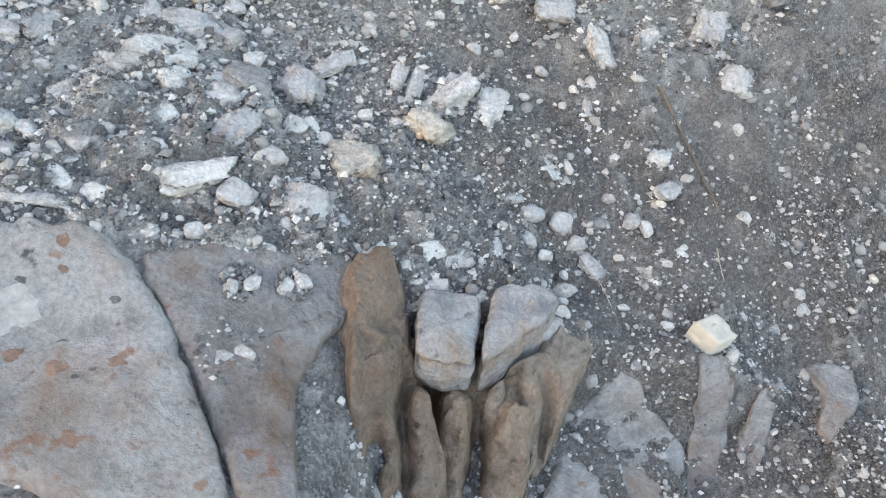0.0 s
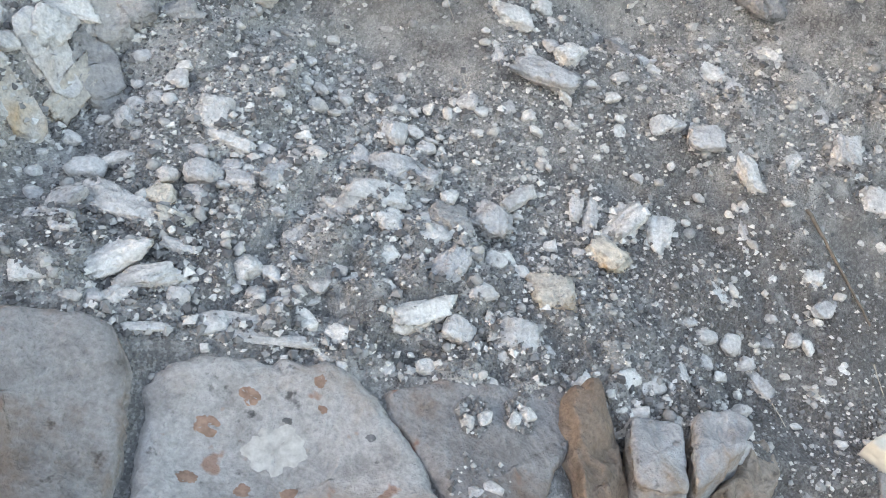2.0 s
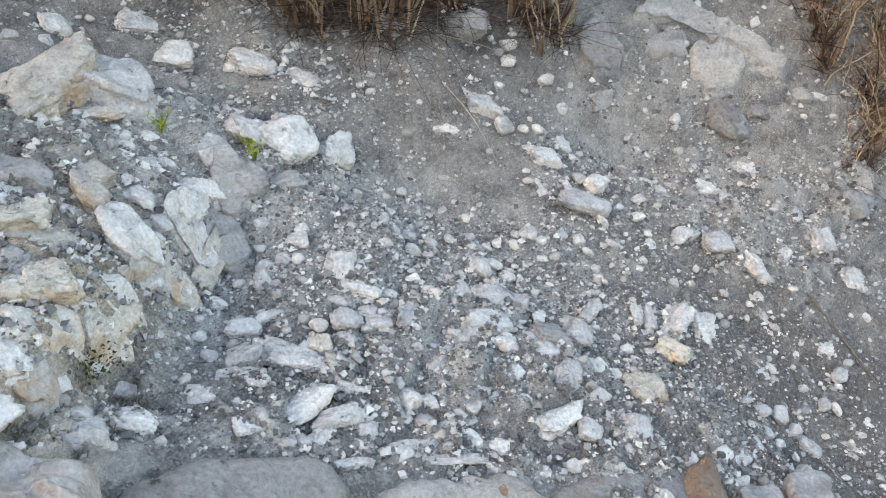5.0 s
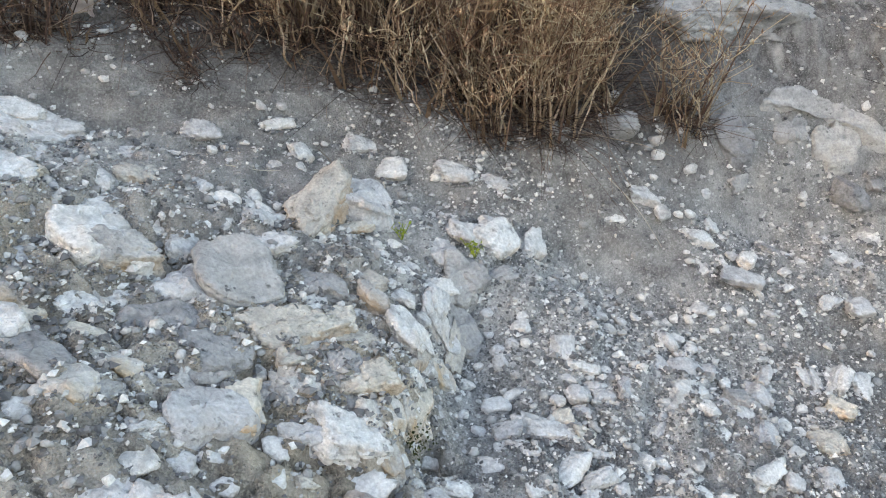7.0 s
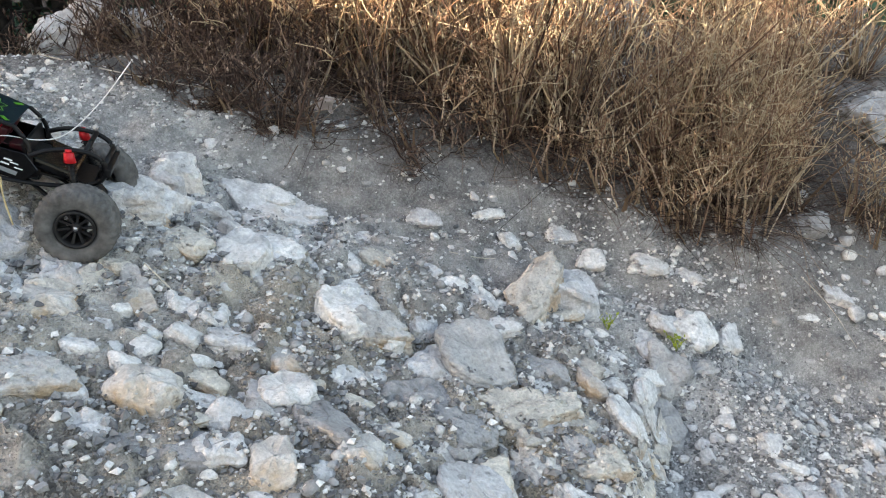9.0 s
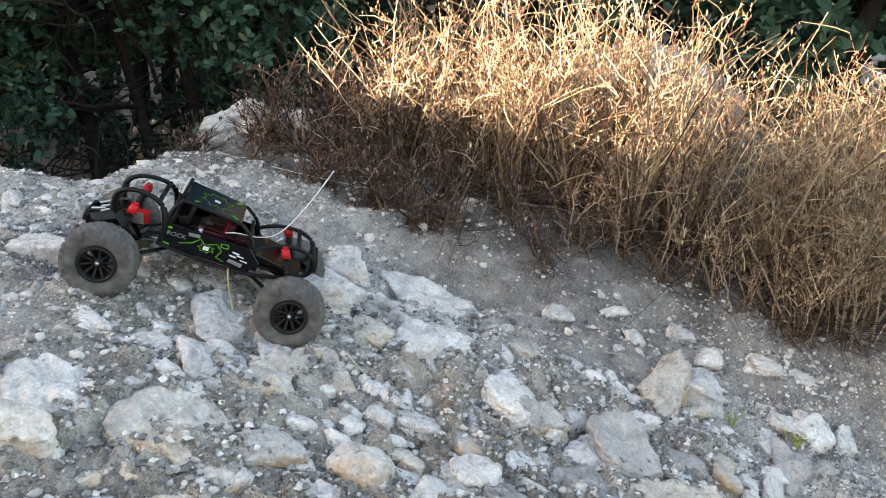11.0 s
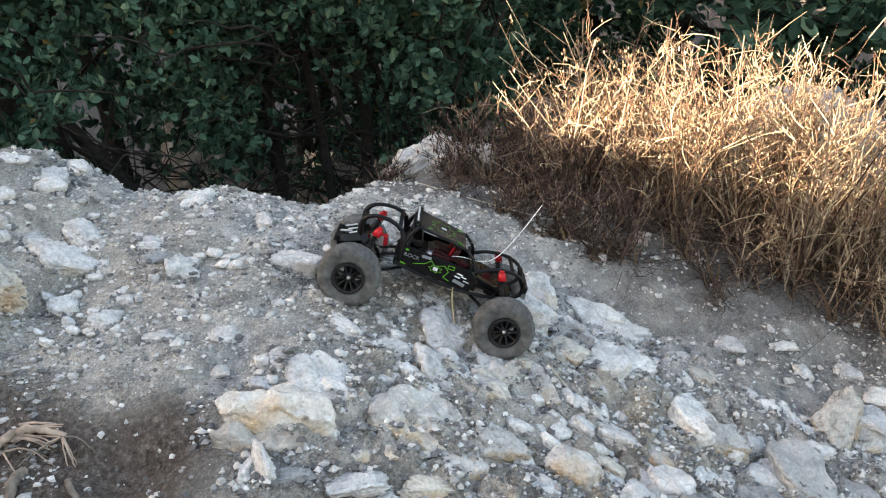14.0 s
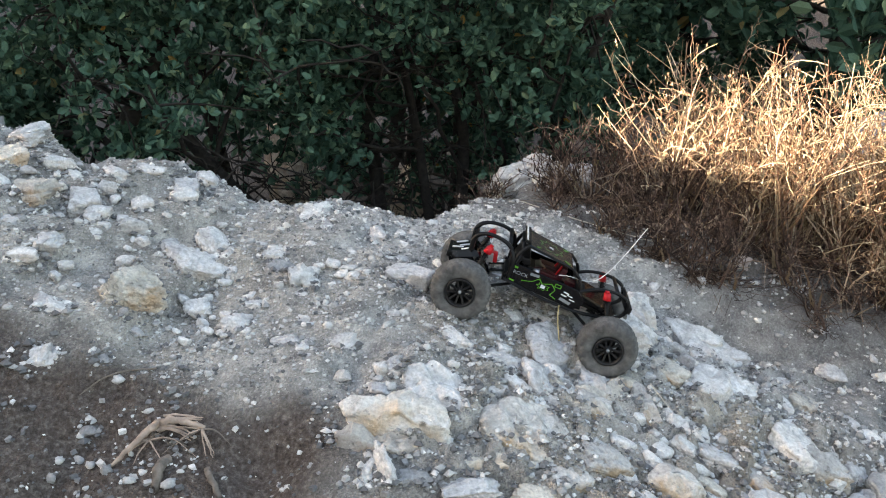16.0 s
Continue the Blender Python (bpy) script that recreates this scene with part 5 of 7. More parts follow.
for k, (x, y, size) in enumerate(((-0.569, 0.724, 0.014), (-0.619, 0.675, 0.016), (-0.471, 0.760, 0.010), (-0.627, 0.600, 0.013), (-0.501, 0.598, 0.014), (-0.561, 0.594, 0.012), (-0.442, 0.583, 0.015), (-0.371, 0.599, 0.012), (-0.466, 0.722, 0.007))):
    crust(great[0], "lichen_spot", x, y, size, size * 0.85, 0.0006, RUSTY, 10 + k, "rusty lichen spot")
for k, (x, y, size) in enumerate(((-0.513, 0.698, 0.012), (-0.397, 0.693, 0.013), (-0.414, 0.571, 0.010), (-0.397, 0.585, 0.008), (-0.385, 0.659, 0.006))):
    crust(great[0], "lichen_spot", x, y, size * 0.6, size * 0.42, 0.0006, BLACKISH, 30 + k, "blackish lichen spot")
CUT_STONE = plain_material("cut_cream_stone", (0.74, 0.71, 0.64), 0.9, mottle=0.12, scale=30, relief=0.004)
rock(0.560, 0.905, 0.072, 0.062, 0.055, 32, CUT_STONE, "squared cream cut stone lying on dark gravel", slab_rng, crisp=26, chips=1, rough=0.015, tip=5.0)


def scatter_pebbles(name, label, count, low, high, template, seed, where, mat, sink=0.25, power=2.2, area=(-3.75, 1.15, 0.25, 2.45), floor=land):
    """A great many loose pieces in one mesh, each turned and squashed its own way."""
    rng = np.random.default_rng(seed)
    x, y = rng.uniform(area[0], area[1], count * 2), rng.uniform(area[2], area[3], count * 2)
    keep = rng.random(count * 2) < where(x, y)
    x, y = x[keep][:count], y[keep][:count]
    n = len(x)
    size = low + (high - low) * rng.random(n) ** power
    base, tris = template
    nv = len(base)
    shape = base[None] * rng.uniform(0.68, 1.28, (n, nv, 1)) * (size[:, None, None] / 2) * np.stack([rng.uniform(0.8, 1.35, n), rng.uniform(0.7, 1.1, n), rng.uniform(0.5, 0.9, n)], -1)[:, None]
    a, b = rng.uniform(0, 2 * math.pi, n), rng.normal(0, 0.35, n)
    ca, sa, cb, sb = np.cos(a), np.sin(a), np.cos(b), np.sin(b)
    zero, one = np.zeros(n), np.ones(n)
    turn = np.stack([np.stack([ca, -sa, zero], -1), np.stack([sa, ca, zero], -1), np.stack([zero, zero, one], -1)], 1)
    tip = np.stack([np.stack([one, zero, zero], -1), np.stack([zero, cb, -sb], -1), np.stack([zero, sb, cb], -1)], 1)
    shape = np.einsum("nij,nvj->nvi", turn @ tip, shape)
    shape += np.stack([x, y, floor(x, y) + size * sink * 0.6], -1)[:, None]
    faces = (tris[None] + (np.arange(n) * nv)[:, None, None]).reshape(-1, tris.shape[1])
    me = mesh_of(name, shape.reshape(-1, 3), faces, mat, nv > 8)
    return tagged(new(name, me), label, "gravel", kind="stuff")


def pocket(name, label, x, y, radius, count, low, high, seed, mat, up):
    """A little heap of loose chips in a hollow."""
    rng = np.random.default_rng(seed)
    a, r = rng.uniform(0, 2 * math.pi, count), radius * np.sqrt(rng.random(count))
    px, py = x + r * np.cos(a), y + r * np.sin(a) * 1.2
    size = low + (high - low) * rng.random(count) ** 2
    base, tris = OCTA
    v = base[None] * rng.uniform(0.7, 1.3, (count, 6, 1)) * size[:, None, None] / 2 + np.stack([px, py, lie(px, py) + up + size * 0.2], -1)[:, None]
    f = (tris[None] + (np.arange(count) * 6)[:, None, None]).reshape(-1, 3)
    return tagged(new(name, mesh_of(name, v.reshape(-1, 3), f, mat, False)), label, "gravel", kind="stuff")


def on_slope(x, y):
    thin = 0.25 + 0.75 * smooth(-0.45, 0.35, vnoise(x * 3.1, y * 3.1, 0, 51) + 0.5 * vnoise(x * 11, y * 11, 0, 52))
    slab = (x > -1.1) & (x < -0.08) & (y < 0.79 + 0.06 * (x + 0.5))
    return thin * (beyond_rim(x, y) < 0.08) * ~near_wheel(x, y, 0.055) * (1 - 0.55 * earth_and_shade_mask(x, y)) * np.where(slab, 0.03, 1.0) * np.where(y > 2.0, 0.4, 1.0)


OCTA = (np.array([(1, 0, 0), (-1, 0, 0), (0, 1, 0), (0, -1, 0), (0, 0, 1), (0, 0, -1)], float),
        np.array([(0, 2, 4), (2, 1, 4), (1, 3, 4), (3, 0, 4), (2, 0, 5), (1, 2, 5), (3, 1, 5), (0, 3, 5)]))
for k, (x, y, r) in enumerate(((-0.236, 0.645, 0.046), (-0.170, 0.781, 0.026), (-0.242, 0.761, 0.028))):
    pocket("slab_gravel", "dark and white chips lying in a hollow of the slab", x, y, r, 130, 0.004, 0.014, 40 + k, GRAVEL, 0.018)
    for j in range(2):
        rock(x + 0.012 * (1 - 2 * j), y - 0.014 * j, 0.026, 0.020, 0.014, 40 * j + 20 * k, LIMESTONE, "small white limestone lump lying in a slab's hollow", slab_rng, lift=0.018)
PALE_CHIPS, _, _ = island_material("pale_chips", [(0, (0.30, 0.30, 0.30)), (0.35, (0.42, 0.415, 0.41)), (0.7, (0.58, 0.575, 0.56)), (1, (0.74, 0.73, 0.71))])


def wedged(name, label, stones, seed, mat):
    """Chips drifted against the sides of the stones."""
    rng = np.random.default_rng(seed)
    out = []
    for x, y, w, d, h, turn, _ in stones:
        m = int(16 + 420 * w)
        a, r = rng.uniform(0, 2 * math.pi, m), rng.uniform(0.78, 1.22, m) + 0.012 / w * rng.random(m)
        px, py = 0.55 * w * r * np.cos(a), 0.55 * d * r * np.sin(a)
        c, s = math.cos(radians(turn)), math.sin(radians(turn))
        out.append(np.stack([x + px * c - py * s, y + px * s + py * c, np.clip(1.25 - r, 0, 1) * h * 0.9], -1))
    out = np.concatenate(out)
    out = out[(beyond_rim(out[:, 0], out[:, 1]) < 0.05) & ~near_wheel(out[:, 0], out[:, 1], 0.05)]
    n = len(out)
    size = 0.005 + 0.016 * rng.random(n) ** 2.5
    base, tris = OCTA
    v = base[None] * rng.uniform(0.6, 1.35, (n, 6, 1)) * size[:, None, None] / 2 * np.array([1.2, 1.0, 0.8])
    a = rng.uniform(0, 2 * math.pi, n)
    c, s = np.cos(a)[:, None], np.sin(a)[:, None]
    v = np.stack([v[..., 0] * c - v[..., 1] * s, v[..., 0] * s + v[..., 1] * c, v[..., 2]], -1)
    v = v + np.stack([out[:, 0], out[:, 1], land(out[:, 0], out[:, 1]) + out[:, 2] + size * 0.12], -1)[:, None]
    f = (tris[None] + (np.arange(n) * 6)[:, None, None]).reshape(-1, 3)
    return tagged(new(name, mesh_of(name, v.reshape(-1, 3), f, mat, False)), label, "gravel", kind="stuff")


wedged("wedged_gravel", "grey and white chips drifted against the stones", STONES, 27, GRAVEL)
scatter_pebbles("fine_gravel", "loose fine grey limestone grit over the slope", 32000, 0.003, 0.009, OCTA, 21, lambda x, y: on_slope(x, y) * (1 - 0.7 * chalk_mask(x, y)), GRAVEL, power=1.4)
WHITE_GRIT, _, _ = island_material("white_grit", [(0, (0.30, 0.30, 0.30)), (0.4, (0.48, 0.478, 0.47)), (0.8, (0.62, 0.615, 0.605)), (1, (0.76, 0.755, 0.74))])
scatter_pebbles("pale_grit", "loose whitish limestone grit on the dusty ground", 36000, 0.003, 0.015, OCTA, 28, lambda x, y: on_slope(x, y) * chalk_mask(x, y) ** 2 * 3.0, WHITE_GRIT, power=2.2)
scatter_pebbles("coarse_gravel", "loose angular grey and white limestone gravel", 17000, 0.007, 0.020, BALLS[1], 22, lambda x, y: on_slope(x, y) * (1 - 0.4 * chalk_mask(x, y)), GRAVEL, power=2.4)
scatter_pebbles("sharp_gravel", "sharp grey and white gravel lying thick below the blocks", 15000, 0.004, 0.012, OCTA, 29, lambda x, y: on_slope(x, y) * 1.4 * smooth(1.6, 1.1, y), GRAVEL, power=1.5, area=(-1.1, 0.95, 0.55, 1.5))
scatter_pebbles("limestone_chips", "loose pale limestone chips strewn on the slope", 3600, 0.009, 0.028, BALLS[2], 23, on_slope, PALE_CHIPS, sink=0.1, power=2.6)


def round_about(x, y):
    """Thinner and thinner away from the path, and none where the finer gravel lies."""
    inside = (x > -3.7) & (x < 1.1) & (y > 0.3) & (y < 2.4)
    return np.exp(-np.hypot((x + 1.2) / 2.6, (y - 1.0) / 1.9) ** 2 * 0.5) * ~inside * (beyond_rim(x, y) < 0.1) * (0.3 + 0.7 * smooth(-0.4, 0.4, vnoise(x * 2, y * 2, 0, 53)))


scatter_pebbles("outlying_gravel", "loose grey gravel thinning out down the slope", 16000, 0.006, 0.022, OCTA, 24, round_about, GRAVEL, area=(-6.0, 4.5, -3.5, 3.6), floor=whole_land)
scatter_pebbles("outlying_chips", "loose pale limestone rubble thinning out down the slope", 2600, 0.02, 0.09, BALLS[2], 25, round_about, PALE_CHIPS, sink=0.1, power=2.6, area=(-6.0, 4.5, -3.5, 3.6), floor=whole_land)


# ---- dry grass ----
def tubes(paths, radii, sides=3):
    """Thin tapered stems as one mesh: paths (n, k, 3) with radii (n, k)."""
    n, k, _ = paths.shape
    ang = np.arange(sides) * 2 * math.pi / sides
    way = np.gradient(paths, axis=1)
    way /= np.linalg.norm(way, axis=2)[..., None] + 1e-9
    ref = np.where(np.abs(way[..., 2:3]) > 0.8, np.array([1.0, 0, 0]), np.array([0, 0, 1.0]))
    a = np.cross(way, ref)
    a /= np.linalg.norm(a, axis=2)[..., None] + 1e-9
    b = np.cross(way, a)
    ring = a[:, :, None] * np.cos(ang)[:, None] + b[:, :, None] * np.sin(ang)[:, None]
    v = (paths[:, :, None] + ring * radii[:, :, None, None]).reshape(-1, 3)
    i = np.arange(n * k * sides).reshape(n, k, sides)
    j = np.roll(i, -1, axis=2)
    f = np.stack([i[:, :-1], j[:, :-1], j[:, 1:], i[:, 1:]], -1).reshape(-1, 4)
    return v, f


def arcs(rng, start, way, length, k, droop, wander):
    """Bending lines from start along way."""
    n = len(start)
    t = np.linspace(0, 1, k)
    bend = rng.normal(0, wander, (n, 3))
    p = start[:, None] + way[:, None] * (length[:, None] * t)[..., None] + bend[:, None] * (length[:, None] * t ** 2)[..., None]
    p[..., 2] -= droop[:, None] * length[:, None] * t ** 2.2
    return p + rng.normal(0, 0.006, p.shape) * t[None, :, None]


def leafy_material(name, stops, glow):
    m, t, b = island_material(name, stops, 0.75)
    tr = t.nodes.new("ShaderNodeBsdfTranslucent")
    ms = t.nodes.new("ShaderNodeMixShader")
    ms.inputs[0].default_value = glow
    source = b.inputs["Base Color"].links[0].from_socket
    t.links.new(source, tr.inputs["Color"])
    t.links.new(b.outputs[0], ms.inputs[1])
    t.links.new(tr.outputs[0], ms.inputs[2])
    t.links.new(ms.outputs[0], t.nodes["Material Output"].inputs[0])
    return m


STRAW = leafy_material("straw_stems", [(0, (0.08, 0.048, 0.04)), (0.35, (0.32, 0.20, 0.145)), (0.55, (0.50, 0.37, 0.26)), (0.70, (0.62, 0.47, 0.33)), (1, (0.90, 0.82, 0.66))], 0.35)
# shoots and heads at the tops: sunlight partly put into these pale colours
SUNLIT_TIPS = leafy_material("sunlit_dead_heads", [(0, (0.24, 0.15, 0.11)), (0.3, (0.48, 0.31, 0.21)), (0.65, (0.72, 0.57, 0.40)), (1, (0.90, 0.82, 0.62))], 0.4)
# dead twigs; some shade at the grass's foot is put into this dark tone
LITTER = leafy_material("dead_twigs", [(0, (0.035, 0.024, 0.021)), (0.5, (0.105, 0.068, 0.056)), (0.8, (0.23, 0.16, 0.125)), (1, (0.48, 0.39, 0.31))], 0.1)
BLADE = leafy_material("dry_blades", [(0, (0.16, 0.105, 0.07)), (0.5, (0.33, 0.24, 0.155)), (1, (0.66, 0.56, 0.40))], 0.35)


def grass_clump(x, y, spread_x, spread_y, height, stems, seed, label, lean=(0.0, 0.0), tangle=6):
    """A dry tussock: upright stems, side shoots with dead heads, thin dead litter at the foot, and broad blades."""
    rng = np.random.default_rng(seed)
    base_z = float(lie(x, y))
    clump = tagged(new("dry_grass_clump"), label, "grass", "dry grass along the crest")
    clump.location = (x, y, base_z)

    many = max(4, stems // 14)
    knots = np.stack([x + rng.normal(0, spread_x / 2, many), y + np.abs(rng.normal(0, spread_y / 2, many)) - spread_y * 0.25], -1)

    knot_lean = np.stack([rng.normal(0, 0.20, many), rng.normal(-0.06, 0.16, many), np.zeros(many)], -1)

    def roots(n):
        k = rng.integers(0, len(knots), n)
        roots.lean = knot_lean[k]
        px, py = knots[k, 0] + rng.normal(0, 0.022, n), knots[k, 1] + rng.normal(0, 0.022, n)
        return np.stack([px, py, lie(px, py) - 0.01], -1)

    def give(name, v, f, mat, label=""):
        ob = new(name, mesh_of(name, v - np.array([x, y, base_z]), f, mat))
        ob.parent = clump
        tagged(ob, kind="stuff")
        if label:
            tagged(ob, label)
        return ob

    r = roots(stems)
    way = np.stack([rng.normal(lean[0], 0.22, stems), rng.normal(lean[1], 0.20, stems), np.ones(stems)], -1) + roots.lean
    length = height * (0.45 + 0.68 * rng.random(stems) ** 1.3)
    main = arcs(rng, r, way, length, 7, rng.uniform(0, 0.16, stems), 0.11)
    v, f = tubes(main, np.linspace(1, 0.35, 7)[None] * (0.0015 + 0.0038 * rng.random(stems) ** 1.8)[:, None])
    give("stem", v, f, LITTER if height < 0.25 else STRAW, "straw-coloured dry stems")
    shoots = int(stems * 4.5)
    pick, at = rng.integers(0, stems, shoots), rng.uniform(0.55, 1.0, shoots)
    seg = np.clip((at * 6).astype(int), 0, 5)
    s = main[pick, seg] + (main[pick, seg + 1] - main[pick, seg]) * (at * 6 - seg)[:, None]
    way = np.stack([rng.normal(0, 0.6, shoots), rng.normal(0, 0.6, shoots), rng.uniform(0.3, 1.1, shoots)], -1)
    side = arcs(rng, s, way, rng.uniform(0.03, 0.13, shoots), 4, rng.uniform(-0.1, 0.3, shoots), 0.2)
    v, f = tubes(side, np.linspace(1, 0.5, 4)[None] * rng.uniform(0.0010, 0.0023, shoots)[:, None])
    give("side_shoot", v, f, LITTER if height < 0.25 else SUNLIT_TIPS)
    heads = stems * 11
    pick, at = rng.integers(0, shoots, heads), rng.integers(1, 4, heads)
    c = side[pick, at] + rng.normal(0, 0.006, (heads, 3))
    base, tris = OCTA
    shape = base[None] * rng.uniform(0.6, 1.4, (heads, 6, 1)) * (0.0012 + 0.0030 * rng.random(heads) ** 2)[:, None, None] * np.array([0.8, 0.8, 2.4]) + c[:, None]
    give("seed_head", shape.reshape(-1, 3), (tris[None] + (np.arange(heads) * 6)[:, None, None]).reshape(-1, 3), LITTER if height < 0.25 else SUNLIT_TIPS, "shrivelled flower heads, on tall grass coloured pale as if sunlit")
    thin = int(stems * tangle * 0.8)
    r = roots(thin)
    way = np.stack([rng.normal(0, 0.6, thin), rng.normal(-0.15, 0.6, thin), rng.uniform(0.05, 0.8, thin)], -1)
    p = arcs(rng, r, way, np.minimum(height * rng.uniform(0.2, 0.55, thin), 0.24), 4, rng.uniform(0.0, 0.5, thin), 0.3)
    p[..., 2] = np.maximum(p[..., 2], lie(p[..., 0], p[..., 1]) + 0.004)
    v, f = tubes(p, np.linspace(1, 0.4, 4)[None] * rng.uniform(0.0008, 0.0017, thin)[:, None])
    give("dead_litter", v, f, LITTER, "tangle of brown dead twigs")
    blades = int(stems * 0.5)
    r = roots(blades)
    way = np.stack([rng.normal(0, 0.35, blades), rng.normal(-0.1, 0.35, blades), np.ones(blades)], -1) + roots.lean
    p = arcs(rng, r, way, height * rng.uniform(0.3, 0.85, blades), 6, rng.uniform(0.05, 0.35, blades), 0.16)
    across = np.stack([rng.normal(0, 1, blades), rng.normal(0, 1, blades), np.zeros(blades)], -1)
    across /= np.linalg.norm(across, axis=1)[:, None]
    half = np.linspace(1, 0.1, 6)[None, :, None] * rng.uniform(0.0026, 0.0080, blades)[:, None, None] * across[:, None]
    fold = np.array([0, 0, 0.0015])
    v = np.stack([p - half, p + fold, p + half], 2)
    i = np.arange(blades * 18).reshape(blades, 6, 3)
    f = np.concatenate([np.stack([i[:, :-1, k], i[:, :-1, k + 1], i[:, 1:, k + 1], i[:, 1:, k]], -1).reshape(-1, 4) for k in (0, 1)])
    give("blade", v.reshape(-1, 3), f, BLADE, "curled straw-yellow grass blades")
    return clump


for k, (x, y, sx, sy, h, stems) in enumerate((
    (-2.10, 2.03, 0.16, 0.20, 0.18, 50), (-1.98, 2.05, 0.26, 0.34, 0.24, 110), (-1.92, 2.14, 0.16, 0.24, 0.36, 40), (-1.78, 2.10, 0.22, 0.40, 0.44, 110), (-1.58, 2.10, 0.28, 0.40, 0.55, 130),
    (-1.38, 2.14, 0.28, 0.42, 0.60, 130), (-1.18, 2.10, 0.28, 0.40, 0.60, 130), (-0.98, 2.06, 0.28, 0.42, 0.58, 130), (-0.78, 2.02, 0.28, 0.38, 0.54, 130),
    (-0.58, 1.98, 0.26, 0.34, 0.48, 140), (-0.40, 2.06, 0.22, 0.32, 0.42, 110), (-1.70, 2.50, 0.45, 0.36, 0.55, 70), (-1.25, 2.55, 0.45, 0.36, 0.55, 70), (-0.80, 2.55, 0.45, 0.36, 0.50, 60),
    (-0.30, 2.42, 0.30, 0.30, 0.52, 90), (0.02, 2.70, 0.34, 0.30, 0.52, 80), (-0.08, 1.99, 0.08, 0.07, 0.32, 36), (-2.12, 1.80, 0.22, 0.10, 0.09, 26), (-1.90, 1.80, 0.20, 0.10, 0.14, 30), (-1.70, 1.81, 0.24, 0.10, 0.17, 20), (-1.50, 1.86, 0.24, 0.12, 0.20, 20), (-1.28, 1.93, 0.24, 0.10, 0.26, 18),
    (-1.06, 1.96, 0.22, 0.10, 0.28, 18), (-0.86, 1.91, 0.20, 0.09, 0.28, 20), (-0.66, 1.87, 0.18, 0.08, 0.28, 22), (-2.26, 2.02, 0.22, 0.14, 0.08, 40), (-2.08, 1.94, 0.30, 0.12, 0.12, 45), (1.00, 1.98, 0.22, 0.26, 0.26, 70), (0.98, 1.82, 0.14, 0.18, 0.25, 40))):
    words = "tall bushy dry grass, straw-gold at the tips and brown below" if h > 0.4 else "low tuft of dry straw-brown grass among stones"
    words = "low brown tangle of dead twigs at the grass's edge" if h < 0.2 else words
    grass_clump(x, y, sx, sy, h, stems, 100 + k, words, tangle=20 if h < 0.2 else 6)


# ---- trees beyond the crest ----
BARK = plain_material("dark_bark", (0.030, 0.025, 0.021), 0.95, mottle=0.5, scale=45, relief=0.01)
LEAF = leafy_material("dull_green_leaves", [(0, (0.022, 0.055, 0.038)), (0.4, (0.052, 0.118, 0.082)), (0.85, (0.115, 0.215, 0.150)), (0.992, (0.17, 0.25, 0.15)), (1, (0.30, 0.17, 0.04))], 0.12)


def limb(rng, start, way, length, radius, k=9, wander=0.12, lift=0.0):
    p = [np.array(start, float)]
    d = np.array(way, float) / np.linalg.norm(way)
    for _ in range(k - 1):
        d = d + rng.normal(0, wander, 3) + np.array([0, 0, lift])
        d /= np.linalg.norm(d)
        p.append(p[-1] + d * length / (k - 1))
    return np.array(p), np.linspace(radius, radius * 0.35, k)


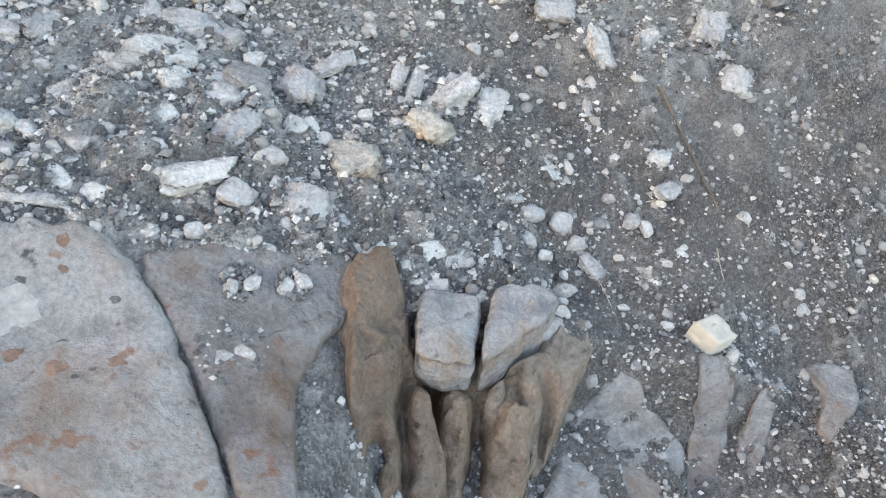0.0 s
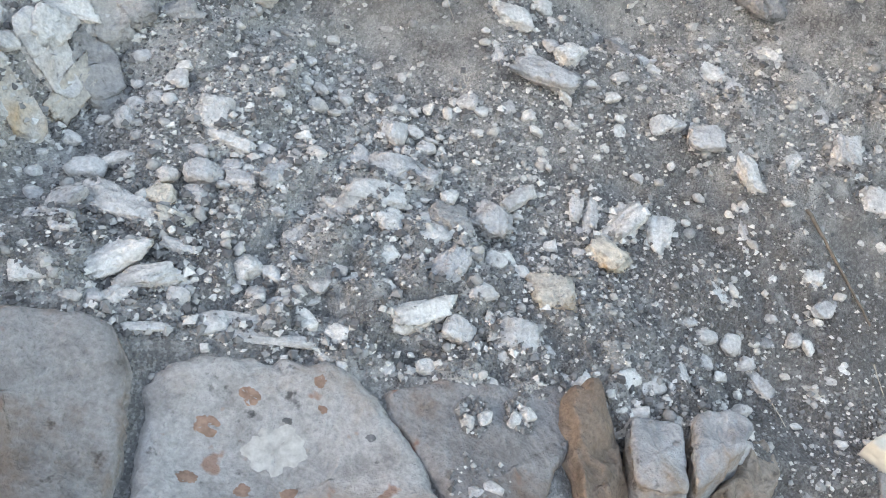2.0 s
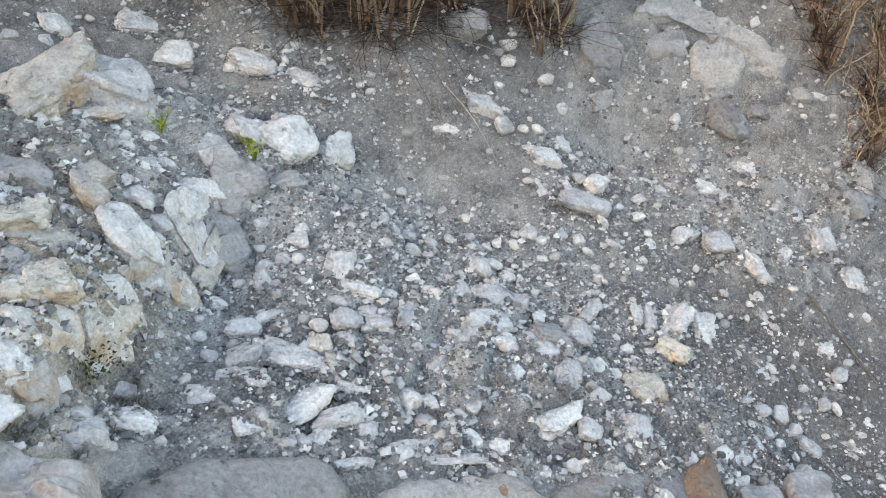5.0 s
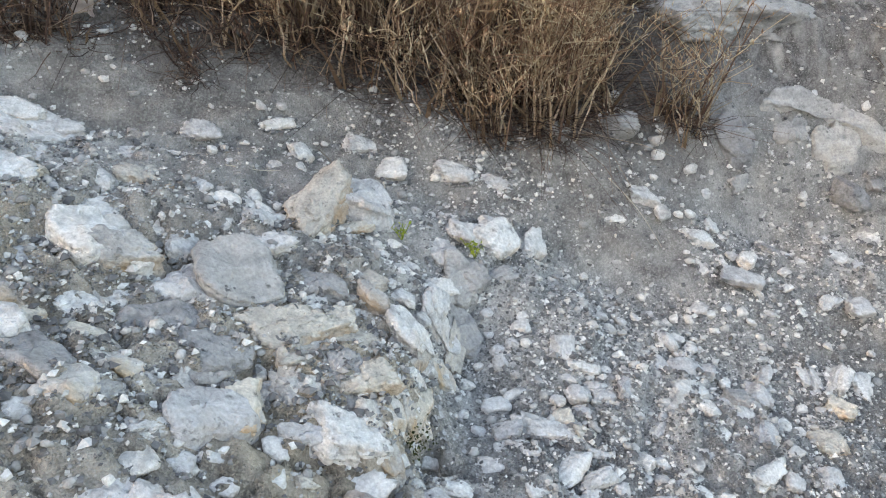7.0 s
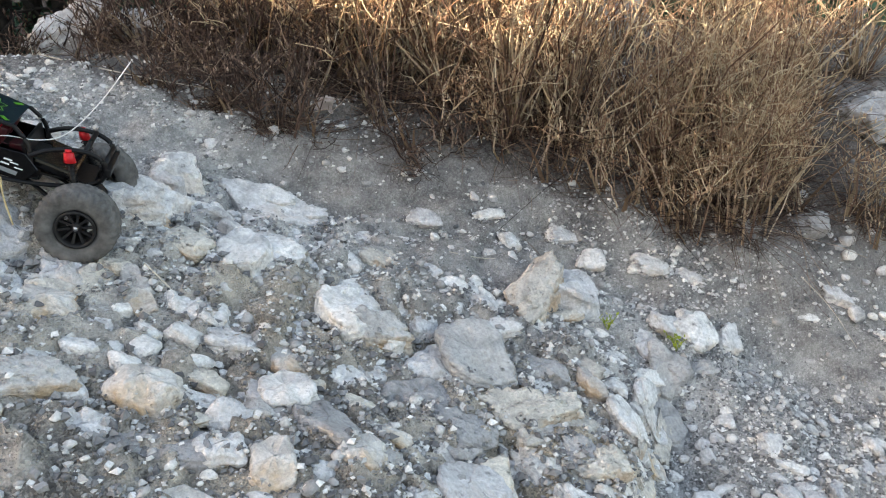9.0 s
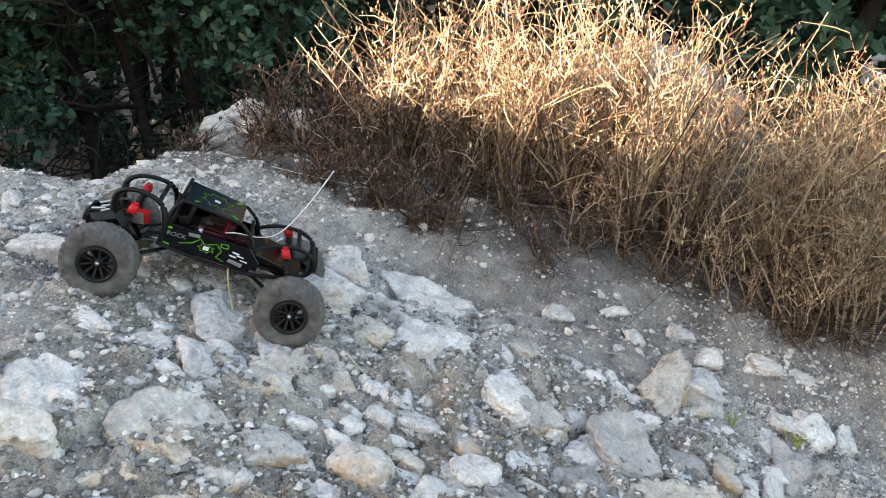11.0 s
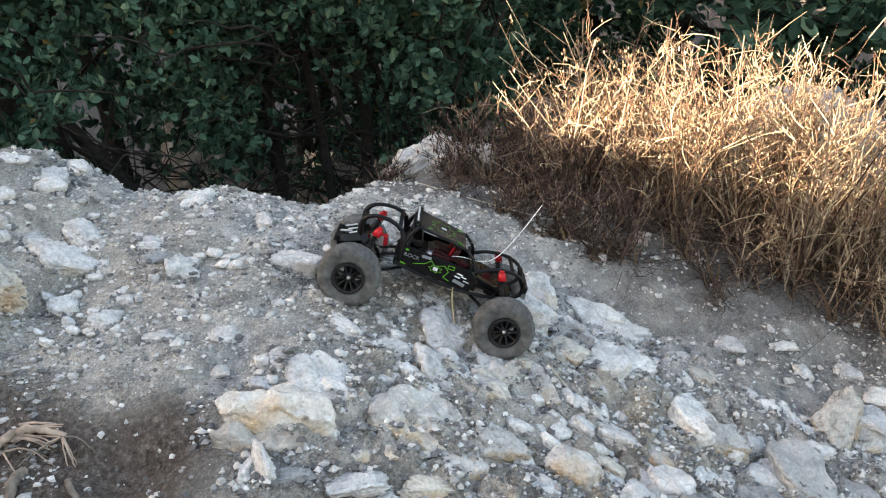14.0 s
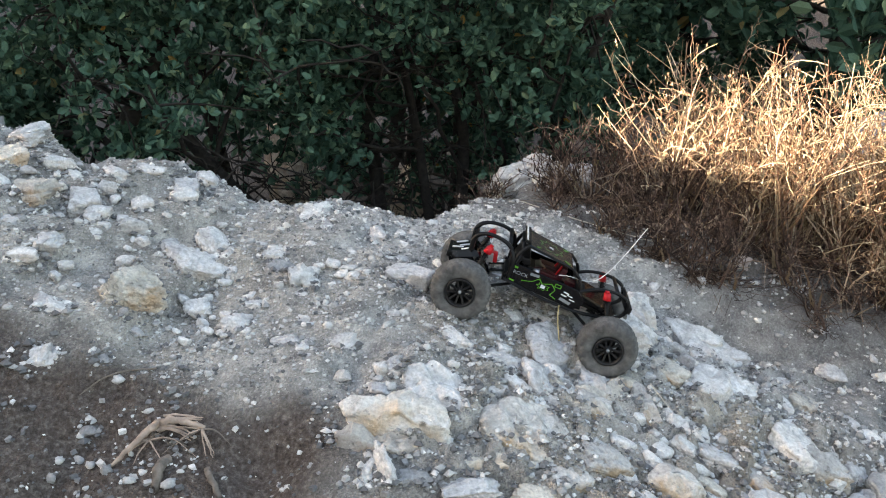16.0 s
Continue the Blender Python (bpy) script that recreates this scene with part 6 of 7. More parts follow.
def tree(x, y, base_z, trunks, crown, leaves, seed, label, leaf=0.046):
    """A many-stemmed evergreen: trunks, boughs, twigs, and leaves in sprays at the twig ends."""
    rng = np.random.default_rng(seed)
    thing = tagged(new("evergreen_tree"), label, "tree", "trees beyond the crest")
    thing.location = (x, y, base_z)
    at = np.array([x, y, base_z])
    tips = []
    for dx, dy, wx, wy, length, radius in trunks:
        p, r = limb(rng, at + np.array([dx, dy, 0]), (wx, wy, 1), length, radius, 11, 0.11)
        v, f = tubes(p[None], r[None], 9)
        ob = new("trunk", mesh_of("trunk", v - at, f, BARK))
        ob.parent = thing
        for _ in range(11):
            i = rng.integers(2, 11)
            q, qr = limb(rng, p[i], (rng.normal(0, 1), rng.normal(-0.3, 1), rng.uniform(-0.1, 0.7)), rng.uniform(0.5, 1.2), r[i] * 0.45, 8, 0.22, 0.02)
            v, f = tubes(q[None], qr[None], 5)
            bough = new("bough", mesh_of("bough", v - at, f, BARK))
            bough.parent = thing
            bv, bf, base = [], [], 0
            for _ in range(7):
                j = rng.integers(2, 8)
                tw, twr = limb(rng, q[j], (rng.normal(0, 1), rng.normal(0, 1), rng.uniform(-0.5, 0.7)), rng.uniform(0.2, 0.5), 0.006, 6, 0.3)
                v, f = tubes(tw[None], twr[None], 4)
                bv.append(v), bf.append(f + base)
                base += len(v)
                tips += [tw[-1], tw[3], tw[4]]
            ob = new("twig_spray", mesh_of("twig_spray", np.concatenate(bv) - at, np.concatenate(bf), BARK))
            ob.parent = bough
            tagged(ob, kind="stuff")
    tips = np.array(tips)
    extra = len(tips)
    cx, cy, cz, rx, ry, rz = crown
    ball = rng.normal(0, 1, (extra * 2, 3))
    ball = ball / np.linalg.norm(ball, axis=1)[:, None] * rng.uniform(0.35, 1, (extra * 2, 1)) ** 0.5
    tips = np.concatenate([tips[tips[:, 2] > cz - rz], ball * np.array([rx, ry, rz]) + np.array([cx, cy, cz])])
    lump = vnoise(tips[:, 0] * 3.2, tips[:, 1] * 3.2, tips[:, 2] * 3.6, 61)
    tips = tips[lump > 0.02]
    pick = rng.integers(0, len(tips), leaves // 7)
    heart = (tips[pick] + rng.normal(0, 0.055, (leaves // 7, 3))).repeat(7, axis=0)
    leaves = len(heart)
    axis = (rng.normal(0, 0.6, (leaves // 7, 3)) + np.array([0, -0.35, 0.5])).repeat(7, axis=0)
    d = axis + rng.normal(0, 0.85, (leaves, 3))
    d /= np.linalg.norm(d, axis=1)[:, None]
    c = heart + d * leaf * 0.55
    e = np.cross(d, rng.normal(0, 1, (leaves, 3)))
    e /= np.linalg.norm(e, axis=1)[:, None]
    nrm = np.cross(d, e)
    size = leaf * rng.uniform(0.6, 1.25, leaves)[:, None]
    pts = np.stack([c - d * size * 0.5, c - d * size * 0.18 + e * size * 0.27 + nrm * size * 0.07, c + d * size * 0.25 + e * size * 0.24 + nrm * size * 0.05, c + d * size * 0.52 - nrm * size * 0.05,
                    c + d * size * 0.25 - e * size * 0.24 + nrm * size * 0.05, c - d * size * 0.18 - e * size * 0.27 + nrm * size * 0.07], 1)
    i = np.arange(leaves * 6).reshape(leaves, 6)
    faces = np.concatenate([i[:, [0, 1, 2, 3]], i[:, [0, 3, 4, 5]]])
    ob = new("crown", mesh_of("crown", pts.reshape(-1, 3) - at, faces, LEAF, False))
    ob.parent = thing
    tagged(ob, "dull green rounded leaves in loose sprays", kind="stuff")
    return thing


tree(-3.45, 3.15, 0.38, [(-0.15, -0.10, -0.14, 0, 2.6, 0.046), (0.12, 0.05, -0.06, 0.05, 2.6, 0.052), (0.35, 0.15, 0.16, 0, 2.5, 0.044), (0.50, 0.0, 0.02, 0.05, 2.4, 0.036), (0.66, 0.1, 0.26, 0.05, 2.4, 0.034)],
     (-3.3, 3.10, 2.75, 1.5, 0.75, 1.40), 40000, 301, "dark many-stemmed evergreen tree below the crest")
tree(-4.75, 2.65, 0.38, [(0.0, 0.0, 0.10, 0, 2.6, 0.07), (0.3, 0.1, -0.2, 0.1, 2.4, 0.05)],
     (-4.6, 2.70, 2.55, 1.05, 0.7, 1.40), 36000, 302, "leafy evergreen tree with leaning trunks beside the crest")
tree(-2.35, 4.3, 0.40, [(-0.3, 0.0, -0.12, 0, 2.2, 0.06), (0.15, 0.1, 0.02, 0, 1.7, 0.06)],
     (-2.2, 4.6, 3.0, 1.3, 0.9, 2.0), 28000, 303, "dark evergreen tree standing behind the dry grass")
for k, (x, y, top) in enumerate(((-5.6, 5.2, 5.6), (-3.8, 5.5, 6.0), (-1.6, 5.7, 5.8), (0.4, 5.6, 5.2), (2.4, 5.4, 4.4), (-4.6, 6.8, 5.0), (-0.4, 6.9, 5.0), (-0.8, 4.75, 4.2), (0.8, 4.7, 3.9), (-2.7, 6.2, 5.6))):
    tree(x, y, 0.42, [(-0.2, 0, -0.1, 0, top - 0.6, 0.07), (0.25, 0, 0.15, 0, top - 0.6, 0.07)], (x, y, top * 0.5 + 0.55, 1.5, 1.3, top * 0.5 - 0.1), 8000, 310 + k, "shadowed evergreen tree in the hollow", leaf=0.105)

# dead brushwood under the trees
brush_rng = np.random.default_rng(71)
n = 420
start = np.stack([brush_rng.uniform(-4.6, -2.1, n), brush_rng.uniform(2.5, 3.6, n), brush_rng.uniform(0.75, 1.5, n)], -1)
start = start[start[:, 1] > 2.05 + 0.25 * np.abs(start[:, 0] + 3.0)]
n = len(start)
way = np.stack([brush_rng.normal(0, 1, n), brush_rng.normal(0, 0.6, n), brush_rng.normal(0.15, 0.55, n)], -1)
v, f = tubes(arcs(brush_rng, start, way, brush_rng.uniform(0.15, 0.5, n), 7, brush_rng.uniform(-0.2, 0.5, n), 0.45), np.linspace(1, 0.4, 7)[None] * brush_rng.uniform(0.002, 0.007, n)[:, None], 5)
tagged(new("brushwood", mesh_of("brushwood", v, f, BARK)), "tangle of dark bare branches under the trees", "branches", kind="stuff")


# ---- radio-controlled rock crawler ----
def car_paint(name, colour, roughness, metal=0.0, specular=0.3):
    """Moulded plastic or metal under a film of pale dust."""
    m, t, b = material(name, roughness, specular)
    dust = ramp(t, noise_at(t, 38, 6, 0.65).outputs[0], [(0.55, (0, 0, 0)), (0.90, (0.07, 0.07, 0.07))])
    t.links.new(mix(t, dust.outputs[0], colour, (0.30, 0.29, 0.28)), b.inputs["Base Color"])
    b.inputs["Metallic"].default_value = metal
    bump(t, b, noise_at(t, 300, 3, 0.6).outputs[0], 0.2, 0.001)
    return m


BLACK = car_paint("black_plastic", (0.005, 0.005, 0.006), 0.42, specular=0.25)
GLOSS = car_paint("gloss_black_shell", (0.003, 0.003, 0.004), 0.20, specular=0.3)
# teal stands for trees mirrored in the glossy roof, put into its base colour
ROOF_REFLECTION = car_paint("teal_reflection_shell", (0.010, 0.020, 0.028), 0.12)
RUBBER = plain_material("dusty_rubber", (0.125, 0.123, 0.12), 0.95, specular=0.15, mottle=0.45, scale=45, relief=0.002)
RIM = car_paint("black_rim", (0.012, 0.012, 0.013), 0.45)
RED = car_paint("red_anodised", (0.55, 0.015, 0.022), 0.3)
DEEP_RED = car_paint("dark_red_plastic", (0.040, 0.004, 0.007), 0.4)
GREEN = plain_material("lime_decal", (0.07, 0.30, 0.015), 0.4, mottle=0.15)
WHITE = plain_material("white_decal", (0.72, 0.74, 0.76), 0.35, mottle=0.08)
SILVER = plain_material("bare_metal", (0.55, 0.56, 0.58), 0.3, metal=1.0, mottle=0.1)
GREY_INK = plain_material("grey_decal", (0.20, 0.22, 0.24), 0.4, mottle=0.1)
WIRE = plain_material("white_wire", (0.75, 0.75, 0.74), 0.45, mottle=0.05)


def link_part(name, me, parent, label=""):
    ob = new(name, me)
    ob.parent = parent
    return tagged(ob, label)


def from_bm(bm, name, mat, soft_shade=False):
    me = bpy.data.meshes.new(name)
    bm.normal_update()
    bm.to_mesh(me)
    bm.free()
    me.materials.append(mat)
    if soft_shade:
        me.polygons.foreach_set("use_smooth", [True] * len(me.polygons))
    return me


def box_part(name, size, m, mat, parent, label="", bevel=0.002, taper=1.0):
    bm = bmesh.new()
    bmesh.ops.create_cube(bm, size=1)
    for v in bm.verts:
        k = taper if v.co.z > 0 else 1.0
        v.co = Vector((v.co.x * size[0] * k, v.co.y * size[1] * k, v.co.z * size[2]))
    if bevel:
        bmesh.ops.bevel(bm, geom=bm.edges[:], offset=bevel, segments=2, affect="EDGES", profile=0.7)
    bm.transform(m)
    return link_part(name, from_bm(bm, name, mat), parent, label)


def rod(name, a, b, radius, mat, parent, label="", top=None, sides=12):
    a, b = Vector(a), Vector(b)
    bm = bmesh.new()
    bmesh.ops.create_cone(bm, cap_ends=True, segments=sides, radius1=radius, radius2=radius if top is None else top, depth=(b - a).length)
    bm.transform(Matrix.Translation((a + b) / 2) @ (b - a).to_track_quat("Z", "Y").to_matrix().to_4x4())
    return link_part(name, from_bm(bm, name, mat, True), parent, label)


def bent_tube(name, points, radius, mat, parent, label="", sides=8):
    """A tube through the given points, its bends rounded."""
    p = np.array(points, float)
    for _ in range(3):
        q = np.empty((2 * len(p) - 2, 3))
        q[0::2], q[1::2] = p[:-1] * 0.75 + p[1:] * 0.25, p[:-1] * 0.25 + p[1:] * 0.75
        p = np.vstack([p[:1], q, p[-1:]])
    v, f = tubes(p[None], np.full((1, len(p)), radius), sides)
    return link_part(name, mesh_of(name, v, f, mat), parent, label)


def plate(name, corners, thick, mat, parent, label="", bevel=0.0012):
    """A flat panel with thickness, corners in order round it."""
    c = [Vector(p) for p in corners]
    n = (c[1] - c[0]).cross(c[2] - c[0]).normalized() * thick
    bm = bmesh.new()
    top = [bm.verts.new(p) for p in c]
    low = [bm.verts.new(p - n) for p in c]
    bm.faces.new(top)
    bm.faces.new(low[::-1])
    for i in range(len(c)):
        j = (i + 1) % len(c)
        bm.faces.new((top[i], low[i], low[j], top[j]))
    if bevel:
        bmesh.ops.bevel(bm, geom=bm.edges[:], offset=bevel, segments=1, affect="EDGES")
    return link_part(name, from_bm(bm, name, mat), parent, label)


def stroke(name, points, width, origin, right, up, mat, parent, label="", close=False):
    """A painted line lying just off a panel: points in the panel's own two axes."""
    o, r, u = Vector(origin), Vector(right), Vector(up)
    n = r.cross(u).normalized()
    pts = points + points[:1] if close else points
    bm = bmesh.new()
    for (a, b), (c, d) in zip(pts[:-1], pts[1:]):
        w = Vector((c - a, d - b)).normalized() * width / 2
        quad = [(a - w.y, b + w.x), (a + w.y, b - w.x), (c + w.y, d - w.x), (c - w.y, d + w.x)]
        bm.faces.new([bm.verts.new(o + r * x + u * y + n * 0.0007) for x, y in quad])
    return link_part(name, from_bm(bm, name, mat), parent, label)


def lathe(profile, turns):
    """A ring about the y axis from (radius, y) pairs."""
    k = len(profile)
    a = np.arange(turns) * 2 * math.pi / turns
    r, y = np.array(profile, float).T
    v = np.stack([np.cos(a)[:, None] * r, np.broadcast_to(y, (turns, k)), np.sin(a)[:, None] * r], -1).reshape(-1, 3)
    i = np.arange(turns * k).reshape(turns, k)
    j = np.roll(i, -1, axis=0)
    f = np.stack([i[:, :-1], i[:, 1:], j[:, 1:], j[:, :-1]], -1).reshape(-1, 4)
    return v, f


def crawler_wheel(parent, place, outward):
    wheel = new("wheel")
    wheel.parent = parent
    wheel.matrix_local = Matrix.Translation(place) @ Matrix.Diagonal((1, outward, 1, 1)) if outward > 0 else Matrix.Translation(place) @ pose(0, 0, 0, 0, 0, 180)
    half, turns = 0.031, 180
    profile = [(0.033, -0.022), (0.041, -half), (0.055, -half - 0.002), (0.0605, -0.030), (0.0625, -0.027), (0.0645, -0.022), (0.0660, -0.017), (0.0668, -0.012), (0.0672, -0.006), (0.0675, 0)]
    profile += [(r, -y) for r, y in profile[-2::-1]]
    v, f = lathe(profile, turns)
    # blocky tread: raised lugs, every second row half a step on, with open grooves between
    y, a = v[:, 1], np.arctan2(v[:, 2], v[:, 0])
    row = np.clip(np.floor((y + 0.032) / 0.0128), 0, 4)
    phase = (a / (2 * math.pi) * 30 + 0.5 * (row % 2)) % 1.0
    across = ((y + 0.032) / 0.0128) % 1.0
    lift = 0.0034 * smooth(0.16, 0.26, phase) * smooth(0.90, 0.80, phase) * smooth(0.02, 0.2, across) * smooth(0.98, 0.8, across) * (np.hypot(v[:, 0], v[:, 2]) > 0.058)
    v[:, [0, 2]] *= (1 + lift / np.hypot(v[:, 0], v[:, 2]))[:, None]
    link_part("tyre", mesh_of("tyre", v, f, RUBBER), wheel, "fat grey dusty tyre with blocky tread")
    v, f = lathe([(0.0335, -0.024), (0.0350, 0.024), (0.0350, 0.030), (0.0325, 0.0315), (0.0295, 0.030), (0.0285, 0.018), (0.027, -0.02)], 40)
    rim = link_part("rim", mesh_of("rim", v, f, RIM), wheel, "black beadlock rim")
    for k in range(10):
        a = k * 2 * math.pi / 10
        bm = bmesh.new()
        bmesh.ops.create_cube(bm, size=1)
        for q in bm.verts:
            q.co = Vector((q.co.x * (0.0050 if q.co.z > 0 else 0.0032), q.co.y * 0.006 + (0.021 if q.co.z > 0 else 0.016), q.co.z * 0.021 + 0.0185))
        bm.transform(Matrix.Rotation(a, 4, "Y"))
        link_part("spoke", from_bm(bm, "spoke", RIM), rim)
    rod("hub", (0, -0.02, 0), (0, 0.020, 0), 0.0095, RIM, rim, sides=16)
    rod("wheel_nut", (0, 0.020, 0), (0, 0.0255, 0), 0.0045, SILVER, rim, "bare metal wheel nut", sides=6)
    return wheel


def shock(parent, top, foot):
    top, foot = Vector(top), Vector(foot)
    way = (foot - top).normalized()
    s = rod("shock_absorber", top + way * 0.018, foot, 0.0052, BLACK, parent)
    rod("cap", top, top + way * 0.022, 0.0085, RED, s, "bright red shock cap", top=0.0105, sides=16)
    rod("cap_eyelet", top - way * 0.007, top, 0.0055, RED, s, "red shock eyelet", sides=10)
    n, k = 9, 12
    a = np.linspace(0, n * 2 * math.pi, n * k)
    line = np.stack([0.0085 * np.cos(a), 0.0085 * np.sin(a), np.linspace(0, (foot - top).length - 0.035, n * k)], -1)
    turn = np.array(way.to_track_quat("Z", "Y").to_matrix())
    v, f = tubes((line @ turn.T + np.array(top + way * 0.024))[None], np.full((1, n * k), 0.0013), 5)
    link_part("coil_spring", mesh_of("coil_spring", v, f, BLACK), s)
    return s


def axle(parent, x, name):
    a = rod(name, (x, -0.115, 0.07), (x, 0.115, 0.07), 0.011, BLACK, parent)
    bm = bmesh.new()
    bmesh.ops.create_icosphere(bm, subdivisions=2, radius=0.026)
    bm.transform(Matrix.Translation((x, -0.02, 0.072)) @ Matrix.Diagonal((1.15, 0.9, 1.05, 1)))
    link_part("differential", from_bm(bm, "differential", BLACK, True), a)
    for s in (-1, 1):
        box_part("knuckle", (0.03, 0.022, 0.042), pose(x, s * 0.104, 0.072), BLACK, a, bevel=0.004)
    return a


def side_panel(car, s):
    """The flat decal panel along the sill."""
    corners = [(0.086, s * 0.0758, 0.190), (0.094, s * 0.0795, 0.128), (-0.080, s * 0.0801, 0.118), (-0.100, s * 0.0782, 0.150), (-0.075, s * 0.0763, 0.182)]
    panel = plate("side_panel", corners if s > 0 else corners[::-1], 0.003, GLOSS, car, "glossy black side panel with lime-green zigzag decal")
    o = Vector((0.088, s * 0.0803, 0.126))
    right, up = Vector((-1, 0, 0)), Vector((0, -0.06 * s, 1))
    if s < 0:
        right, o = Vector((1, 0, 0)), Vector((-0.085, o.y, 0.126))
    stroke("zigzag_stripe", [(0.030, 0.020), (0.055, 0.030), (0.068, 0.046), (0.078, 0.034), (0.100, 0.044), (0.112, 0.030), (0.104, 0.010), (0.120, 0.004)], 0.0022, o, right, up, GREEN, panel, "lime-green zigzag line")
    stroke("badge_frame", [(0.108, 0.050), (0.122, 0.050), (0.122, 0.040), (0.108, 0.040)], 0.0022, o, right, up, GREEN, panel, "lime-green open square", close=True)
    stroke("corner_mark", [(0.004, 0.054), (0.012, 0.054)], 0.006, o, right, up, GREEN, panel, "lime-green corner block")
    stroke("corner_mark", [(0.002, 0.012), (0.014, 0.010)], 0.005, o, right, up, GREEN, panel, "lime-green corner block")
    rays = [(0.082 + 0.017 * math.cos(a), 0.026 + 0.012 * math.sin(a)) if k % 2 else (0.082 + 0.010 * math.cos(a), 0.026 + 0.008 * math.sin(a)) for k, a in ((k, k * math.pi / 7) for k in range(14))]
    stroke("star_outline", rays, 0.0016, o, right, up, GREEN, panel, "lime-green jagged star outline", close=True)
    stroke("emblem", [(0.0765, 0.026), (0.0875, 0.026)], 0.011, o, right, up, WHITE, panel, "plain white emblem patch")
    for a, b, w in ((0.132, 0.036, 0.004), (0.128, 0.026, 0.004), (0.142, 0.030, 0.003), (0.150, 0.020, 0.003)):
        stroke("sponsor_bar", [(a, b), (a + 0.014, b - 0.002)], w, o, right, up, WHITE, panel, "small white sponsor bar")
    stroke("ink_bar", [(0.128, 0.012), (0.156, 0.006)], 0.010, o, right, up, GREY_INK, panel, "dark grey worn lettering bar")
    stroke("ink_bar", [(0.044, 0.050), (0.066, 0.052)], 0.009, o, right, up, GREY_INK, panel, "dark grey worn lettering bar")
    text = bpy.data.curves.new("lettering", "FONT")
    text.body, text.size, text.extrude = "ROCK", 0.0155, 0.0002
    probe = new("lettering", text)
    me = bpy.data.meshes.new_from_object(probe.evaluated_get(bpy.context.evaluated_depsgraph_get()))
    bpy.data.objects.remove(probe)
    me.materials.clear()
    me.materials.append(GREY_INK)
    n = right.cross(up).normalized()
    me.transform(Matrix.Translation(o + right * 0.004 + up * 0.034 + n * 0.0009) @ Matrix((right, up.normalized(), n)).transposed().to_4x4() @ Matrix.Diagonal((0.86, 1.0, 1, 1)))
    link_part("lettering", me, panel, "dark grey stencilled word")
    return panel


def build_crawler(m):
    car = tagged(new("radio_controlled_crawler"), "black and lime-green toy rock crawler with dusty fat tyres", "toy car")
    car.matrix_world = m
    for x in (0.1825, -0.1825):
        for s in (1, -1):
            crawler_wheel(car, (x, s * 0.114, 0.07), s)
    axle(car, 0.1825, "front_axle")
    axle(car, -0.1825, "rear_axle")
    # belly and drive
    box_part("chassis_tray", (0.20, 0.10, 0.030), pose(0.0, 0, 0.125), BLACK, car, bevel=0.006)
    box_part("gearbox", (0.07, 0.07, 0.05), pose(0.02, 0, 0.155), BLACK, car, bevel=0.006)
    box_part("battery", (0.10, 0.045, 0.03), pose(-0.05, 0, 0.155), BLACK, car, bevel=0.004)
    rod("motor", (0.02, -0.03, 0.168), (0.02, 0.04, 0.168), 0.018, SILVER, car, "bare metal electric motor", sides=20)
    rod("front_driveshaft", (0.05, 0, 0.115), (0.165, -0.02, 0.075), 0.0045, SILVER, car)
    rod("rear_driveshaft", (-0.05, 0, 0.115), (-0.165, -0.02, 0.075), 0.0045, SILVER, car)
    for s in (1, -1):
        for e in (1, -1):
            rod("lower_link", (e * 0.075, s * 0.045, 0.108), (e * 0.168, s * 0.075, 0.062), 0.0042, BLACK, car)
            rod("upper_link", (e * 0.085, s * 0.025, 0.14), (e * 0.172, s * 0.030, 0.092), 0.0036, BLACK, car)
            shock(car, (0.152 if e > 0 else -0.140, s * 0.066, 0.205), (e * 0.174, s * 0.084, 0.083))
    # cab
    side_panel(car, 1)
    side_panel(car, -1)
    box_part("chassis_pan", (0.185, 0.130, 0.006), pose(-0.005, 0, 0.122), BLACK, car, bevel=0.002)
    box_part("rear_tray", (0.090, 0.095, 0.006), pose(-0.140, 0, 0.128), BLACK, car, bevel=0.002)
    box_part("firewall", (0.006, 0.14, 0.085), pose(0.082, 0, 0.175, 0, -10, 0), BLACK, car)
    box_part("rear_bulkhead", (0.006, 0.13, 0.07), pose(-0.075, 0, 0.165, 0, 14, 0), BLACK, car)
    box_part("bonnet", (0.075, 0.118, 0.022), pose(-0.118, 0, 0.150, 0, -14, 0), GLOSS, car, "glossy black sloping rear deck", bevel=0.006)
    for s in (1, -1):
        seat = box_part("seat", (0.045, 0.040, 0.016), pose(0.0, s * 0.030, 0.178), DEEP_RED, car, "dark red moulded seat", bevel=0.005)
        box_part("seat_back", (0.014, 0.040, 0.042), pose(-0.028, s * 0.030, 0.198, 0, -12, 0), DEEP_RED, seat, bevel=0.005)
        box_part("harness", (0.003, 0.008, 0.034), pose(-0.020, s * 0.030, 0.200, 0, -12, 0), RED, seat, "bright red harness strap", bevel=0.0008)
    box_part("dashboard", (0.022, 0.12, 0.022), pose(0.062, 0, 0.200, 0, 20, 0), BLACK, car, bevel=0.004)
    box_part("receiver_box", (0.026, 0.03, 0.014), pose(-0.055, 0.03, 0.178), DEEP_RED, car, "dark red receiver box", bevel=0.003)
    bent_tube("red_lead", [(0.04, 0.055, 0.19), (0.02, 0.06, 0.202), (-0.01, 0.058, 0.196), (-0.04, 0.05, 0.182)], 0.0014, DEEP_RED, car, "dark red battery lead")
    # roof
    roof = plate("roof_panel", [(0.070, 0.064, 0.258), (-0.046, 0.058, 0.236), (-0.046, -0.058, 0.236), (0.070, -0.064, 0.258)], 0.003, ROOF_REFLECTION, car, "dark roof panel, teal reflection in its colour, with lime-green star outline")
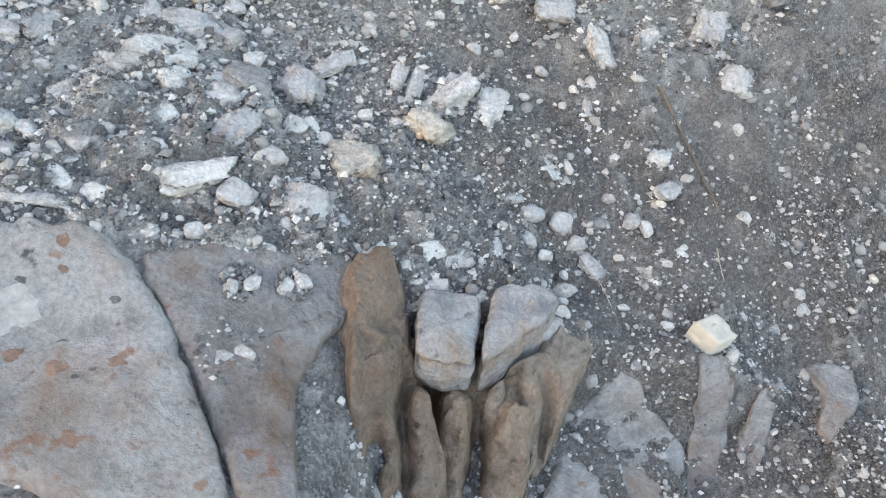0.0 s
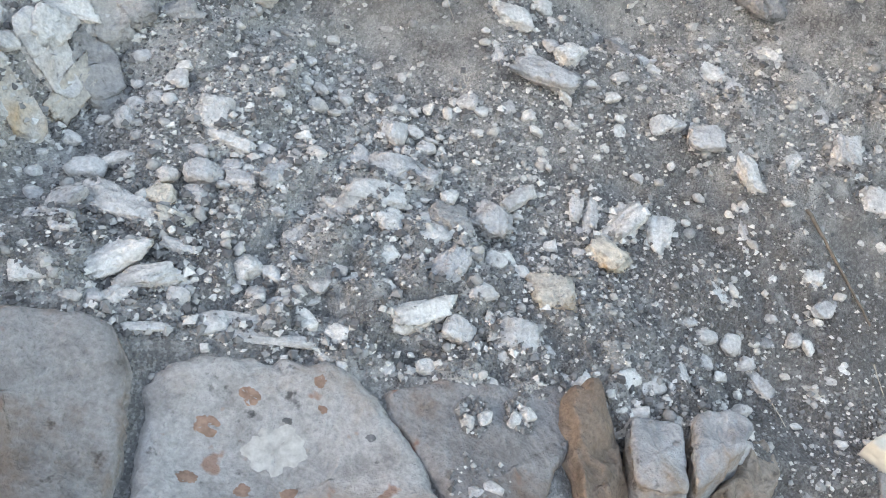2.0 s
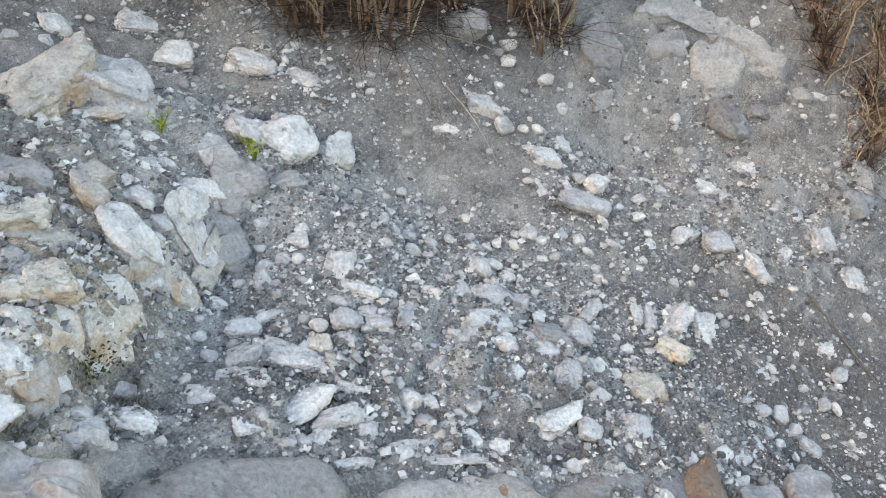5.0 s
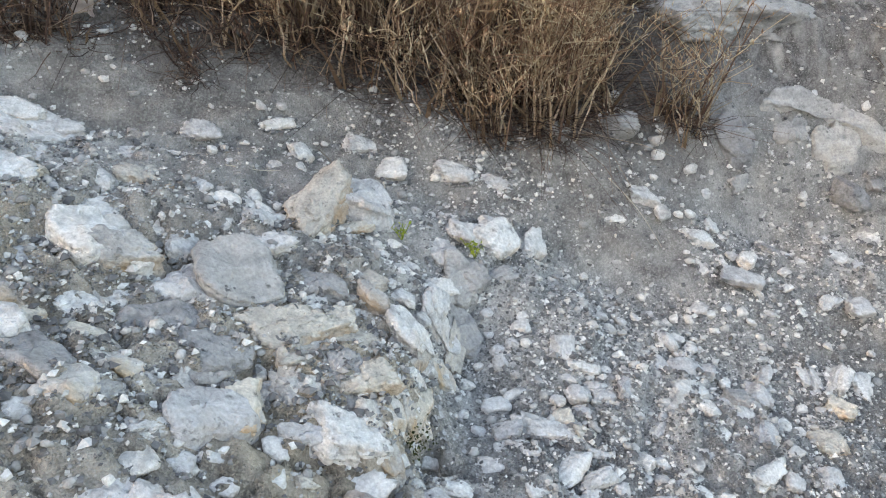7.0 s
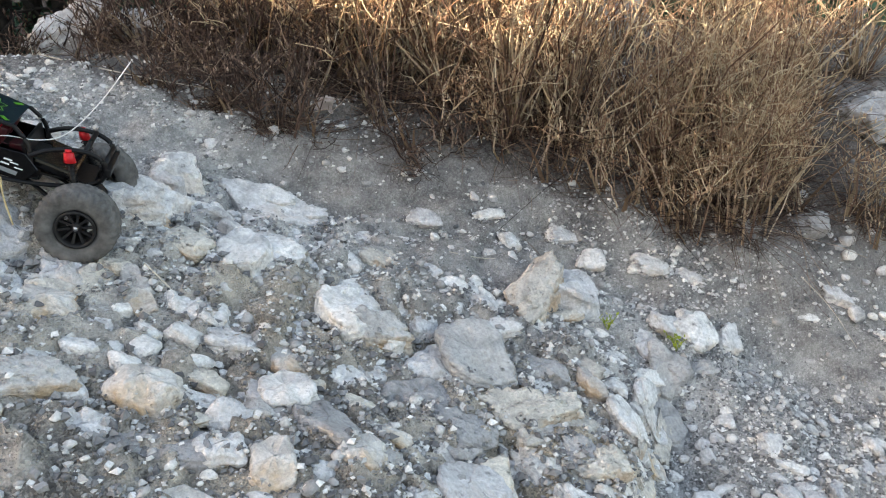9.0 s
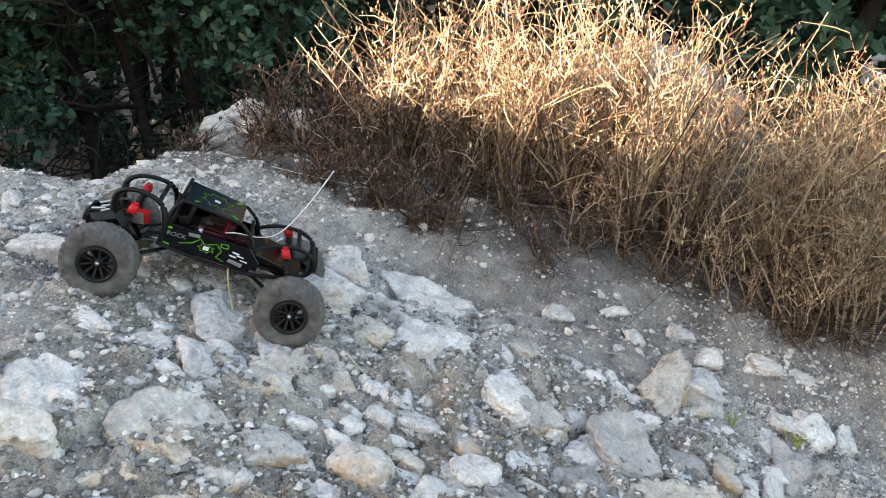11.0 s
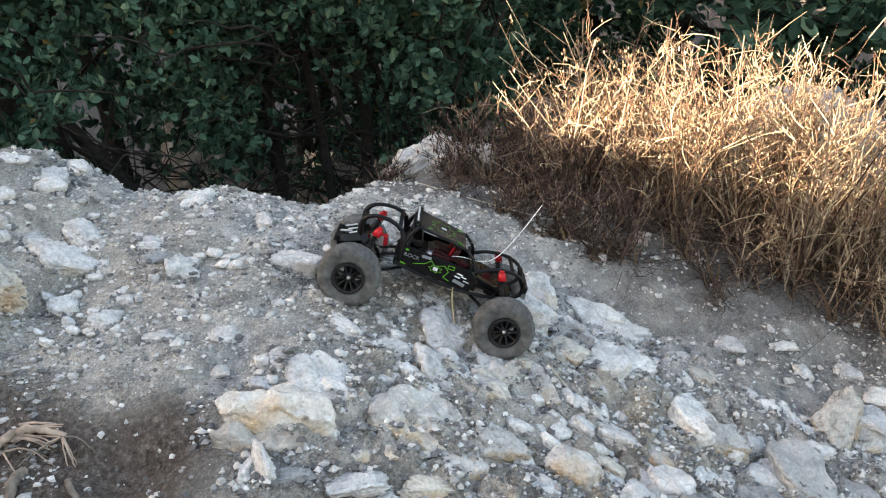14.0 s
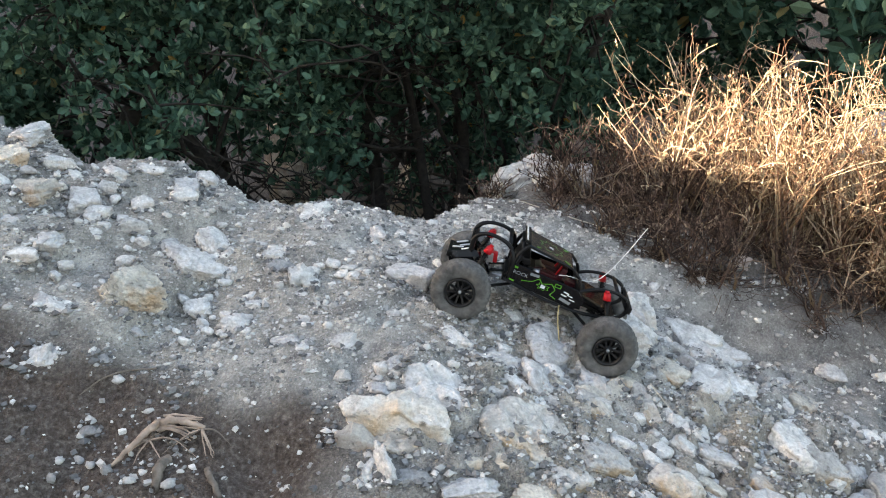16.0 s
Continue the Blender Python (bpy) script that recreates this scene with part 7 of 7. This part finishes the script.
    o, r, u = Vector((0.012, 0, 0.2476)), Vector((0, -1, 0)), Vector((0.982, 0, 0.186))
    star = [(0.040 * math.cos(a) * (1.0 if k % 2 else 0.68), 0.034 * math.sin(a) * (1.0 if k % 2 else 0.68)) for k, a in ((k, k * math.pi / 8) for k in range(16))]
    stroke("star_outline", star, 0.0016, o, r, u, GREEN, roof, "lime-green eight-pointed star outline", close=True)
    stroke("emblem", [(-0.006, 0), (0.006, 0)], 0.012, o, r, u, WHITE, roof, "plain white emblem patch")
    stroke("corner_slash", [(-0.052, -0.048), (-0.040, -0.036)], 0.008, o, r, u, GREEN, roof, "lime-green corner slash")
    stroke("corner_slash", [(0.052, -0.048), (0.040, -0.036)], 0.008, o, r, u, GREEN, roof, "lime-green corner slash")
    stroke("corner_slash", [(-0.054, 0.040), (-0.044, 0.030)], 0.006, o, r, u, GREEN, roof, "lime-green corner slash")
    bar = box_part("light_bar", (0.012, 0.124, 0.010), pose(0.076, 0, 0.262, 0, -10, 0), BLACK, roof, bevel=0.002)
    for k in range(12):
        rod("lamp_lens", (0.079, -0.055 + 0.010 * k, 0.2672), (0.0785, -0.055 + 0.010 * k, 0.2690), 0.0028, WHITE, roof, "small white lamp lens", sides=8)
    # cage
    for s in (1, -1):
        y = s * 0.062
        bent_tube("front_hoop", [(0.088, s * 0.074, 0.130), (0.092, s * 0.074, 0.200), (0.112, y, 0.236), (0.165, s * 0.050, 0.240), (0.196, s * 0.045, 0.215), (0.192, s * 0.045, 0.165)], 0.0062, BLACK, car)
        bent_tube("windscreen_pillar", [(0.090, s * 0.074, 0.186), (0.086, s * 0.070, 0.225), (0.070, s * 0.063, 0.254)], 0.0045, BLACK, car)
        bent_tube("rear_pillar", [(-0.046, s * 0.058, 0.234), (-0.075, s * 0.064, 0.205), (-0.085, s * 0.070, 0.160)], 0.0045, BLACK, car)
        bent_tube("rear_hoop", [(-0.080, s * 0.070, 0.178), (-0.115, s * 0.064, 0.205), (-0.165, s * 0.055, 0.214), (-0.200, s * 0.050, 0.196), (-0.205, s * 0.048, 0.150), (-0.175, s * 0.045, 0.120)], 0.0055, BLACK, car)
        bent_tube("sill_tube", [(0.098, s * 0.078, 0.130), (0.0, s * 0.083, 0.116), (-0.085, s * 0.080, 0.114), (-0.16, s * 0.055, 0.120)], 0.0050, BLACK, car)
        bent_tube("roof_rail", [(0.070, s * 0.063, 0.252), (0.010, s * 0.062, 0.244), (-0.046, s * 0.058, 0.232)], 0.0042, BLACK, car)
    for x, y, z in ((0.112, 0.060, 0.236), (0.190, 0.046, 0.200), (-0.200, 0.050, 0.190), (-0.165, 0.055, 0.213), (0.080, 0.068, 0.240)):
        rod("cross_tube", (x, -y, z), (x, y, z), 0.0048, BLACK, car)
    box_part("rear_bumper", (0.012, 0.11, 0.022), pose(-0.207, 0, 0.170), BLACK, car, bevel=0.004)
    # nose
    nose = box_part("nose_shroud", (0.105, 0.108, 0.085), pose(0.190, 0, 0.116, 0, 30, 0), GLOSS, car, "glossy black nose shroud with white marks", bevel=0.022, taper=0.78)
    for k, (x, y, turn) in enumerate(((-0.012, 0.036, 24), (0.012, 0.020, -18), (-0.006, 0.006, 12), (0.004, -0.022, 16))):
        box_part("white_mark", (0.030, 0.007, 0.0016), pose(0.190, 0, 0.116, 0, 30, 0) @ pose(x, y, 0.0435, 0, 0, turn), WHITE, nose, "small white painted mark", bevel=0)
    box_part("steering_servo", (0.034, 0.022, 0.030), pose(0.142, 0.022, 0.160, 0, 10, 0), RED, car, "red steering servo", bevel=0.003)
    box_part("servo_plate", (0.030, 0.003, 0.030), pose(0.150, 0.040, 0.160, 0, 10, 0), SILVER, car, "pale metal servo plate", bevel=0.0008)
    box_part("front_bumper", (0.012, 0.09, 0.020), pose(0.237, 0, 0.125), BLACK, car, bevel=0.005)
    # aerial
    bent_tube("aerial_wire", [(-0.020, 0.062, 0.200), (-0.045, 0.066, 0.212), (-0.085, 0.050, 0.206), (-0.125, 0.010, 0.214), (-0.165, -0.045, 0.300), (-0.195, -0.085, 0.400)], 0.0012, WIRE, car, "long bent white aerial wire")
    # the body sits low on its springs
    for ob in car.children_recursive:
        if ob.type == "MESH" and ob.parent.name.split(".")[0] not in ("wheel", "rim", "front_axle", "rear_axle"):
            co = np.empty(len(ob.data.vertices) * 3)
            ob.data.vertices.foreach_get("co", co)
            co = co.reshape(-1, 3)
            co[:, 2] = np.where(co[:, 2] > 0.09, 0.09 + (co[:, 2] - 0.09) * 0.75, co[:, 2])
            ob.data.vertices.foreach_set("co", co.ravel())
    return car


crawler = build_crawler(pose(-2.282, 1.160, 1.503, -1.0, -21.66, -171.0))
STRAW_PLAIN = plain_material("straw", (0.55, 0.44, 0.24), 0.8, mottle=0.25)
p0 = crawler.matrix_world @ Vector((-0.045, 0.087, 0.112))
bent_tube("straw_stalk", [p0, p0 + Vector((-0.002, -0.006, -0.03)), p0 + Vector((0.004, -0.010, -0.085))], 0.0016, STRAW_PLAIN, None, "")
tagged(bpy.data.objects["straw_stalk"], "dry yellow straw stalk caught under the toy's sill", "straw")


# ---- small things on the slope ----
ROOT_WOOD = plain_material("weathered_wood", (0.42, 0.33, 0.27), 0.85, mottle=0.45, scale=35, relief=0.004)
TWIG_WOOD = plain_material("grey_twig", (0.20, 0.17, 0.145), 0.9, mottle=0.4, scale=60)
PALE_TWIG = plain_material("bleached_twig", (0.55, 0.50, 0.42), 0.85, mottle=0.3, scale=60)
WEED = leafy_material("weed_leaves", [(0, (0.20, 0.27, 0.03)), (0.6, (0.38, 0.45, 0.06)), (1, (0.55, 0.58, 0.14))], 0.3)
MOSS = leafy_material("moss", [(0, (0.035, 0.045, 0.016)), (0.6, (0.08, 0.09, 0.03)), (1, (0.15, 0.14, 0.06))], 0.1)
PAPER = plain_material("crumpled_leaf", (0.55, 0.47, 0.45), 0.8, mottle=0.2, scale=60)


def on_ground(x, y, up=0.0):
    return Vector((x, y, float(land(x, y)) + up))


def taper_branch(name, points, radius, end, mat, parent=None, label="", sides=8):
    p = np.array(points, float)
    for _ in range(2):
        q = np.empty((2 * len(p) - 2, 3))
        q[0::2], q[1::2] = p[:-1] * 0.75 + p[1:] * 0.25, p[:-1] * 0.25 + p[1:] * 0.75
        p = np.vstack([p[:1], q, p[-1:]])
    rng = np.random.default_rng(len(points) * 7 + int(radius * 1e5))
    p = p + rng.normal(0, radius * 0.15, p.shape)
    v, f = tubes(p[None], (np.linspace(radius, end, len(p)) * rng.uniform(0.85, 1.15, len(p)))[None], sides)
    ob = new(name, mesh_of(name, v, f, mat))
    if parent:
        ob.parent = parent
        ob.matrix_parent_inverse = parent.matrix_world.inverted()
    if label:
        tagged(ob, label)
    return ob


# dead root breaking out of the earthy hollow
root = tagged(new("dead_root"), "splintered pale dead root sticking out of brown earth", "root")
root.location = on_ground(-2.83, 0.49)
bpy.context.view_layer.update()
g = on_ground
taper_branch("root_stump", [g(-2.875, 0.505, 0.004), g(-2.85, 0.508, 0.018), g(-2.815, 0.512, 0.022), g(-2.785, 0.518, 0.012)], 0.010, 0.004, ROOT_WOOD, root)
root_rng = np.random.default_rng(81)
for k in range(7):
    a = root_rng.uniform(-0.012, 0.012, 2)
    taper_branch("splinter", [g(-2.87 + a[0], 0.503 + a[1], 0.010), g(-2.84, 0.508 + a[1], 0.020), g(-2.80 + a[0], 0.512 + a[1] * 1.5, 0.018 + a[0])], 0.0035, 0.0012, ROOT_WOOD, root, sides=5)
for k in range(16):
    a, reach = root_rng.uniform(math.pi * 0.85, math.pi * 2.1), root_rng.uniform(0.035, 0.11)
    sx, sy = (-2.88, 0.475) if k % 2 else (-2.79, 0.512)
    pts = [g(sx, sy, 0.012), g(sx + 0.5 * reach * math.cos(a), sy + 0.5 * reach * math.sin(a), root_rng.uniform(0.008, 0.028)), g(sx + reach * math.cos(a), sy + reach * math.sin(a) * 0.8, 0.001)]
    r = root_rng.uniform(0.0014, 0.0036)
    taper_branch("rootlet", pts, r, r * 0.3, ROOT_WOOD if k % 3 else TWIG_WOOD, root, sides=6)
taper_branch("root_fork", [g(-2.875, 0.50, 0.012), g(-2.89, 0.475, 0.024), g(-2.91, 0.445, 0.016), g(-2.93, 0.42, 0.004)], 0.0085, 0.003, ROOT_WOOD, root)
for pts, r in (([g(-2.83, 0.45, 0.002), g(-2.825, 0.42, 0.014), g(-2.82, 0.39, 0.004)], 0.010), ([g(-2.75, 0.455, 0.004), g(-2.73, 0.43, 0.012), g(-2.70, 0.41, 0.002)], 0.007)):
    tagged(taper_branch("buried_root", pts, r, r * 0.8, TWIG_WOOD), "short brown broken root end in earth", "root")

# sticks and straws lying about
for pts, r, mat, words in (
    ([g(0.50, 1.39, 0.006), g(0.54, 1.33, 0.010), g(0.58, 1.27, 0.006), g(0.63, 1.20, 0.004)], 0.0045, TWIG_WOOD, "long curved grey-brown twig lying on gravel"),
    ([g(-1.97, 1.07, 0.02), g(-1.92, 1.05, 0.02), g(-1.88, 1.03, 0.012)], 0.0016, PALE_TWIG, "thin bleached straw lying on the blocks"),
    ([g(-1.41, 1.53, 0.006), g(-1.33, 1.56, 0.010), g(-1.24, 1.60, 0.005)], 0.0014, PALE_TWIG, "thin bleached straw lying on gravel"),
    ([g(-2.40, 1.83, 0.010), g(-2.22, 1.78, 0.016), g(-2.05, 1.80, 0.022), g(-1.92, 1.86, 0.014)], 0.0022, PALE_TWIG, "long pale stalk trailing from the dry grass"),
    ([g(-2.55, 1.86, 0.008), g(-2.40, 1.92, 0.012), g(-2.25, 1.90, 0.010)], 0.0020, TWIG_WOOD, "fallen grey stalk beside the dry grass"),
    ([g(-1.20, 1.73, 0.006), g(-1.16, 1.68, 0.008), g(-1.13, 1.63, 0.004)], 0.0018, TWIG_WOOD, "short dark twig on dusty ground"),
    ([g(0.33, 1.05, 0.006), g(0.36, 1.00, 0.008), g(0.38, 0.95, 0.004)], 0.0014, PALE_TWIG, "bent pale straw on gravel"),
    ([g(0.62, 1.12, 0.006), g(0.62, 1.09, 0.008), g(0.63, 1.06, 0.004)], 0.0018, PALE_TWIG, "short bleached stalk on gravel"),
    ([g(0.47, 1.18, 0.006), g(0.50, 1.19, 0.006), g(0.52, 1.195, 0.004)], 0.0016, PALE_TWIG, "short bleached stalk on gravel"),
    ([g(0.80, 1.72, 0.02), g(0.88, 1.74, 0.03), g(0.98, 1.80, 0.03)], 0.0018, PALE_TWIG, "pale straw trailing from a dry tuft"),
    ([g(-0.40, 1.78, 0.01), g(-0.33, 1.72, 0.012), g(-0.28, 1.64, 0.006)], 0.0015, PALE_TWIG, "pale straw fallen on the bank"),
    ([g(-2.95, 0.62, 0.006), g(-3.02, 0.57, 0.008), g(-3.06, 0.52, 0.004)], 0.0022, TWIG_WOOD, "dark twig on brown earth"),
):
    tagged(taper_branch("twig", pts, r, r * 0.5, mat, sides=6), words, "twig", "fallen twigs")


def leaf_sprig(name, x, y, height, leaves, size, mat, seed, label, stalk=True, width=0.02, category="weed"):
    rng = np.random.default_rng(seed)
    plant = tagged(new(name), label, category)
    plant.location = on_ground(x, y)
    n = 7
    if stalk:
        way = np.stack([rng.normal(0, 0.25, n), rng.normal(0, 0.25, n), np.ones(n)], -1)
        p = arcs(rng, np.zeros((n, 3)), way, height * rng.uniform(0.5, 1, n), 5, rng.uniform(0, 0.2, n), 0.15)
        v, f = tubes(p, np.full((n, 5), 0.0010), 4)
        link_part("stalk", mesh_of("stalk", v, f, mat), plant)
        c = p[rng.integers(0, n, leaves), rng.integers(2, 5, leaves)] + rng.normal(0, 0.004, (leaves, 3))
    else:
        c = rng.normal(0, 1, (leaves, 3)) * np.array([width, width, height * 0.3]) + np.array([0, 0, height * 0.3])
    d = rng.normal(0, 1, (leaves, 3))
    d /= np.linalg.norm(d, axis=1)[:, None]
    e = np.cross(d, rng.normal(0, 1, (leaves, 3)))
    e /= np.linalg.norm(e, axis=1)[:, None]
    s = size * rng.uniform(0.6, 1.3, leaves)[:, None]
    nrm = np.cross(d, e)
    pts = np.stack([c - d * s * 0.5, c + e * s * 0.3 + nrm * s * 0.1, c + d * s * 0.5, c - e * s * 0.3 + nrm * s * 0.1], 1)
    i = np.arange(leaves * 4).reshape(leaves, 4)
    ob = link_part("leaves", mesh_of("leaves", pts.reshape(-1, 3), np.concatenate([i[:, [0, 1, 2]], i[:, [0, 2, 3]]]), mat, False), plant)
    tagged(ob, kind="stuff")
    return plant


leaf_sprig("green_weed", -0.855, 1.46, 0.07, 26, 0.012, WEED, 5, "small yellow-green weed growing between blocks")
leaf_sprig("green_weed", -1.03, 1.46, 0.05, 18, 0.011, WEED, 6, "small yellow-green weed growing in gravel")
leaf_sprig("moss_tuft", -1.095, 0.90, 0.035, 260, 0.007, MOSS, 7, "dark olive moss tuft in a hollow under blocks", stalk=False, width=0.022, category="moss")
leaf_sprig("moss_tuft", -2.19, 0.545, 0.015, 160, 0.006, MOSS, 8, "thin olive moss on a low stone", stalk=False, width=0.03, category="moss")


def crumpled(name, x, y, size, up, seed, label):
    rng = np.random.default_rng(seed)
    n = 9
    u, v = np.meshgrid(np.linspace(-1, 1, n), np.linspace(-1, 1, n), indexing="ij")
    z = 0.35 * vnoise(u * 1.6 + seed, v * 1.6, 0, seed) + 0.15 * vnoise(u * 4, v * 4, 0, seed + 1)
    edge = 1 - 0.25 * np.abs(vnoise(u * 2, v * 2, 5, seed))
    p = np.stack([u * edge, z, v * edge], -1).reshape(-1, 3) * size / 2
    i = np.arange(n * n).reshape(n, n)
    f = np.stack([i[:-1, :-1], i[1:, :-1], i[1:, 1:], i[:-1, 1:]], -1).reshape(-1, 4)
    both = np.concatenate([p, p + np.array([0, 0.0012, 0])])
    ob = new(name, mesh_of(name, both, np.concatenate([f, f[:, ::-1] + n * n]), PAPER))
    ob.matrix_world = Matrix.Translation(on_ground(x, y, up)) @ pose(0, 0, 0, 20, 15, 10)
    return tagged(ob, label, "dead leaf")


crumpled("dead_leaf", -1.71, 1.86, 0.055, 0.035, 3, "crumpled pale pinkish dead leaf caught in dry grass")


# lone stalks on the crest
def seed_stalk(x, y, height, lean, seed, label):
    rng = np.random.default_rng(seed)
    plant = tagged(new("dry_stalk"), label, "weed")
    plant.location = on_ground(x, y)
    bent_tube("stalk", [(0, 0, -0.01), (lean * 0.3, 0, height * 0.5), (lean, 0.005, height)], 0.0013, PALE_TWIG, plant)
    for k in range(5):
        a = rng.uniform(0, 6.28)
        tip = Vector((lean + 0.006 * math.cos(a), 0.006 * math.sin(a), height + rng.uniform(-0.012, 0.008)))
        rod("seed_head", tip, tip + Vector((0.004 * math.cos(a), 0.004 * math.sin(a), 0.010)), 0.0026, PALE_TWIG, plant, top=0.0010, sides=6)
    return plant


seed_stalk(-3.00, 1.62, 0.060, 0.008, 3, "short pale dry stalk with a seed head on the crest")
seed_stalk(-2.50, 2.02, 0.075, -0.004, 4, "thin pale dry stalk beside the outcrop")
for pts, r in (
    ([g(-2.16, 2.16, 0.0), g(-2.24, 2.20, 0.12), g(-2.36, 2.22, 0.20), g(-2.46, 2.24, 0.22)], 0.0024),
    ([g(-2.12, 2.20, 0.0), g(-2.16, 2.24, 0.14), g(-2.24, 2.26, 0.24)], 0.0020),
    ([g(-2.20, 2.14, 0.0), g(-2.28, 2.16, 0.07), g(-2.34, 2.20, 0.15)], 0.0018),
    ([g(-2.08, 2.18, 0.0), g(-2.10, 2.22, 0.16), g(-2.15, 2.22, 0.27)], 0.0020),
    ([g(-2.22, 2.20, 0.0), g(-2.32, 2.22, 0.05), g(-2.42, 2.26, 0.11)], 0.0016),
):
    tagged(taper_branch("bare_twig", pts, r, r * 0.4, TWIG_WOOD, sides=6), "bare grey twig standing at the edge of dry grass", "twig", "bare twigs by the grass")
